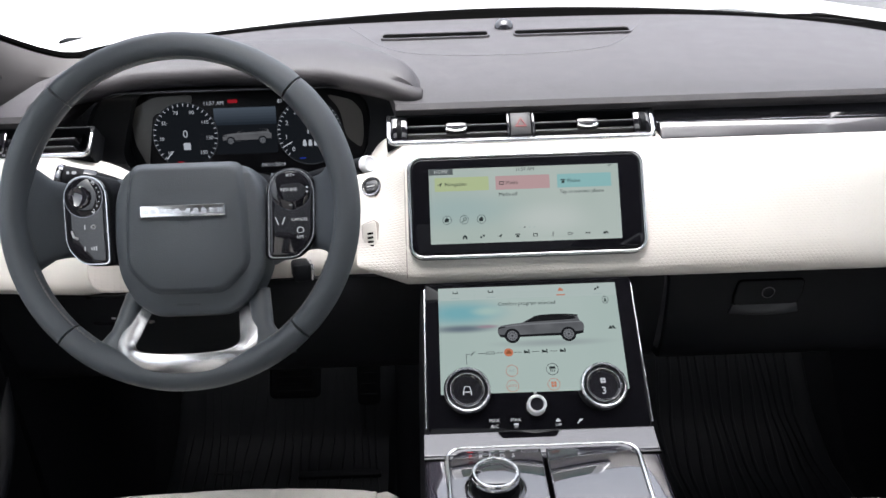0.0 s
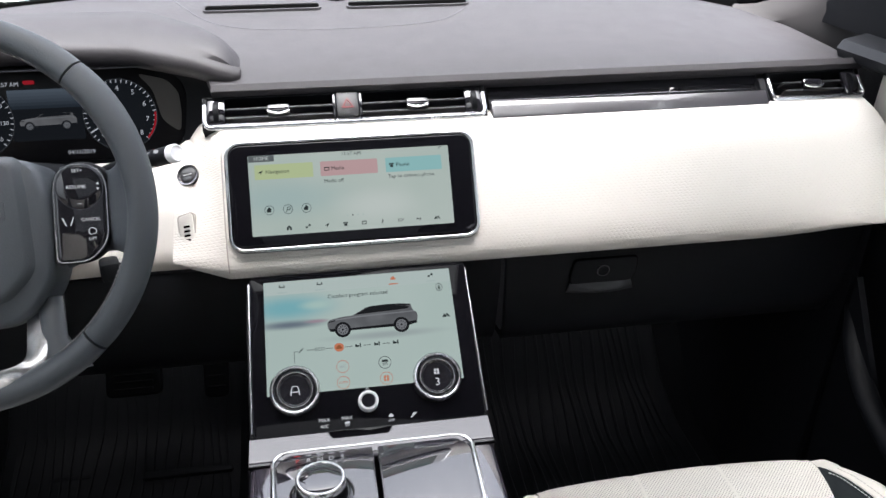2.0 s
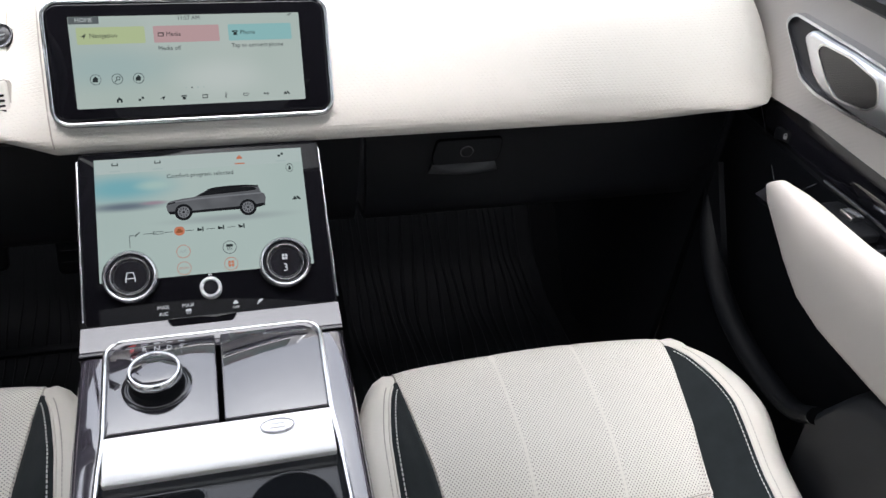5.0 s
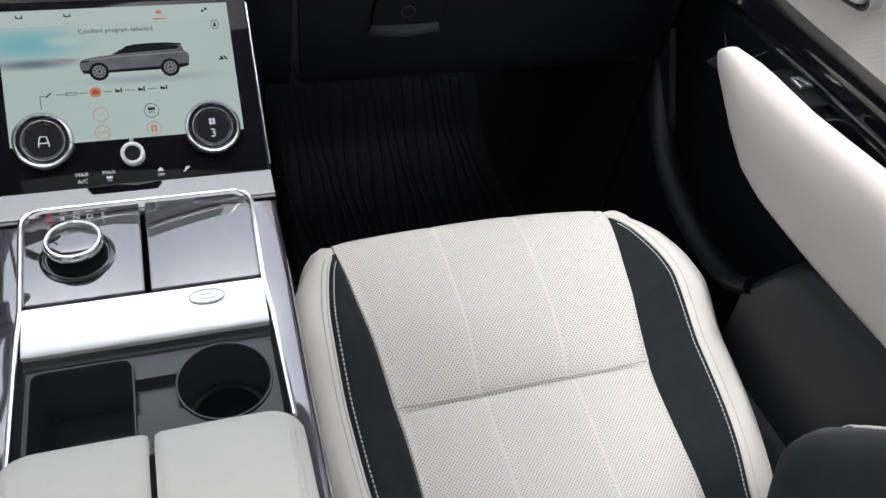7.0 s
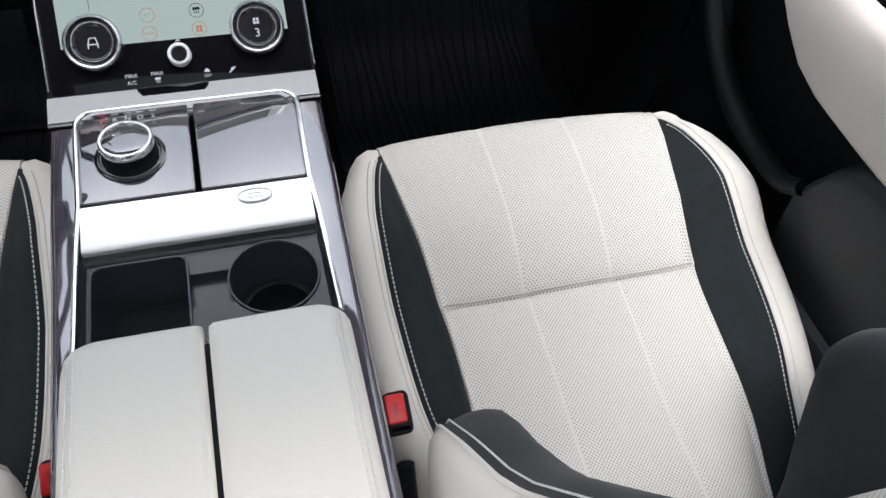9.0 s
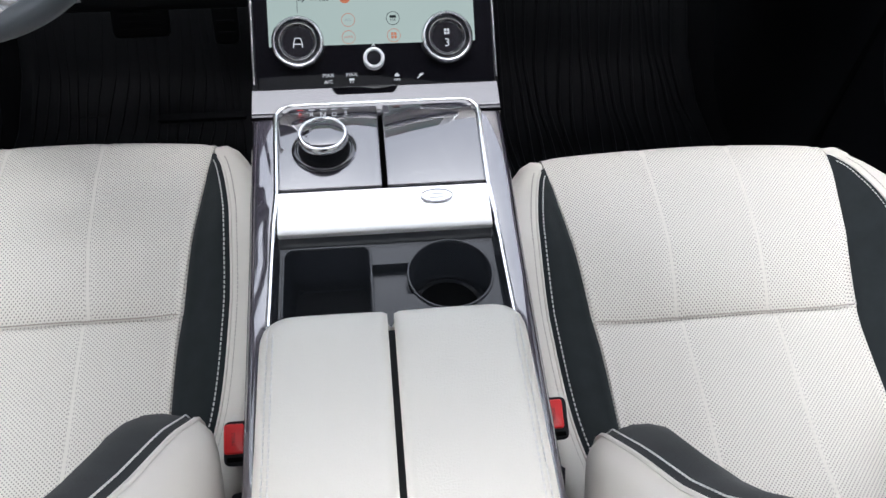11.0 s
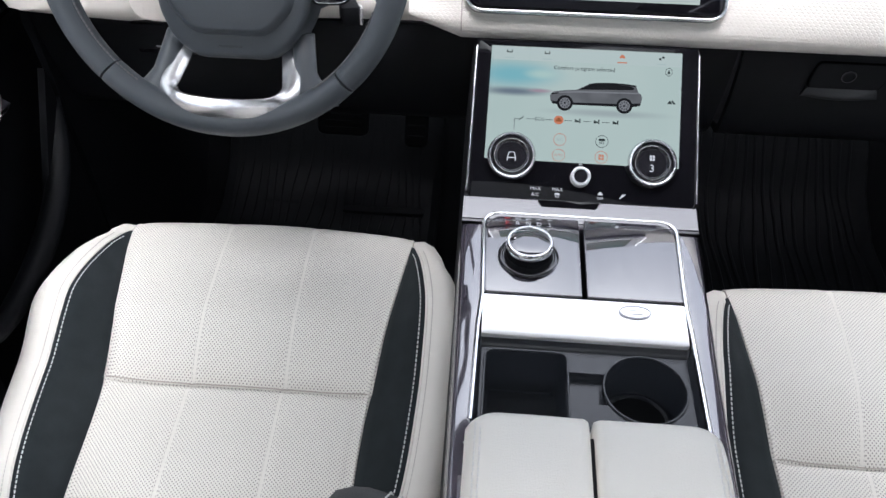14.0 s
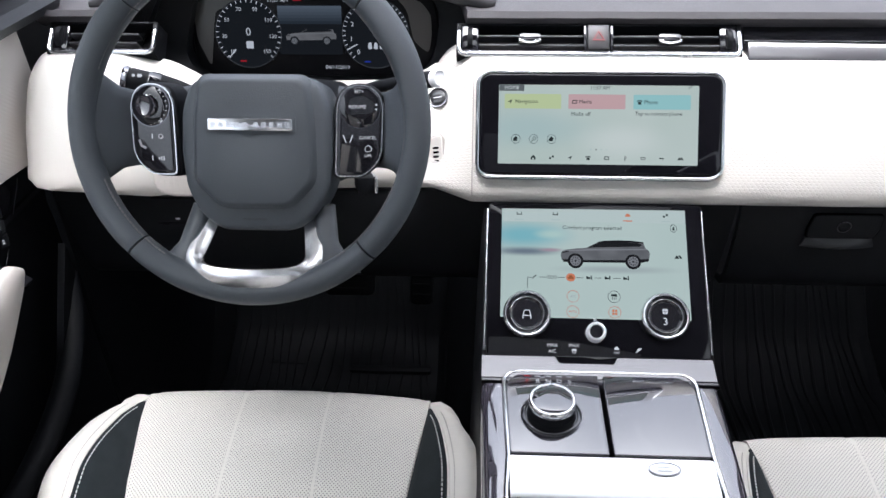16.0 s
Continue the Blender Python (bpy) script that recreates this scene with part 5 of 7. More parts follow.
def tiny_icons(m, parent, ink, x, y, k, s=1.0):
    """Small menu pictograms."""
    q = lambda pts: [(x + a * s, y + b * s) for a, b in pts]
    shapes = {
        "house": [q([(-3, -3), (-1, -3), (-1, -0.5), (1, -0.5), (1, -3), (3, -3), (3, 0), (0, 3), (-3, 0)])],
        "links": [q([(-3, -2), (-0.5, -2), (-0.5, 0.2), (-3, 0.2)]), q([(0.5, 0), (3, 0), (3, 2.4), (0.5, 2.4)])],
        "arrow": [q([(-3, -0.6), (3, 2.6), (0.5, -2.8), (0, -0.4)])],
        "phone": [q([(-3.4, 0.6), (-2.6, 2.2), (2.6, 2.2), (3.4, 0.6), (2, 0.4), (1.4, 1.1), (-1.4, 1.1), (-2, 0.4)]), q([(-2.2, -2.6), (2.2, -2.6), (1.4, 0.5), (-1.4, 0.5)])],
        "film": [q([(-3, -2.2), (3, -2.2), (3, -1.4), (-3, -1.4)]), q([(-3, 1.0), (3, 1.0), (3.6, 2.0), (-2.6, 2.0)]), q([(-3, -2.2), (-2.2, -2.2), (-2.2, 1), (-3, 1)]), q([(2.2, -2.2), (3, -2.2), (3, 1), (2.2, 1)])],
        "blue": [q([(-0.4, -3), (0.4, -3), (0.4, 3), (-0.4, 3)]), q([(0.2, 3), (2, 1.4), (-1.8, -1.6), (-1.4, -2.0), (2.2, 1.2), (0.6, 3)])],
        "camera": [q([(-3.4, -1.6), (1.8, -1.6), (1.8, -1.0), (-3.4, -1.0)]), q([(-3.4, 1.0), (1.8, 1.0), (1.8, 1.6), (-3.4, 1.6)]), q([(-3.4, -1), (-2.8, -1), (-2.8, 1), (-3.4, 1)]), q([(1.6, -1.2), (3.4, 0.6), (3.4, 1.4), (1.6, 0.2)])],
        "park": [q([(-3.2, -0.5), (-0.2, -0.5), (-0.2, 0.3), (-3.2, 1.5)]), q([(0.6, -1.8), (1.3, -1.8), (1.3, 1.4), (0.6, 1.4)]), q([(1.3, 0.9), (2.8, 0.5), (2.8, -0.2), (1.3, -0.4)])],
        "hills": [q([(-4, -1.6), (-1.6, 2.0), (-0.2, 0.2), (0.8, -1.6)]), q([(0.0, 1.2), (1.2, 2.2), (4, -1.6), (2.0, -1.6)])],
        "car": [q([(-3, -1.8), (3, -1.8), (3, 0.2), (2, 0.4), (1.3, 2.2), (-1.3, 2.2), (-2, 0.4), (-3, 0.2)])],
        "road": [q([(-3, -2.5), (-1.8, -2.5), (0.2, 0.2), (-0.6, 1)]), q([(-0.4, -1.0), (1.2, 0.6), (3, 2.4), (0.8, 2.0)])],
        "seat": [q([(-3.2, -1), (3.2, -1), (3.2, 0), (-3.2, 0)]), q([(-3.4, 0), (-2.4, 0), (-2.0, 2.2), (-3.0, 2.2)]), q([(2.4, 0), (3.4, 0), (3.0, 2.2), (2.0, 2.2)])],
        "person": [q([(-1, 0.8), (1, 0.8), (1, 2.6), (-1, 2.6)]), q([(-1.8, -2.8), (1.8, -2.8), (1.4, 0.4), (-1.4, 0.4)])],
        "tyre": [q([(-3.2, -1.6), (1.4, -1.6), (1.4, 0.4), (-1.2, 0.8), (-1.8, 1.8), (-3.2, 1.8)]), q([(2.0, -2.2), (3.4, -2.2), (3.4, 2.6), (2.0, 2.6)])],
        "fan": [q([(-0.3, 0.3), (-2.6, 0.3), (-2.2, 2.6), (-0.3, 2.6)]), q([(0.3, 0.3), (2.6, 0.3), (2.2, 2.6), (0.3, 2.6)]), q([(-0.3, -0.3), (-2.6, -0.3), (-2.2, -2.6), (-0.3, -2.6)]), q([(0.3, -0.3), (2.6, -0.3), (2.2, -2.6), (0.3, -2.6)])],
        "screen": [q([(-3, 0.4), (3, 0.4), (2.6, 2.6), (-2.6, 2.6)]), q([(-2, -2.6), (-1.4, -2.6), (-1.4, -0.2), (-2, -0.2)]), q([(-0.3, -2.6), (0.3, -2.6), (0.3, -0.2), (-0.3, -0.2)]), q([(1.4, -2.6), (2, -2.6), (2, -0.2), (1.4, -0.2)])],
        "slope": [q([(-3.4, -2.4), (-2.6, -3.2), (3.4, 1.6), (2.6, 2.4)]), q([(-1.8, 0.4), (0.6, 2.4), (1.4, 1.4), (-1.0, -0.6)])],
    }
    b = bmesh.new()
    for pts in shapes[k]:
        slab(pts, 0.0, 0.0005, m, bm=b)
    return part("icon", b, ink, parent)


for k, nm in enumerate(("house", "links", "arrow", "phone", "film", "blue", "camera", "park", "hills")):
    tiny_icons(US, disp, menu_ink, -0.0770 + 0.0220 * k, -0.0400, nm, 0.00095)
for k, nm in ((0, "arrow"), (1, "film"), (2, "phone")):
    tiny_icons(US @ Matrix.Translation((0, 0, 0.0005)), disp, menu_ink, (-0.1060, -0.0285, 0.0490)[k], 0.0272, nm, 0.0010)
tiny_icons(US, disp, menu_ink, 0.109, 0.0455, "links", 0.0006)
for k in range(4):
    part("page_dot", slab(rrect(0.0016, 0.0016, 0.0007, 3, -0.008 + 0.0062 * k, -0.0300), 0, 0.0005, US), menu_ink if k == 1 else menu_soft, disp)

# ---- climate panel under it ----
LN = Vector((0, 0.770, 0.638))
LM = face_frame((0.0015, 0.217, 0.5225), tuple(LN), (0, -0.638, 0.770))
climate = thing("climate_panel", "sloping black glass climate panel with lit display and rotary dials", "control panel", (0, 0.21, 0.46))
H2 = 0.0885
part("panel_glass", slab(soften([(-0.131, -H2 - 0.007), (0.131, -H2 - 0.007), (0.1305, H2 + 0.008), (-0.1295, H2 + 0.008)], 0.006), -0.02, 0.0, LM, 0.0015), glass_black, climate, "black glossy panel glass")
for s in (-1, 1):
    part("panel_edge", tube([(s * 0.1325, -H2, -0.002), (s * 0.1305, H2, -0.002)], 0.0016, 6, m=LM), chrome, climate, "thin bright edge")
clim_glow = gradient_screen("climate_screen", (0.47, 0.60, 0.54), (0.60, 0.70, 0.64), 8.0)
cd = part("display", slab([(-0.1140, -0.0485), (0.1105, -0.0490), (0.1105, 0.0890), (-0.1130, 0.0885)], 0.0002, 0.0008, LM), clim_glow, climate, "pale lit climate display")
LS = LM @ Matrix.Translation((0, 0, 0.0008))


def drift(m, spots):
    """Soft coloured drifts over a lit screen, as ellipses on its own plan: centre, half sizes, colour."""
    t, n, l, b = nodes_of(m)
    co = n.new("ShaderNodeTexCoord")
    sp = n.new("ShaderNodeSeparateXYZ")
    l.new(co.outputs["Generated"], sp.inputs[0])
    colour = b.inputs["Emission Color"].links[0].from_socket

    def mn(op, a, c):
        k = n.new("ShaderNodeMath")
        k.operation = op
        for i, v in enumerate((a, c)):
            if isinstance(v, (int, float)):
                k.inputs[i].default_value = v
            else:
                l.new(v, k.inputs[i])
        return k.outputs[0]

    for cx, cz, rx, rz, col, amount in spots:
        dx = mn("DIVIDE", mn("SUBTRACT", sp.outputs[0], cx), rx)
        dz = mn("DIVIDE", mn("SUBTRACT", sp.outputs[2], cz), rz)
        d = mn("SQRT", mn("ADD", mn("MULTIPLY", dx, dx), mn("MULTIPLY", dz, dz)), 0)
        mr = n.new("ShaderNodeMapRange")
        mr.interpolation_type = "SMOOTHSTEP"
        mr.inputs["From Min"].default_value, mr.inputs["From Max"].default_value = 0.1, 1.0
        mr.inputs["To Min"].default_value, mr.inputs["To Max"].default_value = amount, 0.0
        l.new(d, mr.inputs["Value"])
        mx = n.new("ShaderNodeMix")
        mx.data_type = "RGBA"
        mx.inputs[7].default_value = (*col, 1)
        l.new(mr.outputs[0], mx.inputs[0])
        l.new(colour, mx.inputs[6])
        colour = mx.outputs[2]
    l.new(colour, b.inputs["Emission Color"])


drift(clim_glow, ((0.12, 0.75, 0.34, 0.17, (0.22, 0.52, 0.56), 0.95), (0.27, 0.76, 0.12, 0.06, (0.55, 0.72, 0.62), 0.7), (0.13, 0.600, 0.26, 0.055, (0.14, 0.18, 0.23), 0.9), (0.27, 0.615, 0.09, 0.025, (0.42, 0.28, 0.34), 0.8), (0.62, 0.445, 0.42, 0.05, (0.38, 0.44, 0.43), 0.8)))
drift(home_glow, ((0.15, 0.45, 0.45, 0.35, (0.44, 0.58, 0.55), 0.8), (0.62, 0.30, 0.30, 0.3, (0.70, 0.76, 0.70), 0.7)))
tab_grey = ul("tab_grey", (0.56, 0.66, 0.61))
tab_orange = ul("tab_orange", (0.68, 0.24, 0.13))
for k in range(5):
    part("tab", slab(rrect(0.0440, 0.0165, 0.001, 2, -0.0898 + 0.0445 * k, 0.0800), 0, 0.0003, LS), tab_grey, cd)
for x, nm, ink in ((-0.0916, "seat", menu_ink), (-0.0472, "seat", menu_ink), (0.0408, "car", tab_orange), (0.0866, "links", menu_ink)):
    tiny_icons(LS @ Matrix.Translation((0, 0, 0.0003)), cd, ink, x, 0.0815, nm, 0.00100)
    part("tab_word", slab(rrect(0.011, 0.0013, 0.0004, 2, x, 0.0742), 0.0003, 0.0007, LS), menu_soft if ink is menu_ink else tab_orange, cd)
words("Comfort program selected", 0.0066, -0.0030, 0.0645, LS, menu_ink, cd, 0.0005)
shadow_m = ul("picture_shadow", (0.40, 0.46, 0.45))
car_black = ul("car_black", (0.012, 0.013, 0.015))
car_body = gradient_screen("car_body", (0.075, 0.08, 0.085), (0.21, 0.22, 0.225), 45.0)
car_picture(LS @ Matrix.Translation((0.0120, 0.0150, 0.0006)), 0.107, cd, car_body, car_black, car_black, ul("car_rim", (0.24, 0.25, 0.26)), "car_")
for k, (x, nm) in enumerate(((-0.0735, "road"), (-0.0520, None), (-0.0299, "car"), (-0.0080, "tyre"), (0.0140, "tyre"), (0.0360, "tyre"))):
    if nm == "car":
        part("mode_disc", slab(rrect(0.011, 0.010, 0.0048, 6, x, 0.0013), 0, 0.0004, LS), tab_orange, cd)
        tiny_icons(LS @ Matrix.Translation((0, 0, 0.0004)), cd, ul("mode_ink", (0.35, 0.12, 0.05)), x, 0.0013, nm, 0.0011)
    elif nm:
        tiny_icons(LS, cd, menu_ink, x, 0.0013, nm, 0.0010)
    else:
        words("ECO", 0.0056, x, 0.0010, LS, menu_ink, cd, 0.0004)
    if k < 5:
        part("mode_line", slab(rrect(0.009 if k not in (1,) else 0.008, 0.0005, 0.0002, 2, x + 0.0110, 0.0011), 0, 0.0004, LS), menu_ink, cd)
part("mode_line", slab(rrect(0.0005, 0.013, 0.0002, 2, -0.0815, -0.0060), 0, 0.0004, LS), menu_ink, cd)
part("mode_line", slab(rrect(0.0050, 0.0005, 0.0002, 2, -0.0792, 0.0005), 0, 0.0004, LS), menu_ink, cd)
for x, y, nm, ink in ((-0.0275, -0.0220, "A/C", menu_soft), (-0.0280, -0.0407, "AUTO", tab_orange), (0.0212, -0.0217, "screen", menu_ink), (0.0213, -0.0405, "fan", tab_orange)):
    ring = lambda r: [(x + r * math.cos(a), y + r * math.sin(a)) for a in np.linspace(0, 2 * math.pi, 29)[:-1]]
    part("round_icon", ring_slab(ring(0.0074), ring(0.0069), 0, 0.0005, LS), tab_orange if nm == "A/C" else ink, cd)
    if nm in ("A/C", "AUTO"):
        words(nm, 0.0042 if nm == "A/C" else 0.0036, x, y, LS, tab_orange if nm == "AUTO" else shadow_m, cd, 0.0004)
    else:
        tiny_icons(LS, cd, ink, x, y, nm, 0.00125)
tiny_icons(LS, cd, menu_ink, 0.0995, 0.0290, "hills", 0.0012)
ring = lambda r: [(0.0955 + 0.8 * r * math.cos(a), 0.0655 + r * math.sin(a)) for a in np.linspace(0, 2 * math.pi, 21)[:-1]]
part("round_icon", ring_slab(ring(0.0050), ring(0.0045), 0, 0.0005, LS), menu_ink, cd)
tiny_icons(LS, cd, menu_ink, 0.0955, 0.0655, "person", 0.0008)


def rotary(x, y, r, icon):
    m = LM @ Matrix.Translation((x, y, 0))
    k = part("rotary_dial", lathe([(r, 0), (r, 0.007), (r * 0.985, 0.009), (r * 0.93, 0.0100)], 56, m), dark_chrome, climate, "dark rotary dial with bright rings")
    part("outer_ring", lathe([(r * 1.0, 0.004), (r * 1.03, 0.006), (r * 1.015, 0.0095), (r * 0.95, 0.0115), (r * 0.89, 0.0110), (r * 0.875, 0.0090)], 56, m), chrome, k, "satin silver ring")
    part("dial_well", lathe([(r * 0.885, 0.0095), (r * 0.84, 0.0072), (r * 0.78, 0.0068), (r * 0.76, 0.0082), (r * 0.70, 0.0086), (r * 0.62, 0.0070), (r * 0.60, 0.0060), (0, 0.0056)], 56, m), gloss, k, "gloss black dial centre")
    part("groove_ring", lathe([(r * 0.845, 0.0070), (r * 0.835, 0.0080), (r * 0.820, 0.0080), (r * 0.810, 0.0070)], 56, m), dark_chrome, k, "dark metal ring in the groove")
    part("inner_ring", lathe([(r * 0.735, 0.0082), (r * 0.728, 0.0093), (r * 0.705, 0.0093), (r * 0.695, 0.0082)], 56, m), chrome, k, "fine bright inner ring")
    wm = m @ Matrix.Translation((0, 0, 0.0062))
    if icon == "3":
        words("3", 0.0125, 0, -0.0065, wm, print_white, k, 0.0004)
        tiny_icons(wm, k, print_white, 0, 0.006, "fan", 0.0012)
    else:
        part("seat_mark", tube([(-0.0046, -0.0060, 0.0004), (-0.0046, -0.0022, 0.0004), (-0.0030, 0.0042, 0.0004), (0.0030, 0.0042, 0.0004), (0.0046, -0.0022, 0.0004), (0.0046, -0.0060, 0.0004)], 0.0006, 6, m=wm), print_white, k)
        part("seat_mark", tube([(-0.0046, -0.0022, 0.0004), (0.0046, -0.0022, 0.0004)], 0.0006, 6, m=wm), print_white, k)


rotary(-0.0826, -0.0455, 0.0275, "seat")
rotary(0.0790, -0.0455, 0.0275, "3")
m = LM @ Matrix.Translation((-0.0020, -0.0660, 0))
vk = part("volume_knob", lathe([(0.0115, 0), (0.0115, 0.010), (0.0105, 0.012), (0.0085, 0.0122), (0.0078, 0.009), (0, 0.009)], 36, m), silver, climate, "small silver volume knob")
part("knob_face", lathe([(0.0078, 0.0085), (0.0075, 0.0105), (0, 0.0108)], 28, m), gloss, vk)
words("MAX", 0.0058, -0.0525, -0.0815, LM, print_white, climate, 0.0004)
words("A/C", 0.0058, -0.0525, -0.0885, LM, print_white, climate, 0.0004)
words("MAX", 0.0058, -0.0272, -0.0815, LM, print_white, climate, 0.0004)
tiny_icons(LM, climate, print_white, -0.0272, -0.0880, "screen", 0.0010)
tiny_icons(LM, climate, print_white, 0.0222, -0.0835, "car", 0.0009)
words("OFF", 0.0042, 0.0222, -0.0890, LM, print_white, climate, 0.0004)
tiny_icons(LM, climate, print_white, 0.0478, -0.0850, "slope", 0.0011)
tiny_icons(LM, climate, print_dim, -0.0020, -0.0500, "hills", 0.0006)

# ---- centre console ----
console = thing("centre_console", "gloss centre console with gear dial, cup holders and cream armrest", "console", (0, -0.05, 0))
CZ = lambda y: 0.450 + 0.035 * y if y > 0 else 0.450 + 0.11 * y if y > -0.06 else 0.4434 + 0.03 * (y + 0.06)


def console_body():
    # outer side walls from floor to rail
    b = bmesh.new()
    for s in (-1, 1):
        rows = []
        for y in np.linspace(-0.60, 0.30, 26):
            w = lerp(y, (-0.6, -0.3, 0.10, 0.15, 0.30), (0.120, 0.124, 0.1315, 0.133, 0.133))
            top = CZ(min(y, 0.115)) - 0.004 if y < 0.125 else lerp(y, (0.125, 0.15, 0.29, 0.30), (0.449, 0.462, 0.572, 0.572))
            rows.append([(s * w, y, top), (s * (w + 0.003), y, top - 0.03), (s * (w + 0.008), y, top - 0.12), (s * (w + 0.016), y, 0.18), (s * (w + 0.02), y, 0.0)])
        sheet(rows if s < 0 else [r[::-1] for r in rows], 0.008, b)
    part("console_side", b, plastic, console, "black console flanks")
    for s in (-1, 1):
        rows = []
        for y in np.linspace(-0.60, 0.104, 28):
            w = lerp(y, (-0.6, -0.3, 0.10), (0.121, 0.125, 0.1325))
            wi = lerp(y, (-0.6, -0.127, -0.04, 0.0, 0.11), (0.108, 0.1090, 0.1085, 0.1075, 0.1105))
            z = CZ(y)
            rows.append([(s * (w + 0.002), y, z - 0.030), (s * (w + 0.001), y, z - 0.008), (s * (w - 0.002), y, z - 0.001), (s * (w - 0.006), y, z + 0.0015), (s * wi, y, z + 0.0015), (s * wi, y, z - 0.008)])
        part("side_rail", sheet(rows if s > 0 else [r[::-1] for r in rows], 0.003), gloss_grey, console, "smoked gloss side rail")
    # slanting collar between console top and climate panel
    rows = []
    for x in np.linspace(-0.1335, 0.1335, 28):
        y0 = 0.1068
        rows.append([(x, y0, 0.440), (x, y0, 0.4528)] + [(x, y0 + 0.0005 + 0.0362 * k, 0.4534 + 0.0088 * k) for k in np.linspace(0, 1, 5)] + [(x, 0.147, 0.460)])
    part("console_collar", sheet(rows, 0.003), gloss_collar, console, "smoked gloss collar under the panel")
    for s in (-1, 1):
        part("rail_joint", box((s * 0.1215, 0.1055, 0.4552), (0.024, 0.0016, 0.0030), 0, 1), ink_dark, console, "dark joint between rail and collar")
    m = face_frame((-0.012, 0.1385, 0.4605), (0, 0.85, 0.5), (0, -0.5, 0.85))
    part("collar_notch", slab(soften([(-0.037, 0.006), (-0.030, -0.006), (0.030, -0.006), (0.037, 0.006)], 0.004), -0.003, 0.0016, m, 0.001), glass_black, console, "black notch under the small buttons")


console_body()


def console_trim():
    # bright line round the console top
    half = [(-0.1095, -0.150), (-0.1090, -0.127), (-0.1078, -0.04), (-0.1052, 0.0), (-0.1085, 0.100)]
    pts = [(x, y, CZ(y) + 0.002) for x, y in half]
    pts += [(-0.1085 + 0.019 * (1 - math.cos(a)), 0.105 + 0.019 * math.sin(a), 0.456) for a in np.linspace(0.15, math.pi / 2, 7)]
    path = pts + [(-x, y, z) for x, y, z in pts[::-1]]
    part("trim_line", tube(path, 0.0025, 8, up=(0, 0, 1)), bright_chrome, console, "bright chrome outline")


console_trim()


def console_panels():
    def plate(x0, x1, name, label, mat):
        o = soften([(x0 - (0.003 if x0 < -0.05 else 0), 0.1215), (x1 + (0.003 if x1 > 0.05 else 0), 0.1215), (x1, 0.0035), (x0, 0.0035)], 0.002)
        if x0 < -0.05:
            o = soften([(x1, 0.1215), (x1, 0.0035), (x0, 0.0035), (x0 - 0.003, 0.102), (x0 + 0.003, 0.114), (x0 + 0.015, 0.1215)], 0.003)
        else:
            o = soften([(x0, 0.1215), (x1 - 0.015, 0.1215), (x1 - 0.003, 0.114), (x1 + 0.003, 0.102), (x1, 0.0035), (x0, 0.0035)], 0.003)
        m = Matrix.Translation((0, 0, 0.4495)) @ Matrix.Rotation(math.atan(0.035), 4, "X")
        return part(name, slab(o, -0.02, 0.0025, m, 0.0015), mat, console, label), m
    plate(-0.1030, -0.0005, "gear_plate", "gloss black plate round the gear dial", gloss_plate)
    plate(0.0040, 0.1030, "storage_lid", "gloss black storage lid", gloss_plate)
    b = box((0, 0.06, 0.440), (0.208, 0.13, 0.012), 0.001, 1)
    part("tray_base", b, ink_dark, console)
    # bright metal bridge with an oval plate
    rows = []
    for x in np.linspace(-0.1035, 0.1035, 24):
        yb = -0.0480
        rows.append([(x, 0.0015, 0.440), (x, 0.0012, 0.4505), (x, 0.0, 0.4518), (x, -0.015, 0.4500), (x, -0.032, 0.4480), (x, yb + 0.003, 0.4463), (x, yb + 0.001, 0.4455), (x, yb, 0.4440), (x, yb - 0.0005, 0.434)])
    br = part("metal_bridge", sheet([r[::-1] for r in rows], 0.003), alu_soft, console, "wide brushed aluminium bridge")
    m = Matrix.Translation((0.052, -0.0125, 0.4508)) @ Matrix.Rotation(math.atan(0.12), 4, "X")
    ov = lambda a, b2: [(a * math.cos(t), b2 * math.sin(t)) for t in np.linspace(0, 2 * math.pi, 41)[:-1]]
    p = part("oval_plate", slab(ov(0.0155, 0.0073), -0.001, 0.0008, m, 0.0004), alu, br, "oval metal plate")
    part("oval_rim", ring_slab(ov(0.0162, 0.0080), ov(0.0152, 0.0070), -0.0005, 0.0013, m), dark_chrome, p)
    for y in (0.0022, -0.0022):
        part("plate_mark", slab(rrect(0.015, 0.0012, 0.0003, 2, 0, y), 0.0007, 0.0011, m), print_dim, p)


console_panels()


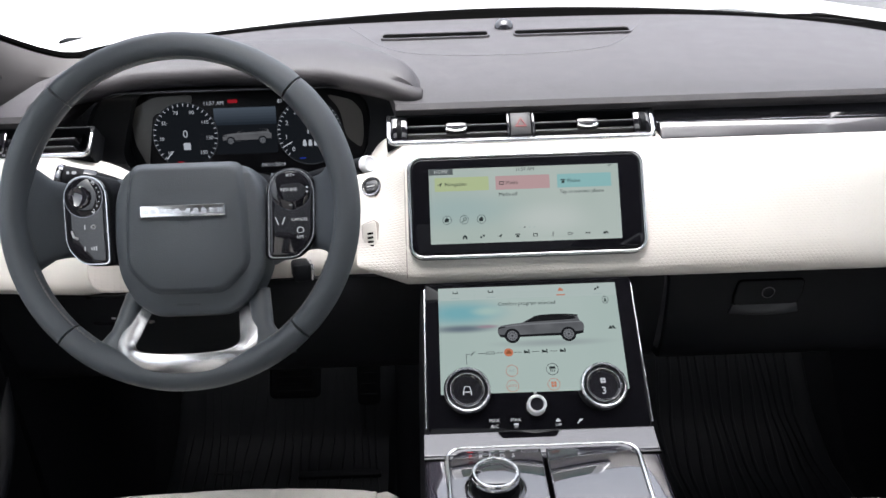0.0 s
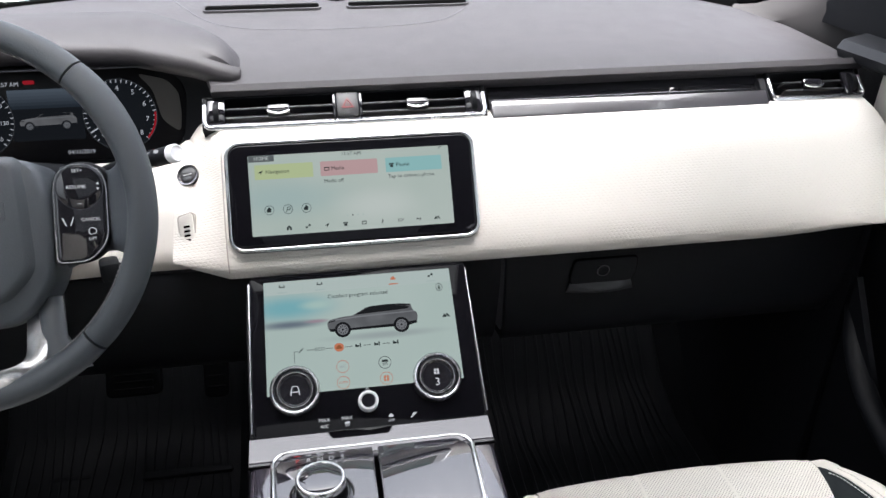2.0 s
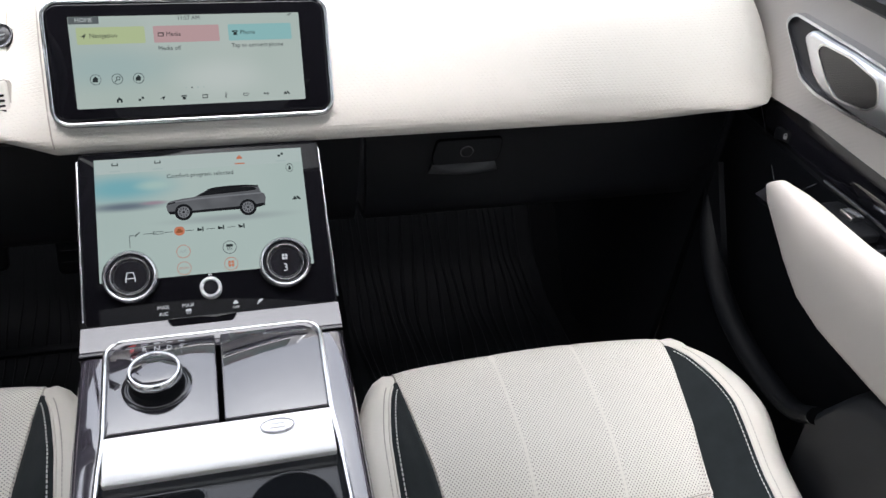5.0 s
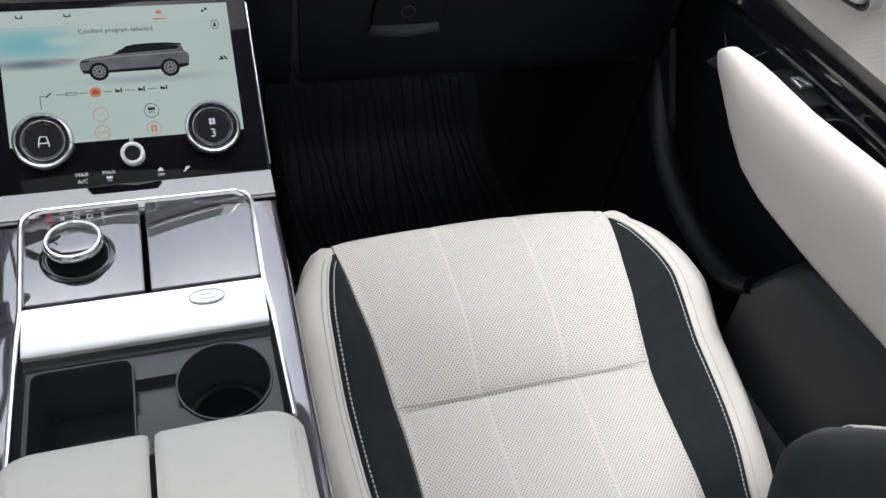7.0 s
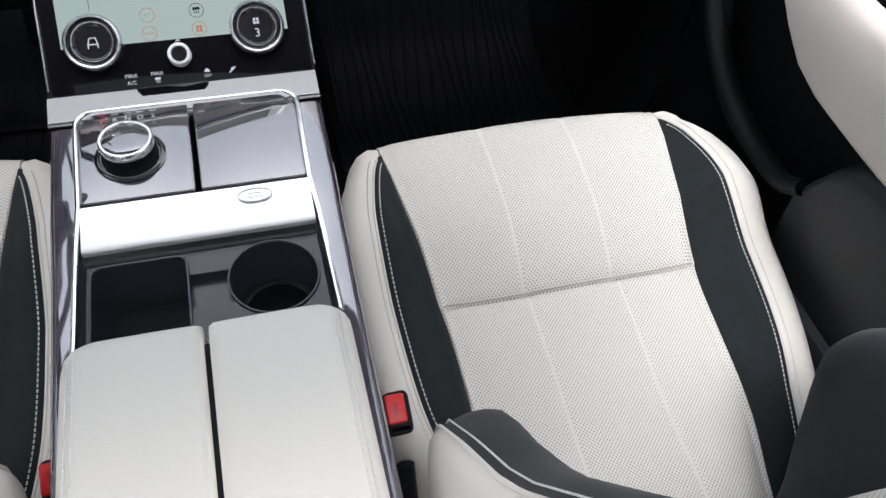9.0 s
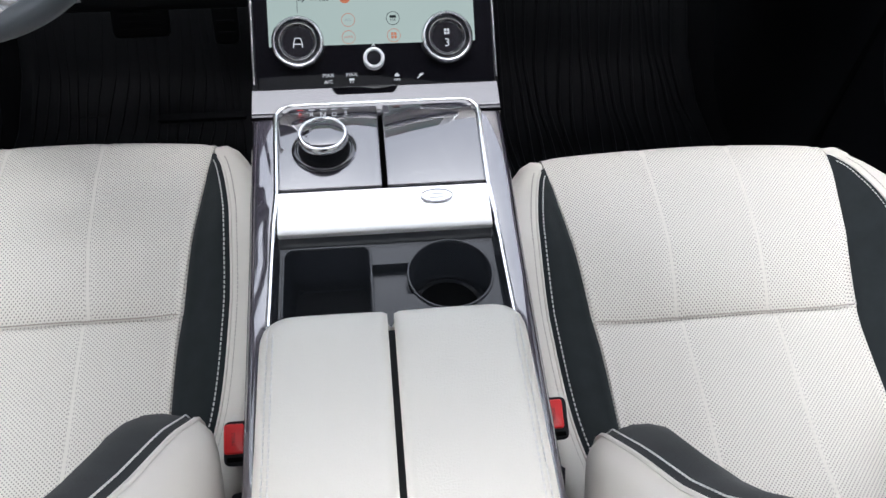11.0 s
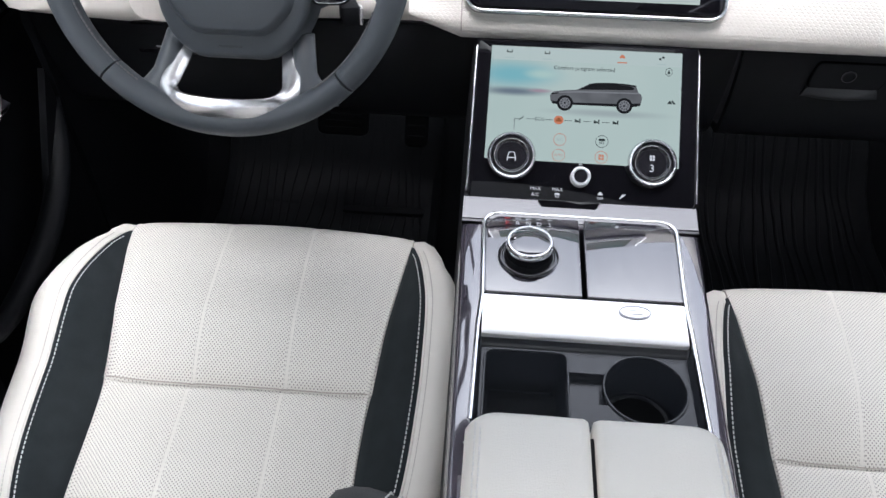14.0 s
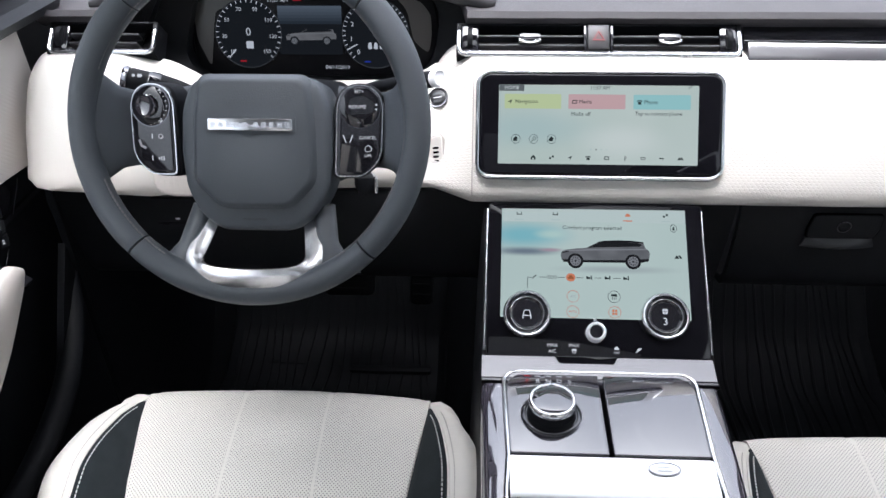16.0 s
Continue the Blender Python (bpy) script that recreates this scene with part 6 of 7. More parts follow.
def cup_tray():
    # black tray with a square well and a round cup well cut through its top plate
    z = 0.4325
    b = bmesh.new()
    sq = rrect(0.082, 0.100, 0.010, 6, -0.0575, -0.108)
    ci = [(0.0575 + 0.0400 * math.cos(a), -0.096 + 0.0400 * math.sin(a)) for a in np.linspace(0, 2 * math.pi, 49)[:-1]]
    xs, ys = np.linspace(-0.107, 0.107, 90), np.linspace(-0.170, -0.046, 52)
    inside = lambda x, y: (abs(x + 0.0575) < 0.0405 and abs(y + 0.108) < 0.0495) or (x - 0.0575) ** 2 + (y + 0.096) ** 2 < 0.0395 ** 2
    inner_hole = lambda x, y: abs(x) < 0.024 and -0.115 < y < -0.082
    def snap(x, y):
        dx, dy = x - 0.0575, y + 0.096
        r = math.hypot(dx, dy)
        if abs(r - 0.0398) < 0.0024:
            return 0.0575 + dx / r * 0.0398, -0.096 + dy / r * 0.0398
        return x, y
    verts, index, faces = [], {}, []
    def vid(i, j):
        if (i, j) not in index:
            x, y = snap(xs[i], ys[j])
            drop = 0.010 if inner_hole(x, y) else 0.0
            index[(i, j)] = len(verts)
            verts.append((x, y, z - drop + 0.010 * max(0, 1 - (-0.046 - y) / 0.008) + 0.008 * max(0, 1 - (0.107 - abs(x)) / 0.004)))
        return index[(i, j)]
    for i in range(len(xs) - 1):
        for j in range(len(ys) - 1):
            if not inside((xs[i] + xs[i + 1]) / 2, (ys[j] + ys[j + 1]) / 2):
                faces.append((vid(i, j), vid(i + 1, j), vid(i + 1, j + 1), vid(i, j + 1)))
    add_mesh(b, verts, faces)
    tray = part("cup_tray", b, cup_black, console, "black moulded tray with two wells", 50)
    w = lattice([[(x, y, z + 0.0012) for x, y in sq], [(x * 1.0, y, z - 0.004) for x, y in sq], [(x * 0.99 - 0.0006, -0.108 + (y + 0.108) * 0.97, z - 0.055) for x, y in sq], [(-0.0575 + (x + 0.0575) * 0.88, -0.108 + (y + 0.108) * 0.9, z - 0.062) for x, y in sq]], close_v=True)
    w.faces.new([v for v in w.verts][-len(sq):])
    part("square_well", w, cup_black, tray)
    part("well_lip", tube([(x, y, z + 0.0015) for x, y in sq], 0.0013, 6, closed=True), cup_black, tray, "raised lip")
    c = lathe([(0.0400, 0.0010), (0.0395, -0.004), (0.0375, -0.050), (0.0355, -0.056), (0.030, -0.058), (0, -0.058)], 48, Matrix.Translation((0.0575, -0.096, z)))
    part("cup_well", c, cup_black, tray, "round cup well")
    part("well_lip", tube([(x, y, z + 0.001) for x, y in ci], 0.0013, 6, closed=True), cup_black, tray, "raised lip")
    part("well_mat", lathe([(0.031, -0.0575), (0.031, -0.0555), (0.0, -0.0555)], 40, Matrix.Translation((0.0575, -0.096, z))), rubber, tray, "ribbed rubber mat")


cup_black = material("satin_black_plastic", (0.012, 0.014, 0.017), 0.22)
rough_noise(cup_black, 0.16, 0.28, 60)
grain(cup_black, "ShaderNodeTexVoronoi", 900, 0.15, 0.0003)
cup_tray()


def armrest():
    for x0, x1 in ((-0.1125, -0.0052), (0.0006, 0.1125)):
        lid_o = "left" if x0 < -0.05 else "right"
        rows = []
        ys = np.concatenate([[-0.1595, -0.1575, -0.1555, -0.1575, -0.1625, -0.170, -0.182], np.linspace(-0.20, -0.60, 22)])
        for i, y in enumerate(ys):
            topz = 0.4795 + 0.04 * (-0.17 - y) * 0.1
            if i == 0:
                zz, f = 0.436, 0
            elif i < 7:
                zz = (0.446, 0.456, 0.466, 0.4735, 0.4775, 0.4795)[i - 1]
                f = 0
            else:
                zz, f = topz, 0
            row = []
            outer = x0 if lid_o == "left" else x1
            for u in np.linspace(0, 1, 26):
                x = x0 + (x1 - x0) * u
                e_in = 0.006
                e_out = 0.020
                d_out = (x - x0) if lid_o == "left" else (x1 - x)
                d_in = (x1 - x) if lid_o == "left" else (x - x0)
                dz = 0
                if d_out < e_out:
                    dz += 0.016 * (1 - math.sqrt(max(0, 1 - ((e_out - d_out) / e_out) ** 2)))
                if d_in < e_in:
                    dz += 0.005 * (1 - math.sqrt(max(0, 1 - ((e_in - d_in) / e_in) ** 2)))
                corner = max(0, (0.030 - d_out) / 0.030) ** 2 * 0.012
                yy = y - (corner if y > -0.25 else 0)
                k = max(0, (zz - 0.436) / 0.044)
                row.append((x, yy, zz - dz * k + 0.0012 * math.sin(math.pi * u) * k))
            row = [(row[0][0], row[0][1], 0.432)] + row + [(row[-1][0], row[-1][1], 0.432)]
            rows.append(row)
        lid = part("armrest_lid", sheet(rows, 0.006), cream_soft, console, "padded cream leather armrest lid", 60)
        so = (x0 + 0.011) if lid_o == "left" else (x1 - 0.011)
        for dx in (-0.0022, 0.0022):
            line = [(so + dx, y, 0.4795 + 0.004 * (-0.17 - y) - 0.0019 + 0.0015) for y in np.linspace(-0.185, -0.6, 60)]
            line = [(so + dx, -0.1725, 0.4725), (so + dx, -0.177, 0.4765)] + line
            part("seam_stitching", stitches(line, 0.0050, 0.0038, 0.0008), thread, lid, "pale double stitching")
    part("armrest_core", box((0, -0.385, 0.425), (0.205, 0.43, 0.07), 0.006), plastic, console, "black core under the armrest lids")


cream_soft = leather("cream_armrest_leather", (0.67, 0.655, 0.60), 0.5, 0.03, 0.45)
armrest()

GM = Matrix.Translation((-0.0575, 0.0570, 0.4542))
gear = thing("gear_selector", "round gear selector dial with chrome rim on the console", "gear selector", (-0.0575, 0.0570, 0.4542))
part("dial_base", lathe([(0.0325, 0), (0.0325, 0.0015), (0.0310, 0.0026), (0.0290, 0.0026), (0.0278, 0.0012), (0.0268, 0.0012)], 56, GM), gloss, gear, "gloss black base ring")
part("base_line", lathe([(0.0332, 0), (0.0332, 0.0010), (0.0324, 0.0014)], 56, GM), dark_chrome, gear, "dark metal line round the base")
part("dial_body", lathe([(0.0268, 0.0), (0.0264, 0.003), (0.0250, 0.0048), (0.0244, 0.006), (0.0244, 0.0155), (0.0246, 0.0165)], 56, GM), plastic, gear, "knurled black barrel")
b = bmesh.new()
for k in range(72):
    a = 2 * math.pi * k / 72
    box((0.0246, 0, 0.0110), (0.0010, 0.0011, 0.0085), 0, 1, GM @ Matrix.Rotation(a, 4, "Z"), b)
part("knurling", b, plastic, gear, "fine ribs round the barrel")
part("dial_rim", lathe([(0.0242, 0.0160), (0.0254, 0.0166), (0.0257, 0.0196), (0.0252, 0.0220), (0.0238, 0.0236), (0.0222, 0.0236), (0.0215, 0.0226)], 56, GM), bright_chrome, gear, "bright chrome rim")
part("dial_cap", lathe([(0.0218, 0.0226), (0.0208, 0.0232), (0.010, 0.0238), (0, 0.0239)], 48, GM), gloss_plate, gear, "gloss black cap")
GP = Matrix.Translation((0, 0, 0.4562)) @ Matrix.Rotation(math.atan(0.035), 4, "X")
for x, t, mt in ((-0.082, "P", print_red), (-0.070, "R", print_white), (-0.058, "N", print_white), (-0.046, "D", print_white), (-0.034, "S", print_white)):
    words(t, 0.0085, x, 0.1040, GP, mt, gear, 0.0)
    part("letter_bar", slab(rrect(0.0065, 0.0009, 0.0003, 2, x, 0.1115), 0, 0.0004, GP), mt if t == "P" else print_dim, gear)

# ---- front seats ----
def cushion_height(x, y):
    """Top of a seat cushion; x from its middle line, y along the car from the front edge's world place."""
    a = abs(x)
    z = lerp(y, (-0.36, -0.20, -0.031, -0.018, 0.06, 0.15, 0.19), (0.262, 0.268, 0.293, 0.297, 0.328, 0.343, 0.343))
    ai = glide(y, (-0.36, -0.31, -0.20, -0.03, 0.19), (0.118, 0.125, 0.150, 0.157, 0.187))
    bo = glide(y, (-0.36, -0.29, -0.20, -0.14, -0.05, 0.04, 0.09, 0.155, 0.19), (0.152, 0.172, 0.199, 0.212, 0.218, 0.219, 0.216, 0.203, 0.189))
    rise = glide(y, (-0.36, -0.2, -0.1, 0.0, 0.05, 0.10, 0.15, 0.19), (0.004, 0.016, 0.024, 0.029, 0.029, 0.024, 0.011, 0.0))
    if a > ai:
        k = min(1, (a - ai) / max(bo - ai, 0.004))
        z += rise * (k * k * (3 - 2 * k))
    # soft crown of each insert panel, sunk at its seams
    if a <= ai:
        z += 0.006 * (1 - (a / ai) ** 4) - 0.006
        for g in (0.056, -0.056):
            z -= 0.0016 * math.exp(-((x - g) / 0.004) ** 2)
        d = y + 0.024
        z -= (0.015 * math.exp(-(d / 0.034) ** 1.3) + 0.012 * math.exp(-d / 0.006) if d > 0 else 0.013 * math.exp(d / 0.0035)) * (1 - 0.9 * (a / ai) ** 6)
        z -= 0.0035 * math.exp(-((a - ai) / 0.006) ** 2)
        z += 0.0016 * math.sin(31 * y + 9 * x) * math.sin(17 * x + 3)
    else:
        z -= 0.003 * math.exp(-((a - ai) / 0.005) ** 2)
        z -= 0.003 * math.exp(-((a - bo) / 0.004) ** 2)
    return z


def seat_half(y):
    return (glide(y, (-0.36, -0.31, -0.20, -0.03, 0.19), (0.118, 0.125, 0.150, 0.157, 0.187)),
            glide(y, (-0.36, -0.29, -0.20, -0.14, -0.05, 0.04, 0.09, 0.155, 0.19), (0.152, 0.172, 0.199, 0.212, 0.218, 0.219, 0.216, 0.203, 0.189)),
            glide(y, (-0.36, -0.30, -0.20, -0.10, 0.0, 0.06, 0.10, 0.15, 0.19), (0.186, 0.208, 0.245, 0.262, 0.267, 0.268, 0.266, 0.256, 0.234)))


def front_line(x):
    return 0.192 - 0.045 * max(0, (abs(x) - 0.175) / 0.085) ** 2 - 0.006 * (x / 0.19) ** 2


def seat_rows(x_at, y0, y1, nu, nv, roll):
    """Rows of places over part of the cushion; x_at(u, y) gives the place across, and the front rolls over."""
    rows = []
    for v in np.linspace(0, 1, nv):
        v = v * v if roll else 1 - (1 - v) ** 2  # closer rows at the cross seam
        yb = y0 + (y1 - y0) * v
        row = []
        for u in np.linspace(0, 1, nu):
            x = x_at(u, yb)
            f = front_line(x)
            y = yb if yb < 0 else yb * f / 0.192
            row.append((x, y, cushion_height(x, yb)))
        rows.append(row)
    if roll:
        last = rows[-1]
        for a in (20, 40, 60, 80, 95):
            rows.append([(x, y + 0.024 * math.sin(radians(a)), z - 0.024 * (1 - math.cos(radians(a)))) for x, y, z in last])
        rows.append([(x, y + 0.018, z - 0.07) for x, y, z in last])
        rows.append([(x, y - 0.01, z - 0.17) for x, y, z in last])
    return rows


cream_thread = material("cream_thread", (0.40, 0.385, 0.355), 0.8)


def front_seat():
    seat = thing("front_seat", "cream perforated leather front seat with dark suede side strips", "seat", (-0.388, -0.1, 0.0), "front seats")
    X0 = -0.388
    place = lambda rows: [[(X0 + x, y, z) for x, y, z in r] for r in rows]
    ins = lambda u, y: (2 * u - 1) * (seat_half(y)[0] + 0.0004)
    for nm, y0, y1, rl, lb in (("front_insert", -0.0238, 0.192, True, "perforated cream front panel"), ("rear_insert", -0.37, -0.0242, False, "perforated cream rear panel")):
        part(nm, sheet(place([r[::-1] for r in seat_rows(ins, y0, y1, 56, 34, rl)]), 0.02), cream_perf, seat, lb, 60)
    for s in (-1, 1):
        strip = lambda u, y: s * (seat_half(y)[0] + (seat_half(y)[1] - seat_half(y)[0] - 0.0008) * u)
        rows = seat_rows(strip, -0.37, 0.186, 10, 46, False)
        part("suede_strip", sheet(place(rows if s < 0 else [r[::-1] for r in rows]), 0.015), suede, seat, "dark suede side strip", 60)
        # bolster: rolls over the outside and down
        rows = []
        ys = list(np.linspace(-0.37, 0.190, 42))
        for yb in ys:
            ai, bo, co = seat_half(yb)
            zb = cushion_height(s * (bo + 0.0005), yb)
            f = lambda x: (yb if yb < 0 else yb * front_line(x) / 0.192)
            w = co - bo
            prof = [(bo, zb), (bo + w * 0.25, zb + 0.006), (bo + w * 0.55, zb + 0.005), (bo + w * 0.82, zb - 0.008), (co, zb - 0.032), (co + 0.002, zb - 0.06), (co - 0.004, zb - 0.11), (co - 0.014, 0.16), (co - 0.02, 0.12)]
            pr = curve([(x, 0, z) for x, _, z in [(a, 0, c) for a, c in prof]], 18)
            rows.append([(s * x, f(x), z) for x, _, z in pr])
        last = rows[-1]
        for a in (25, 50, 75, 95):
            rows.append([(x * (1 - 0.012 * (a / 95) ** 2), y + 0.023 * math.sin(radians(a)), z - 0.026 * (1 - math.cos(radians(a)))) for x, y, z in last])
        rows.append([(x * 0.98, y + 0.018, min(z, 0.25)) for x, y, z in last])
        rows.append([(x * 0.97, y - 0.005, 0.14) for x, y, z in last])
        bol = part("side_bolster", sheet(place(rows if s < 0 else [r[::-1] for r in rows]), 0.015), cream, seat, "cream leather side bolster", 60)
        line, line2 = [], []
        for y in np.linspace(-0.36, 0.172, 120):
            bo = seat_half(y)[1]
            yy = y if y < 0 else y * front_line(bo) / 0.192
            line.append((X0 + s * (bo - 0.0075), yy, cushion_height(bo - 0.0075, y) + 0.0008))
            line2.append((X0 + s * (bo + 0.007), yy, cushion_height(bo + 0.0005, y) + 0.0034))
        part("stitching", stitches(line, 0.0054, 0.0036, 0.0008), thread, seat, "white thread on the suede")
        part("stitching", stitches(line2, 0.0050, 0.0038, 0.0007), cream_thread, bol, "cream thread on the bolster")
        out = [(X0 + s * (seat_half(y)[2] + 0.0005), (y if y < 0 else y * front_line(seat_half(y)[2]) / 0.192), cushion_height(s * (seat_half(y)[1] + 0.0005), y) - 0.030) for y in np.linspace(-0.36, 0.165, 90)]
        for dz in (0.0, -0.006):
            part("outer_stitching", stitches([(x, y, z + dz) for x, y, z in out], 0.005, 0.0038, 0.0009), cream_thread, bol, "double seam along the outer flank")
        part("piping", tube([(X0 + s * seat_half(y)[1], (y if y < 0 else y * front_line(seat_half(y)[1]) / 0.192), cushion_height(seat_half(y)[1], y) + 0.0012) for y in np.linspace(-0.36, 0.176, 60)], 0.0016, 6), cream, seat, "raised seam beside the suede")
    # darker cord painted as the shadow gap between the two cushion panels
    part("cross_seam_shadow", tube([(X0 + x, -0.0240, cushion_height(x, -0.0240) + 0.0085) for x in np.linspace(-0.156, 0.156, 50)], 0.0009, 6), seam_shade, seat, "taupe cord drawn as the shadow gap across the cushion")
    for g in (-0.056, 0.056):
        for d in (-0.0025, 0.0025):
            line = [(X0 + g + d, y if y < 0 else y * front_line(g) / 0.192, cushion_height(g + d, y) + 0.0006) for y in np.linspace(-0.34, 0.19, 120) if abs(y + 0.024) > 0.008]
            part("seam_stitching", stitches(line, 0.0055, 0.0030, 0.0004), cream_thread, seat, "faint stitch line along the panel")
    part("seat_base", box((X0, -0.09, 0.14), (0.43, 0.44, 0.15), 0.02, 3), plastic, seat, "black seat base")
    for s in (-1, 1):
        part("base_shield", slab(soften([(-0.40, 0.06), (0.10, 0.06), (0.13, 0.15), (0.05, 0.20), (-0.40, 0.215)], 0.03), -0.010, 0.010, Matrix.Translation((X0 + s * 0.268, 0, 0)) @ Matrix(((0, 0, 1, 0), (1, 0, 0, 0), (0, 1, 0, 0), (0, 0, 0, 1))), 0.004), plastic_grey, seat, "dark side shield of the seat base")
    for s in (-1, 1):
        part("rail", box((X0 + s * 0.19, -0.08, 0.035), (0.04, 0.52, 0.07), 0.006), plastic, seat, "black seat rail")
    return seat


def backrest(seat, X0, lean_y, ridge, oy=0.0, oz=0.0):
    # the backrest leans back; its side bolsters stand well forward of the middle
    def back_y(z):
        return lerp(z, (0.24, 0.40, 0.50, 0.62, 0.70, 0.80, 0.98), lean_y)
    def ridge_y(z):
        return lerp(z, (0.26, 0.32, 0.37, 0.41, 0.444, 0.50, 0.522, 0.573, 0.614, 0.70, 0.80, 0.92, 0.98), (-0.295, -0.255, -0.230, -0.216, -0.226, -0.267, *ridge))
    def shifted(bm):
        bm.transform(Matrix.Translation((0, oy, oz)))
        return bm
    zs = np.concatenate([[0.262, 0.275], np.linspace(0.29, 0.95, 36), [0.97, 0.98]])
    def halves(z):
        ins = lerp(z, (0.26, 0.40, 0.52, 0.8, 0.98), (0.092, 0.108, 0.140, 0.150, 0.13))
        sue = lerp(z, (0.26, 0.36, 0.45, 0.7, 0.98), (0.200, 0.222, 0.226, 0.220, 0.18))
        out = lerp(z, (0.26, 0.32, 0.42, 0.7, 0.9, 0.98), (0.220, 0.235, 0.241, 0.241, 0.222, 0.184))
        return ins, sue, out
    rows = [[(X0 + x * halves(z)[0], back_y(z) + 0.008 * (1 - x * x) + 0.006 * math.sin(z * 14), z) for x in np.linspace(-1, 1, 24)] for z in zs]
    part("back_insert", shifted(sheet([r[::-1] for r in rows], -0.03)), cream_perf_back, seat, "perforated cream backrest panel", 60)
    for s in (-1, 1):
        rs, rb = [], []
        for z in zs:
            i, u, o = halves(z)
            yb, yr = back_y(z), ridge_y(z)
            d = yr - yb
            pr = curve([(i, yb, 0), (i + (u - i) * 0.20, yb + d * 0.45, 0), (i + (u - i) * 0.42, yr - 0.012, 0), (i + (u - i) * 0.70, yr, 0), (u, yr - 0.008, 0)], 16)
            rs.append([(X0 + s * x, y, z) for x, y, _ in pr])
            pr = curve([(u, yr - 0.008, 0), (u + (o - u) * 0.55, yr - 0.016, 0), (o, yr - 0.045, 0), (o + 0.001, yr - 0.09, 0), (o - 0.008, yr - 0.15, 0), (o - 0.035, yr - 0.19, 0)], 18)
            rb.append([(X0 + s * x, y, z) for x, y, _ in pr])
        rd = [[(x, y - 0.03 * (1 - k), z - 0.03 * (1 - k)) for x, y, z in rs[0]] for k in (0.0, 0.5)]
        part("back_suede", shifted(sheet((rd + rs) if s > 0 else [r[::-1] for r in rd + rs], 0.012)), suede, seat, "dark suede strip of the backrest", 60)
        rd = [[(x, y - 0.03 * (1 - k), z - 0.03 * (1 - k)) for x, y, z in rb[0]] for k in (0.0, 0.5)]
        part("back_bolster", shifted(sheet((rd + rb) if s > 0 else [r[::-1] for r in rd + rb], 0.012)), cream, seat, "cream leather backrest bolster", 60)
        ln = [(X0 + s * (halves(z)[1] - 0.009), ridge_y(z) - 0.0035, z) for z in np.linspace(0.34, 0.95, 110)]
        part("back_stitching", shifted(stitches(ln, 0.0055, 0.0042, 0.0010)), thread, seat, "white thread on the backrest suede")
        part("piping", shifted(tube([(X0 + s * halves(z)[1], ridge_y(z) - 0.007, z) for z in np.linspace(0.28, 0.95, 60)], 0.0020, 6)), cream, seat, "raised seam of the backrest")
    rows = [[(X0 + x * (halves(z)[2] - 0.03), back_y(z) - 0.13 + 0.03 * x * x, z) for x in np.linspace(-1, 1, 10)] for z in zs]
    part("back_shell", shifted(sheet(rows, 0.01)), plastic, seat, "black backrest shell")


driver_seat = front_seat()
passenger_seat = copy_thing(driver_seat, Matrix.Translation((-0.388 + 0.783, -0.1 - 0.030, -0.026)))
# the driver's backrest is let further back
backrest(driver_seat, -0.388, (-0.325, -0.37, -0.41, -0.465, -0.505, -0.56, -0.65), (-0.286, -0.332, -0.366, -0.435, -0.51, -0.59, -0.64))
backrest(passenger_seat, 0.395, (-0.330, -0.370, -0.394, -0.420, -0.450, -0.495, -0.585), (-0.284, -0.326, -0.353, -0.398, -0.452, -0.525, -0.565), -0.030, -0.026)
shield_grey = material("grey_seat_shield", (0.085, 0.09, 0.10), 0.5)
vary(shield_grey, (0.085, 0.09, 0.10), 18, 0.12)
side = Matrix(((0, 0, 1, 0.676), (1, 0, 0, 0), (0, 1, 0, 0), (0, 0, 0, 1)))
part("outer_shield", slab(soften([(-0.42, 0.10), (0.02, 0.10), (0.06, 0.17), (-0.04, 0.235), (-0.42, 0.25)], 0.03), -0.012, 0.006, side, 0.005), shield_grey, passenger_seat, "grey outer shield of the seat base")
part("adjust_switch", slab(soften([(-0.245, 0.212), (-0.175, 0.206), (-0.175, 0.220), (-0.245, 0.226)], 0.005), 0.004, 0.022, side, 0.004), plastic, passenger_seat, "black seat adjuster bar")


def buckle(x, label):
    k = thing("seat_belt_buckle", label, "seat belt buckle", (x, -0.25, 0.2), "seat belt buckles")
    m = Matrix.Translation((x, -0.212, 0.350)) @ Matrix.Rotation(radians(24), 4, "X")
    part("buckle_body", slab(rrect(0.024, 0.040, 0.006), -0.07, 0.0, m, 0.003), plastic, k, "black buckle body")
    part("release_button", slab(rrect(0.0185, 0.027, 0.003, 4, -0.002, 0.004), -0.022, 0.003, m, 0.002), red_plastic, k, "red release button")
    part("tongue_slot", slab(rrect(0.017, 0.004, 0.001, 3, 0, -0.0145), -0.001, 0.0006, m), ink_dark, k)
    words("PRESS", 0.0046, -0.002, 0.004, m @ Matrix.Translation((-0.002, 0.004, 0)) @ Matrix.Rotation(radians(90), 4, "Z") @ Matrix.Translation((0.002, -0.004, 0)), red_dark, k, 0.0034)
    part("stem", tube([(x, -0.245, 0.31), (x, -0.30, 0.22), (x, -0.34, 0.12)], 0.009, 8, flat=0.6), plastic, k, "black webbing stem")


buckle(0.148, "black seat belt buckle with red button beside the console")
buckle(-0.148, "black seat belt buckle with red button beside the driver's seat")

# ---- doors ----
dark_cup = material("grey_handle_recess", (0.022, 0.022, 0.025), 0.45)


def arm_top(y):
    return lerp(y, (-0.75, -0.3, -0.117, 0.006, 0.10, 0.135, 0.172), (0.605, 0.600, 0.591, 0.577, 0.571, 0.568, 0.564))


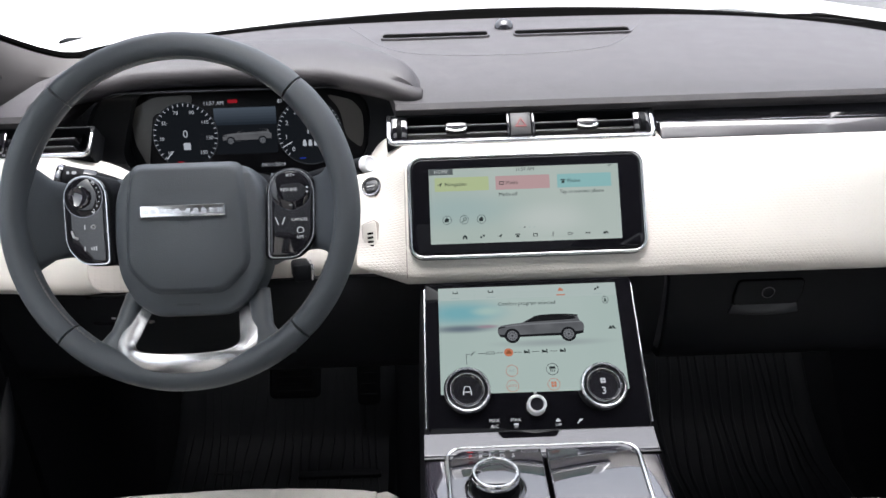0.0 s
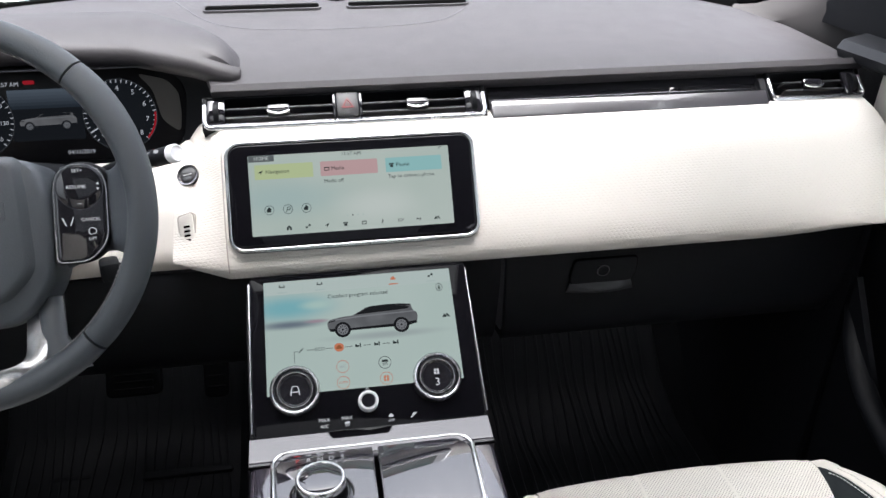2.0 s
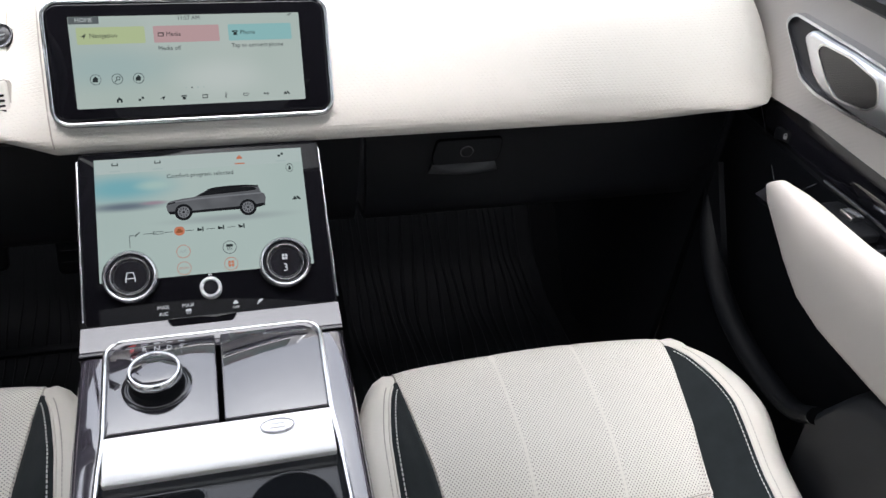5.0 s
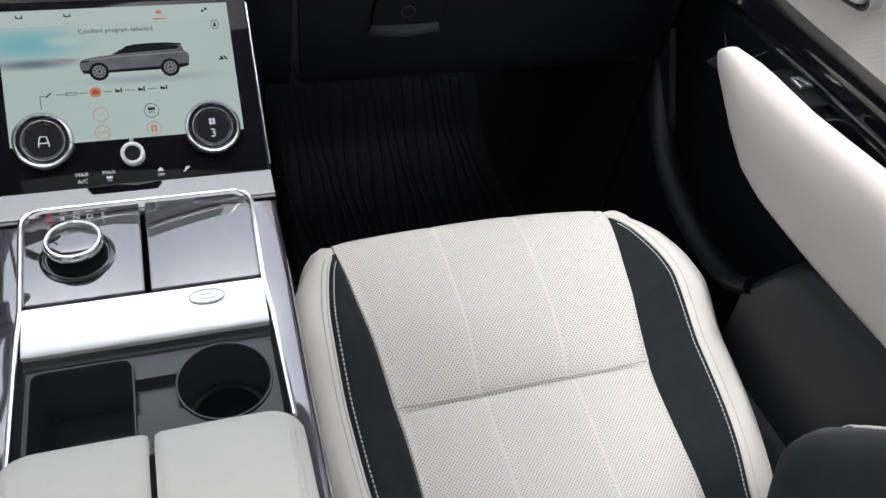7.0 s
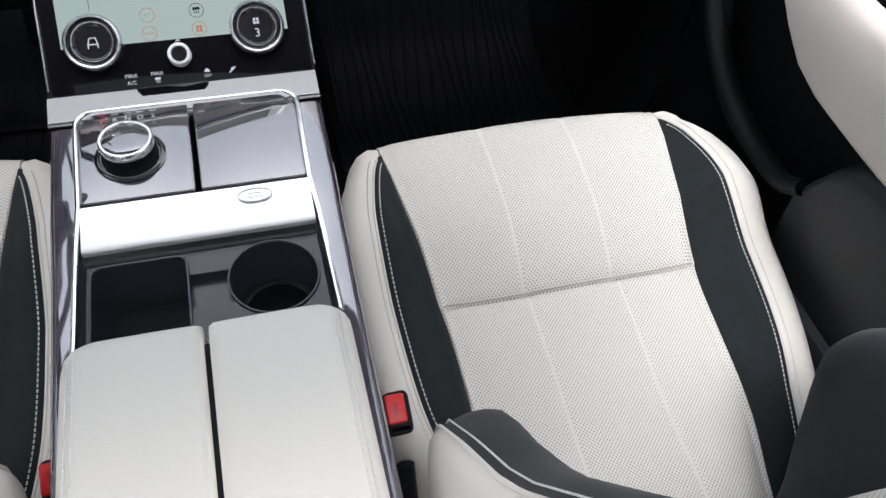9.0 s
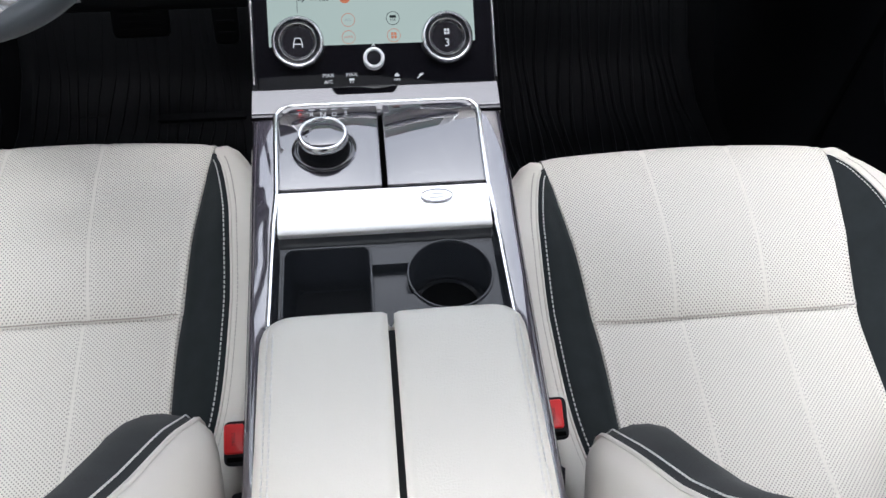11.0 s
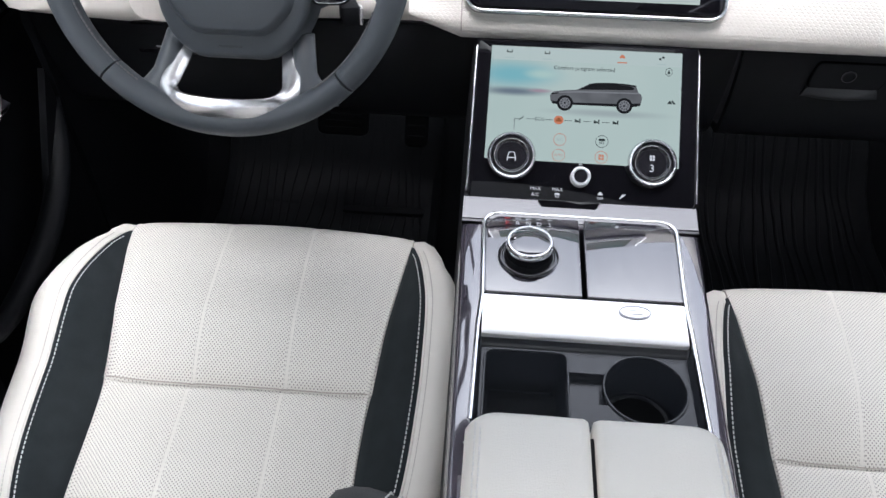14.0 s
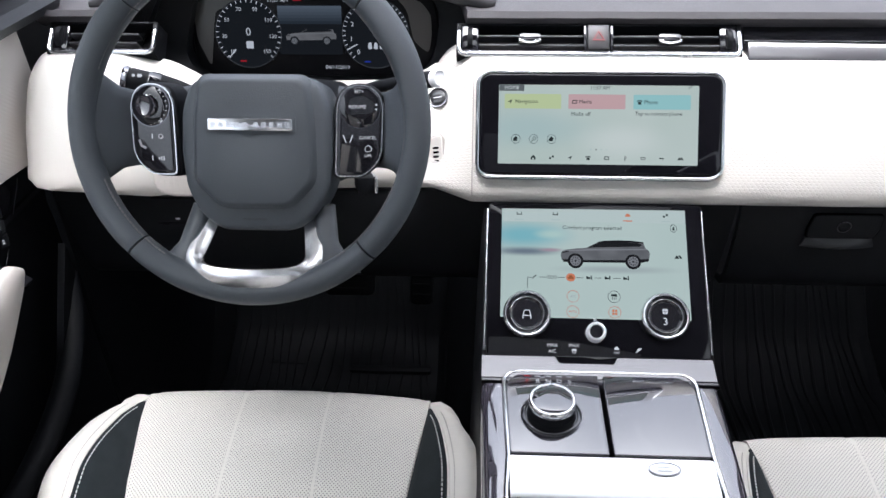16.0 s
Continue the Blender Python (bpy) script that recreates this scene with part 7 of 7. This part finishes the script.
def arm_low(y):
    return lerp(y, (-0.75, -0.23, -0.10, 0.0, 0.046, 0.093, 0.150, 0.172), (0.475, 0.469, 0.461, 0.461, 0.467, 0.492, 0.526, 0.538))


def arm_face(y):
    return lerp(y, (-0.75, -0.2, 0.0, 0.1, 0.172), (0.650, 0.652, 0.655, 0.660, 0.672))


def door(s, name, label):
    """Inner trim of a front door; s is the car's side."""
    d = thing(name, label, "car door", (s * 0.78, 0.0, 0.2), kind="structure")
    F = lambda x, y, z: (s * x, y, z)
    flip = (lambda rows: rows) if s > 0 else (lambda rows: [r[::-1] for r in rows])
    ys = np.linspace(0.40, -0.75, 40)
    # cream upper panel
    rows = []
    for y in ys:
        low = lerp(y, (-0.75, -0.2, 0.1, 0.20, 0.28, 0.40), (0.60, 0.620, 0.620, 0.622, 0.616, 0.604))
        rows.append([F(0.714 + 0.012 * t + lerp(y, (-0.75, 0.0, 0.3, 0.4), (0.03, 0.02, 0.010, 0.008)), y, low + (0.782 - low) * t) for t in np.linspace(0, 1, 12)])
    part("upper_panel", sheet(flip(rows), 0.012), cream_fine, d, "cream textured upper door panel")
    # dark cap under the window
    rows = [[F(*p) for p in ((0.728 + o, y, 0.765), (0.705 + o, y, 0.776), (0.700 + o, y, 0.788), (0.708 + o, y, 0.799), (0.74 + o, y, 0.806), (0.80 + o, y, 0.803), (0.83, y, 0.77))] for y in np.linspace(0.46, -0.75, 30) for o in (lerp(y, (-0.75, 0.0, 0.3, 0.46), (0.03, 0.02, 0.005, -0.005)),)]
    part("door_cap", sheet(flip(rows), 0.01), plastic_grey, d, "dark soft door cap")
    part("mirror_foot", slab(soften([(0.30, 0.80), (0.62, 0.80), (0.45, 0.90)], 0.03), -0.02, 0.02, Matrix(((0, 0, 1, s * 0.76), (1, 0, 0, 0), (0, 1, 0, 0), (0, 0, 0, 1))), 0.008), plastic, d, "black mirror corner trim")
    # gloss black middle with switches
    rows = []
    for y in np.linspace(0.37, -0.75, 36):
        rows.append([F(0.752 - 0.012 * math.sin(math.pi * t), y, 0.535 + (0.622 - 0.535) * t) for t in np.linspace(0, 1, 6)])
    part("middle_panel", sheet(flip(rows), 0.01), gloss, d, "gloss black middle panel")
    rows = [[F(x, y, lerp(y, (-0.75, 0.0, 0.21), (0.555, 0.555, 0.530)) + dz) for x, dz in ((0.760, 0.0), (0.735, -0.001), (0.70, -0.002), (0.685, -0.012))] for y in np.linspace(0.20, -0.75, 24)]
    part("switch_ledge", sheet(flip([r[::-1] for r in rows]), 0.012), gloss, d, "gloss black ledge with window switches")
    sw = face_frame((s * 0.718, 0.076, 0.556), (0, 1, -0.03), (0, 0.03, 1))
    part("switch_pack", slab(rrect(0.030, 0.075, 0.006), -0.004, 0.006, sw, 0.003), plastic, d, "black window switch surround")
    part("window_switch", box((0, 0.0, 0.010), (0.018, 0.022, 0.008), 0.002, 2, sw), bright_chrome, d, "chrome-tipped window switch")
    if s < 0:
        for k in range(3):
            part("window_switch", box((0.0, -0.03 - 0.0 * k + 0.026 * k, 0.008), (0.020, 0.018, 0.008), 0.002, 2, sw), plastic, d, "window switch")
        mm = face_frame((s * 0.7415, 0.238, 0.572), (0, 0.1, 1), (-s, -0.35, 0.1))
        for k, t in enumerate(("", "1", "2")):
            kb = part("memory_key", slab(rrect(0.034, 0.017, 0.002, 3, 0.0, 0.012 - 0.0195 * k), -0.004, 0.003, mm, 0.0012), plastic_grey, d, "grey memory key")
            if t:
                words(t, 0.008, 0.008, 0.012 - 0.0195 * k, mm, print_white, kb, 0.0034)
            else:
                part("lock_mark", slab(rrect(0.005, 0.005, 0.001, 2, 0.008, 0.0105), 0.003, 0.0036, mm), print_white, kb)
                part("lock_bow", ring_slab([(0.008 + 0.0024 * math.cos(a), 0.0135 + 0.003 * math.sin(a)) for a in np.linspace(0, 6.28, 13)[:-1]], [(0.008 + 0.0015 * math.cos(a), 0.0135 + 0.002 * math.sin(a)) for a in np.linspace(0, 6.28, 13)[:-1]], 0.003, 0.0036, mm), print_white, kb)
    else:
        mm = face_frame((s * 0.741, 0.244, 0.575), (0, 0.1, 1), (-s, -0.35, 0.1))
        kb = part("lock_switch", slab(rrect(0.034, 0.015, 0.002), -0.004, 0.003, mm, 0.0012), plastic, d, "black lock switch")
        part("lock_mark", slab(rrect(0.005, 0.0045, 0.001, 2, 0.0, -0.001), 0.003, 0.0036, mm), print_dim, kb)
        part("lock_bow", ring_slab([(0.0024 * math.cos(a), 0.002 + 0.003 * math.sin(a)) for a in np.linspace(0, 6.28, 13)[:-1]], [(0.0015 * math.cos(a), 0.002 + 0.002 * math.sin(a)) for a in np.linspace(0, 6.28, 13)[:-1]], 0.003, 0.0036, mm), print_dim, kb)
    # storage cup in the ledge behind the switches: a rim round a flat plate painted as its shaded hollow
    cm = face_frame((s * 0.712, -0.032, 0.556), (0, 1, 0), (0, 0, 1))
    co, ci = rrect(0.050, 0.098, 0.018), rrect(0.042, 0.090, 0.015)
    cup = part("storage_cup", ring_slab(co, ci, -0.004, 0.005, cm), gloss, d, "gloss rim of the storage cup")
    part("cup_inner_shade", slab(ci, -0.002, 0.0012, cm), ink_dark, cup)
    # armrest: long padded blade, its tip towards the dash
    rows = []
    for k, y in enumerate(np.concatenate([[0.1717, 0.1705, 0.1685, 0.166, 0.163, 0.160, 0.156, 0.150], np.linspace(0.140, -0.75, 40)])):
        g = math.sqrt(max(0.02, min(1, (0.172 - y) / 0.014)))
        top, bot = arm_top(y), arm_low(y)
        mid = (top + bot) / 2
        top, bot = mid + (top - mid) * g, mid + (bot - mid) * g
        xi = arm_face(y)
        h = top - bot
        w = 0.034 * min(1, h / 0.07)
        pr = curve([(xi + w, 0, top - 0.09 * h), (xi + 0.86 * w, 0, top), (xi + 0.54 * w, 0, top + 0.02 * h), (xi + 0.20 * w, 0, top - 0.09 * h), (xi, 0, (top * 0.55 + bot * 0.45)), (xi + 0.06 * w, 0, bot + 0.11 * h), (xi + 0.30 * w, 0, bot), (xi + 0.68 * w, 0, bot + 0.04 * h)], 20)
        rows.append([F(x, y, z) for x, _, z in pr])
    part("armrest", sheet([r[::-1] for r in rows] if s > 0 else rows, 0.01), cream_door, d, "padded cream leather door armrest", 60)
    seam = []
    for y in np.linspace(0.05, -0.70, 60):
        seam.append(F(arm_face(y) + 0.0028, y, arm_low(y) + 0.022))
    part("armrest_seam", tube(seam, 0.0012, 6), cream_door, d, "seam along the armrest")
    # pull handle pod
    hm = Matrix(((0, 0, -s, s * 0.7265), (1, 0, 0, 0), (0, 1, 0, 0), (0, 0, 0, 1)))
    o = soften([(0.295, 0.712), (0.285, 0.729), (0.17, 0.7305), (0.092, 0.729), (0.058, 0.697), (0.043, 0.678), (0.050, 0.668), (0.150, 0.6583), (0.205, 0.6553), (0.238, 0.661)], 0.010)
    c = Vector((0.165, 0.694))
    shr = lambda k, q: [((x - c.x) * k + c.x, (y - c.y) * q + c.y) for x, y in o]
    part("handle_bezel", ring_slab(o, shr(0.970, 0.90), -0.012, 0.006, hm), chrome, d, "satin chrome bezel")
    part("handle_cup", slab(shr(0.968, 0.89), -0.014, 0.0008, hm), dark_cup, d, "dark recess behind the handle")
    grip = part("pull_handle", slab(soften([(0.247, 0.712), (0.239, 0.7240), (0.163, 0.7255), (0.092, 0.7240), (0.061, 0.697), (0.050, 0.681), (0.056, 0.6735), (0.114, 0.6675), (0.183, 0.6665), (0.211, 0.678)], 0.009), -0.002, 0.014, hm, 0.006, 4), alu, d, "aluminium pull handle")
    slot = soften([(0.2135, 0.709), (0.2070, 0.7180), (0.161, 0.7210), (0.113, 0.7160), (0.099, 0.6940), (0.114, 0.6815), (0.159, 0.6740), (0.182, 0.6840)], 0.008)
    part("handle_slot", slab(slot, 0.012, 0.0146, hm), gloss, grip, "dark slot in the handle")
    part("slot_edge", ring_slab([(0.156 + (x - 0.156) * 1.05, 0.697 + (y - 0.697) * 1.10) for x, y in slot], slot, 0.012, 0.0156, hm), bright_chrome, grip, "bright edge round the slot")
    # metal lines painted as highlights on the gloss middle's front edge and the ledge's step; then the rear ridge
    part("panel_edge", tube([F(0.7415, 0.318, 0.594), F(0.7395, 0.27, 0.548), F(0.7395, 0.230, 0.508)], 0.0009, 6), dark_chrome, d, "thin metal line drawn as the highlight on the gloss edge")
    part("ledge_step_glint", tube([F(0.700, 0.1490, 0.5525), F(0.722, 0.1535, 0.5560), F(0.742, 0.1590, 0.5570)], 0.0010, 6), dark_chrome, d, "metal line drawn as the highlight on the ledge's front step")
    part("ledge_ridge", tube([F(0.7420, 0.158, 0.558), F(0.7425, 0.10, 0.562), F(0.7430, 0.0, 0.564), F(0.746, -0.30, 0.566)], 0.0032, 8), gloss, d, "rounded gloss ridge behind the ledge")
    # lower door: dark wall, swept pocket and speaker zone
    rows = [[F(x, y, z) for x, z in ((0.735, 0.56), (0.742, 0.50), (0.745, 0.40), (0.745, 0.25), (0.735, 0.10), (0.72, 0.05))] for y in np.linspace(0.37, -0.75, 24)]
    part("lower_panel", sheet(flip([r[::-1] for r in rows]), 0.012), plastic, d, "black lower door panel")
    # pocket lip: falls from the hinge side and sweeps rearwards
    path = curve([F(0.712, 0.315, 0.450), F(0.700, 0.280, 0.405), F(0.692, 0.225, 0.362), F(0.688, 0.16, 0.333), F(0.684, 0.08, 0.320), F(0.676, 0.0, 0.332), F(0.672, -0.04, 0.362)], 44)
    part("pocket_frame", tube(path, [0.013 + 0.004 * math.sin(3.1 * k / 43) for k in range(44)], 14, flat=0.8), plastic, d, "black swept frame of the door pocket")
    rows = []
    for y in np.linspace(-0.035, -0.75, 26):
        top = lerp(y, (-0.75, -0.25, -0.13, -0.09, -0.065, -0.035), (0.478, 0.472, 0.458, 0.447, 0.425, 0.366))
        rows.append([F(x, y, z) for x, z in ((0.745, top + 0.002), (0.705, top + 0.002), (0.684, top - 0.002), (0.673, top - 0.010), (0.668, top - 0.024), (0.672, top * 0.6 + 0.06), (0.682, 0.16), (0.70, 0.06))])
    part("pocket_wall", sheet(flip([r[::-1] for r in rows]), 0.008), plastic_grey, d, "charcoal door pocket wall")
    rows = [[F(x, y, z) for x, z in ((0.70, lerp(y, (-0.05, 0.1, 0.2, 0.31), (0.32, 0.30, 0.33, 0.50))), (0.695, 0.22), (0.70, 0.10), (0.71, 0.03))] for y in np.linspace(0.31, -0.05, 14)]
    part("sill_panel", sheet(flip([r[::-1] for r in rows]), 0.01), plastic, d, "black panel below the pocket")
    return d


door(-1, "door_1", "closed driver's door, cream and black trim, gloss switches")
door(1, "door_2", "closed passenger door, cream and black trim with chrome handle")


def kick_panels():
    for s, nm in ((-1, "trim_4"), (1, "trim_5")):
        rows = [[(s * x, y, z) for x, z in ((0.715, 0.60), (0.712, 0.45), (0.705, 0.25), (0.69, 0.05), (0.68, 0.0))] for y in np.linspace(0.325, 0.95, 12)]
        structure(nm, sheet([r[::-1] for r in rows] if s > 0 else rows, 0.01), plastic, "black footwell side panel", "trim")
        b = box((s * 0.70, -0.24, 0.03), (0.09, 0.72, 0.06), 0.012, 3)
        structure("trim_6" if s < 0 else "trim_7", b, plastic, "black sill tread strip", "trim")


kick_panels()

# ---- floor mats and pedals ----
def toe(y):
    return lerp(y, (-0.2, 0.4, 0.58, 0.68, 0.82, 0.92), (0.0, 0.0, 0.005, 0.05, 0.20, 0.36)) + 0.004


def floor_mat(x0, x1, label, rib=0.0036):
    k = thing("floor_mat", label, "floor mat", ((x0 + x1) / 2, 0.4, 0.0), "rubber floor mats")
    rows = [[(x, y, toe(y) + 0.006 + 0.014 * max(0, 1 - min(x - x0, x1 - x) / 0.012)) for y in np.linspace(0.10, 0.86, 40)] for x in np.linspace(x0, x1, 30)]
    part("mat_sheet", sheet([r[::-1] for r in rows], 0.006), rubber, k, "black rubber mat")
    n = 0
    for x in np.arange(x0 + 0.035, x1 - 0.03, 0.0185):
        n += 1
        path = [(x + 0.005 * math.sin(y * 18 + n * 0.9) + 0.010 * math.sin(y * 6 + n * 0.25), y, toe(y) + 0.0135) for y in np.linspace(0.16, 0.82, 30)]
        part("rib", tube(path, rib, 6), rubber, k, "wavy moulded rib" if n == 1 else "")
    return k


floor_mat(0.20, 0.62, "black rubber passenger mat with wavy ribs")
dm = floor_mat(-0.63, -0.20, "black rubber driver's mat with faint ribs", 0.0016)
part("mat_lip", box((-0.515, 0.615, 0.030), (0.075, 0.02, 0.012), 0.005), rubber, dm, "raised lip across the mat")
part("mat_lip", box((-0.31, 0.60, 0.028), (0.16, 0.02, 0.012), 0.005), rubber, dm, "raised lip across the mat")
part("mat_lip", box((-0.43, 0.635, 0.034), (0.075, 0.02, 0.012), 0.005), rubber, dm, "raised lip across the mat")


def pedal(x, y, z, w, h, name, label, tilt):
    p = thing(name, label, "pedal", (x, y + 0.03, z))
    m = face_frame((x, y, z), (0, math.sin(radians(tilt)), math.cos(radians(tilt))), (0, -math.cos(radians(tilt)), math.sin(radians(tilt))))
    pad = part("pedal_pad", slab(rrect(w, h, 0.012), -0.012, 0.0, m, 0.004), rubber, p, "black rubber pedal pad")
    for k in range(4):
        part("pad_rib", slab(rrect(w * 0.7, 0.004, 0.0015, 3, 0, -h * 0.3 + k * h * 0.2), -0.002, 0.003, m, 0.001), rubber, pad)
    part("pedal_arm", tube([(x, y + 0.01, z), (x, y + 0.05, z + 0.10), (x, y + 0.06, z + 0.26)], 0.010, 8, flat=0.6), plastic, p, "black pedal arm")


pedal(-0.385, 0.655, 0.205, 0.095, 0.062, "brake_pedal", "wide black rubber brake pedal", 35)
pedal(-0.252, 0.70, 0.175, 0.045, 0.10, "accelerator_pedal", "narrow black accelerator pedal", 30)
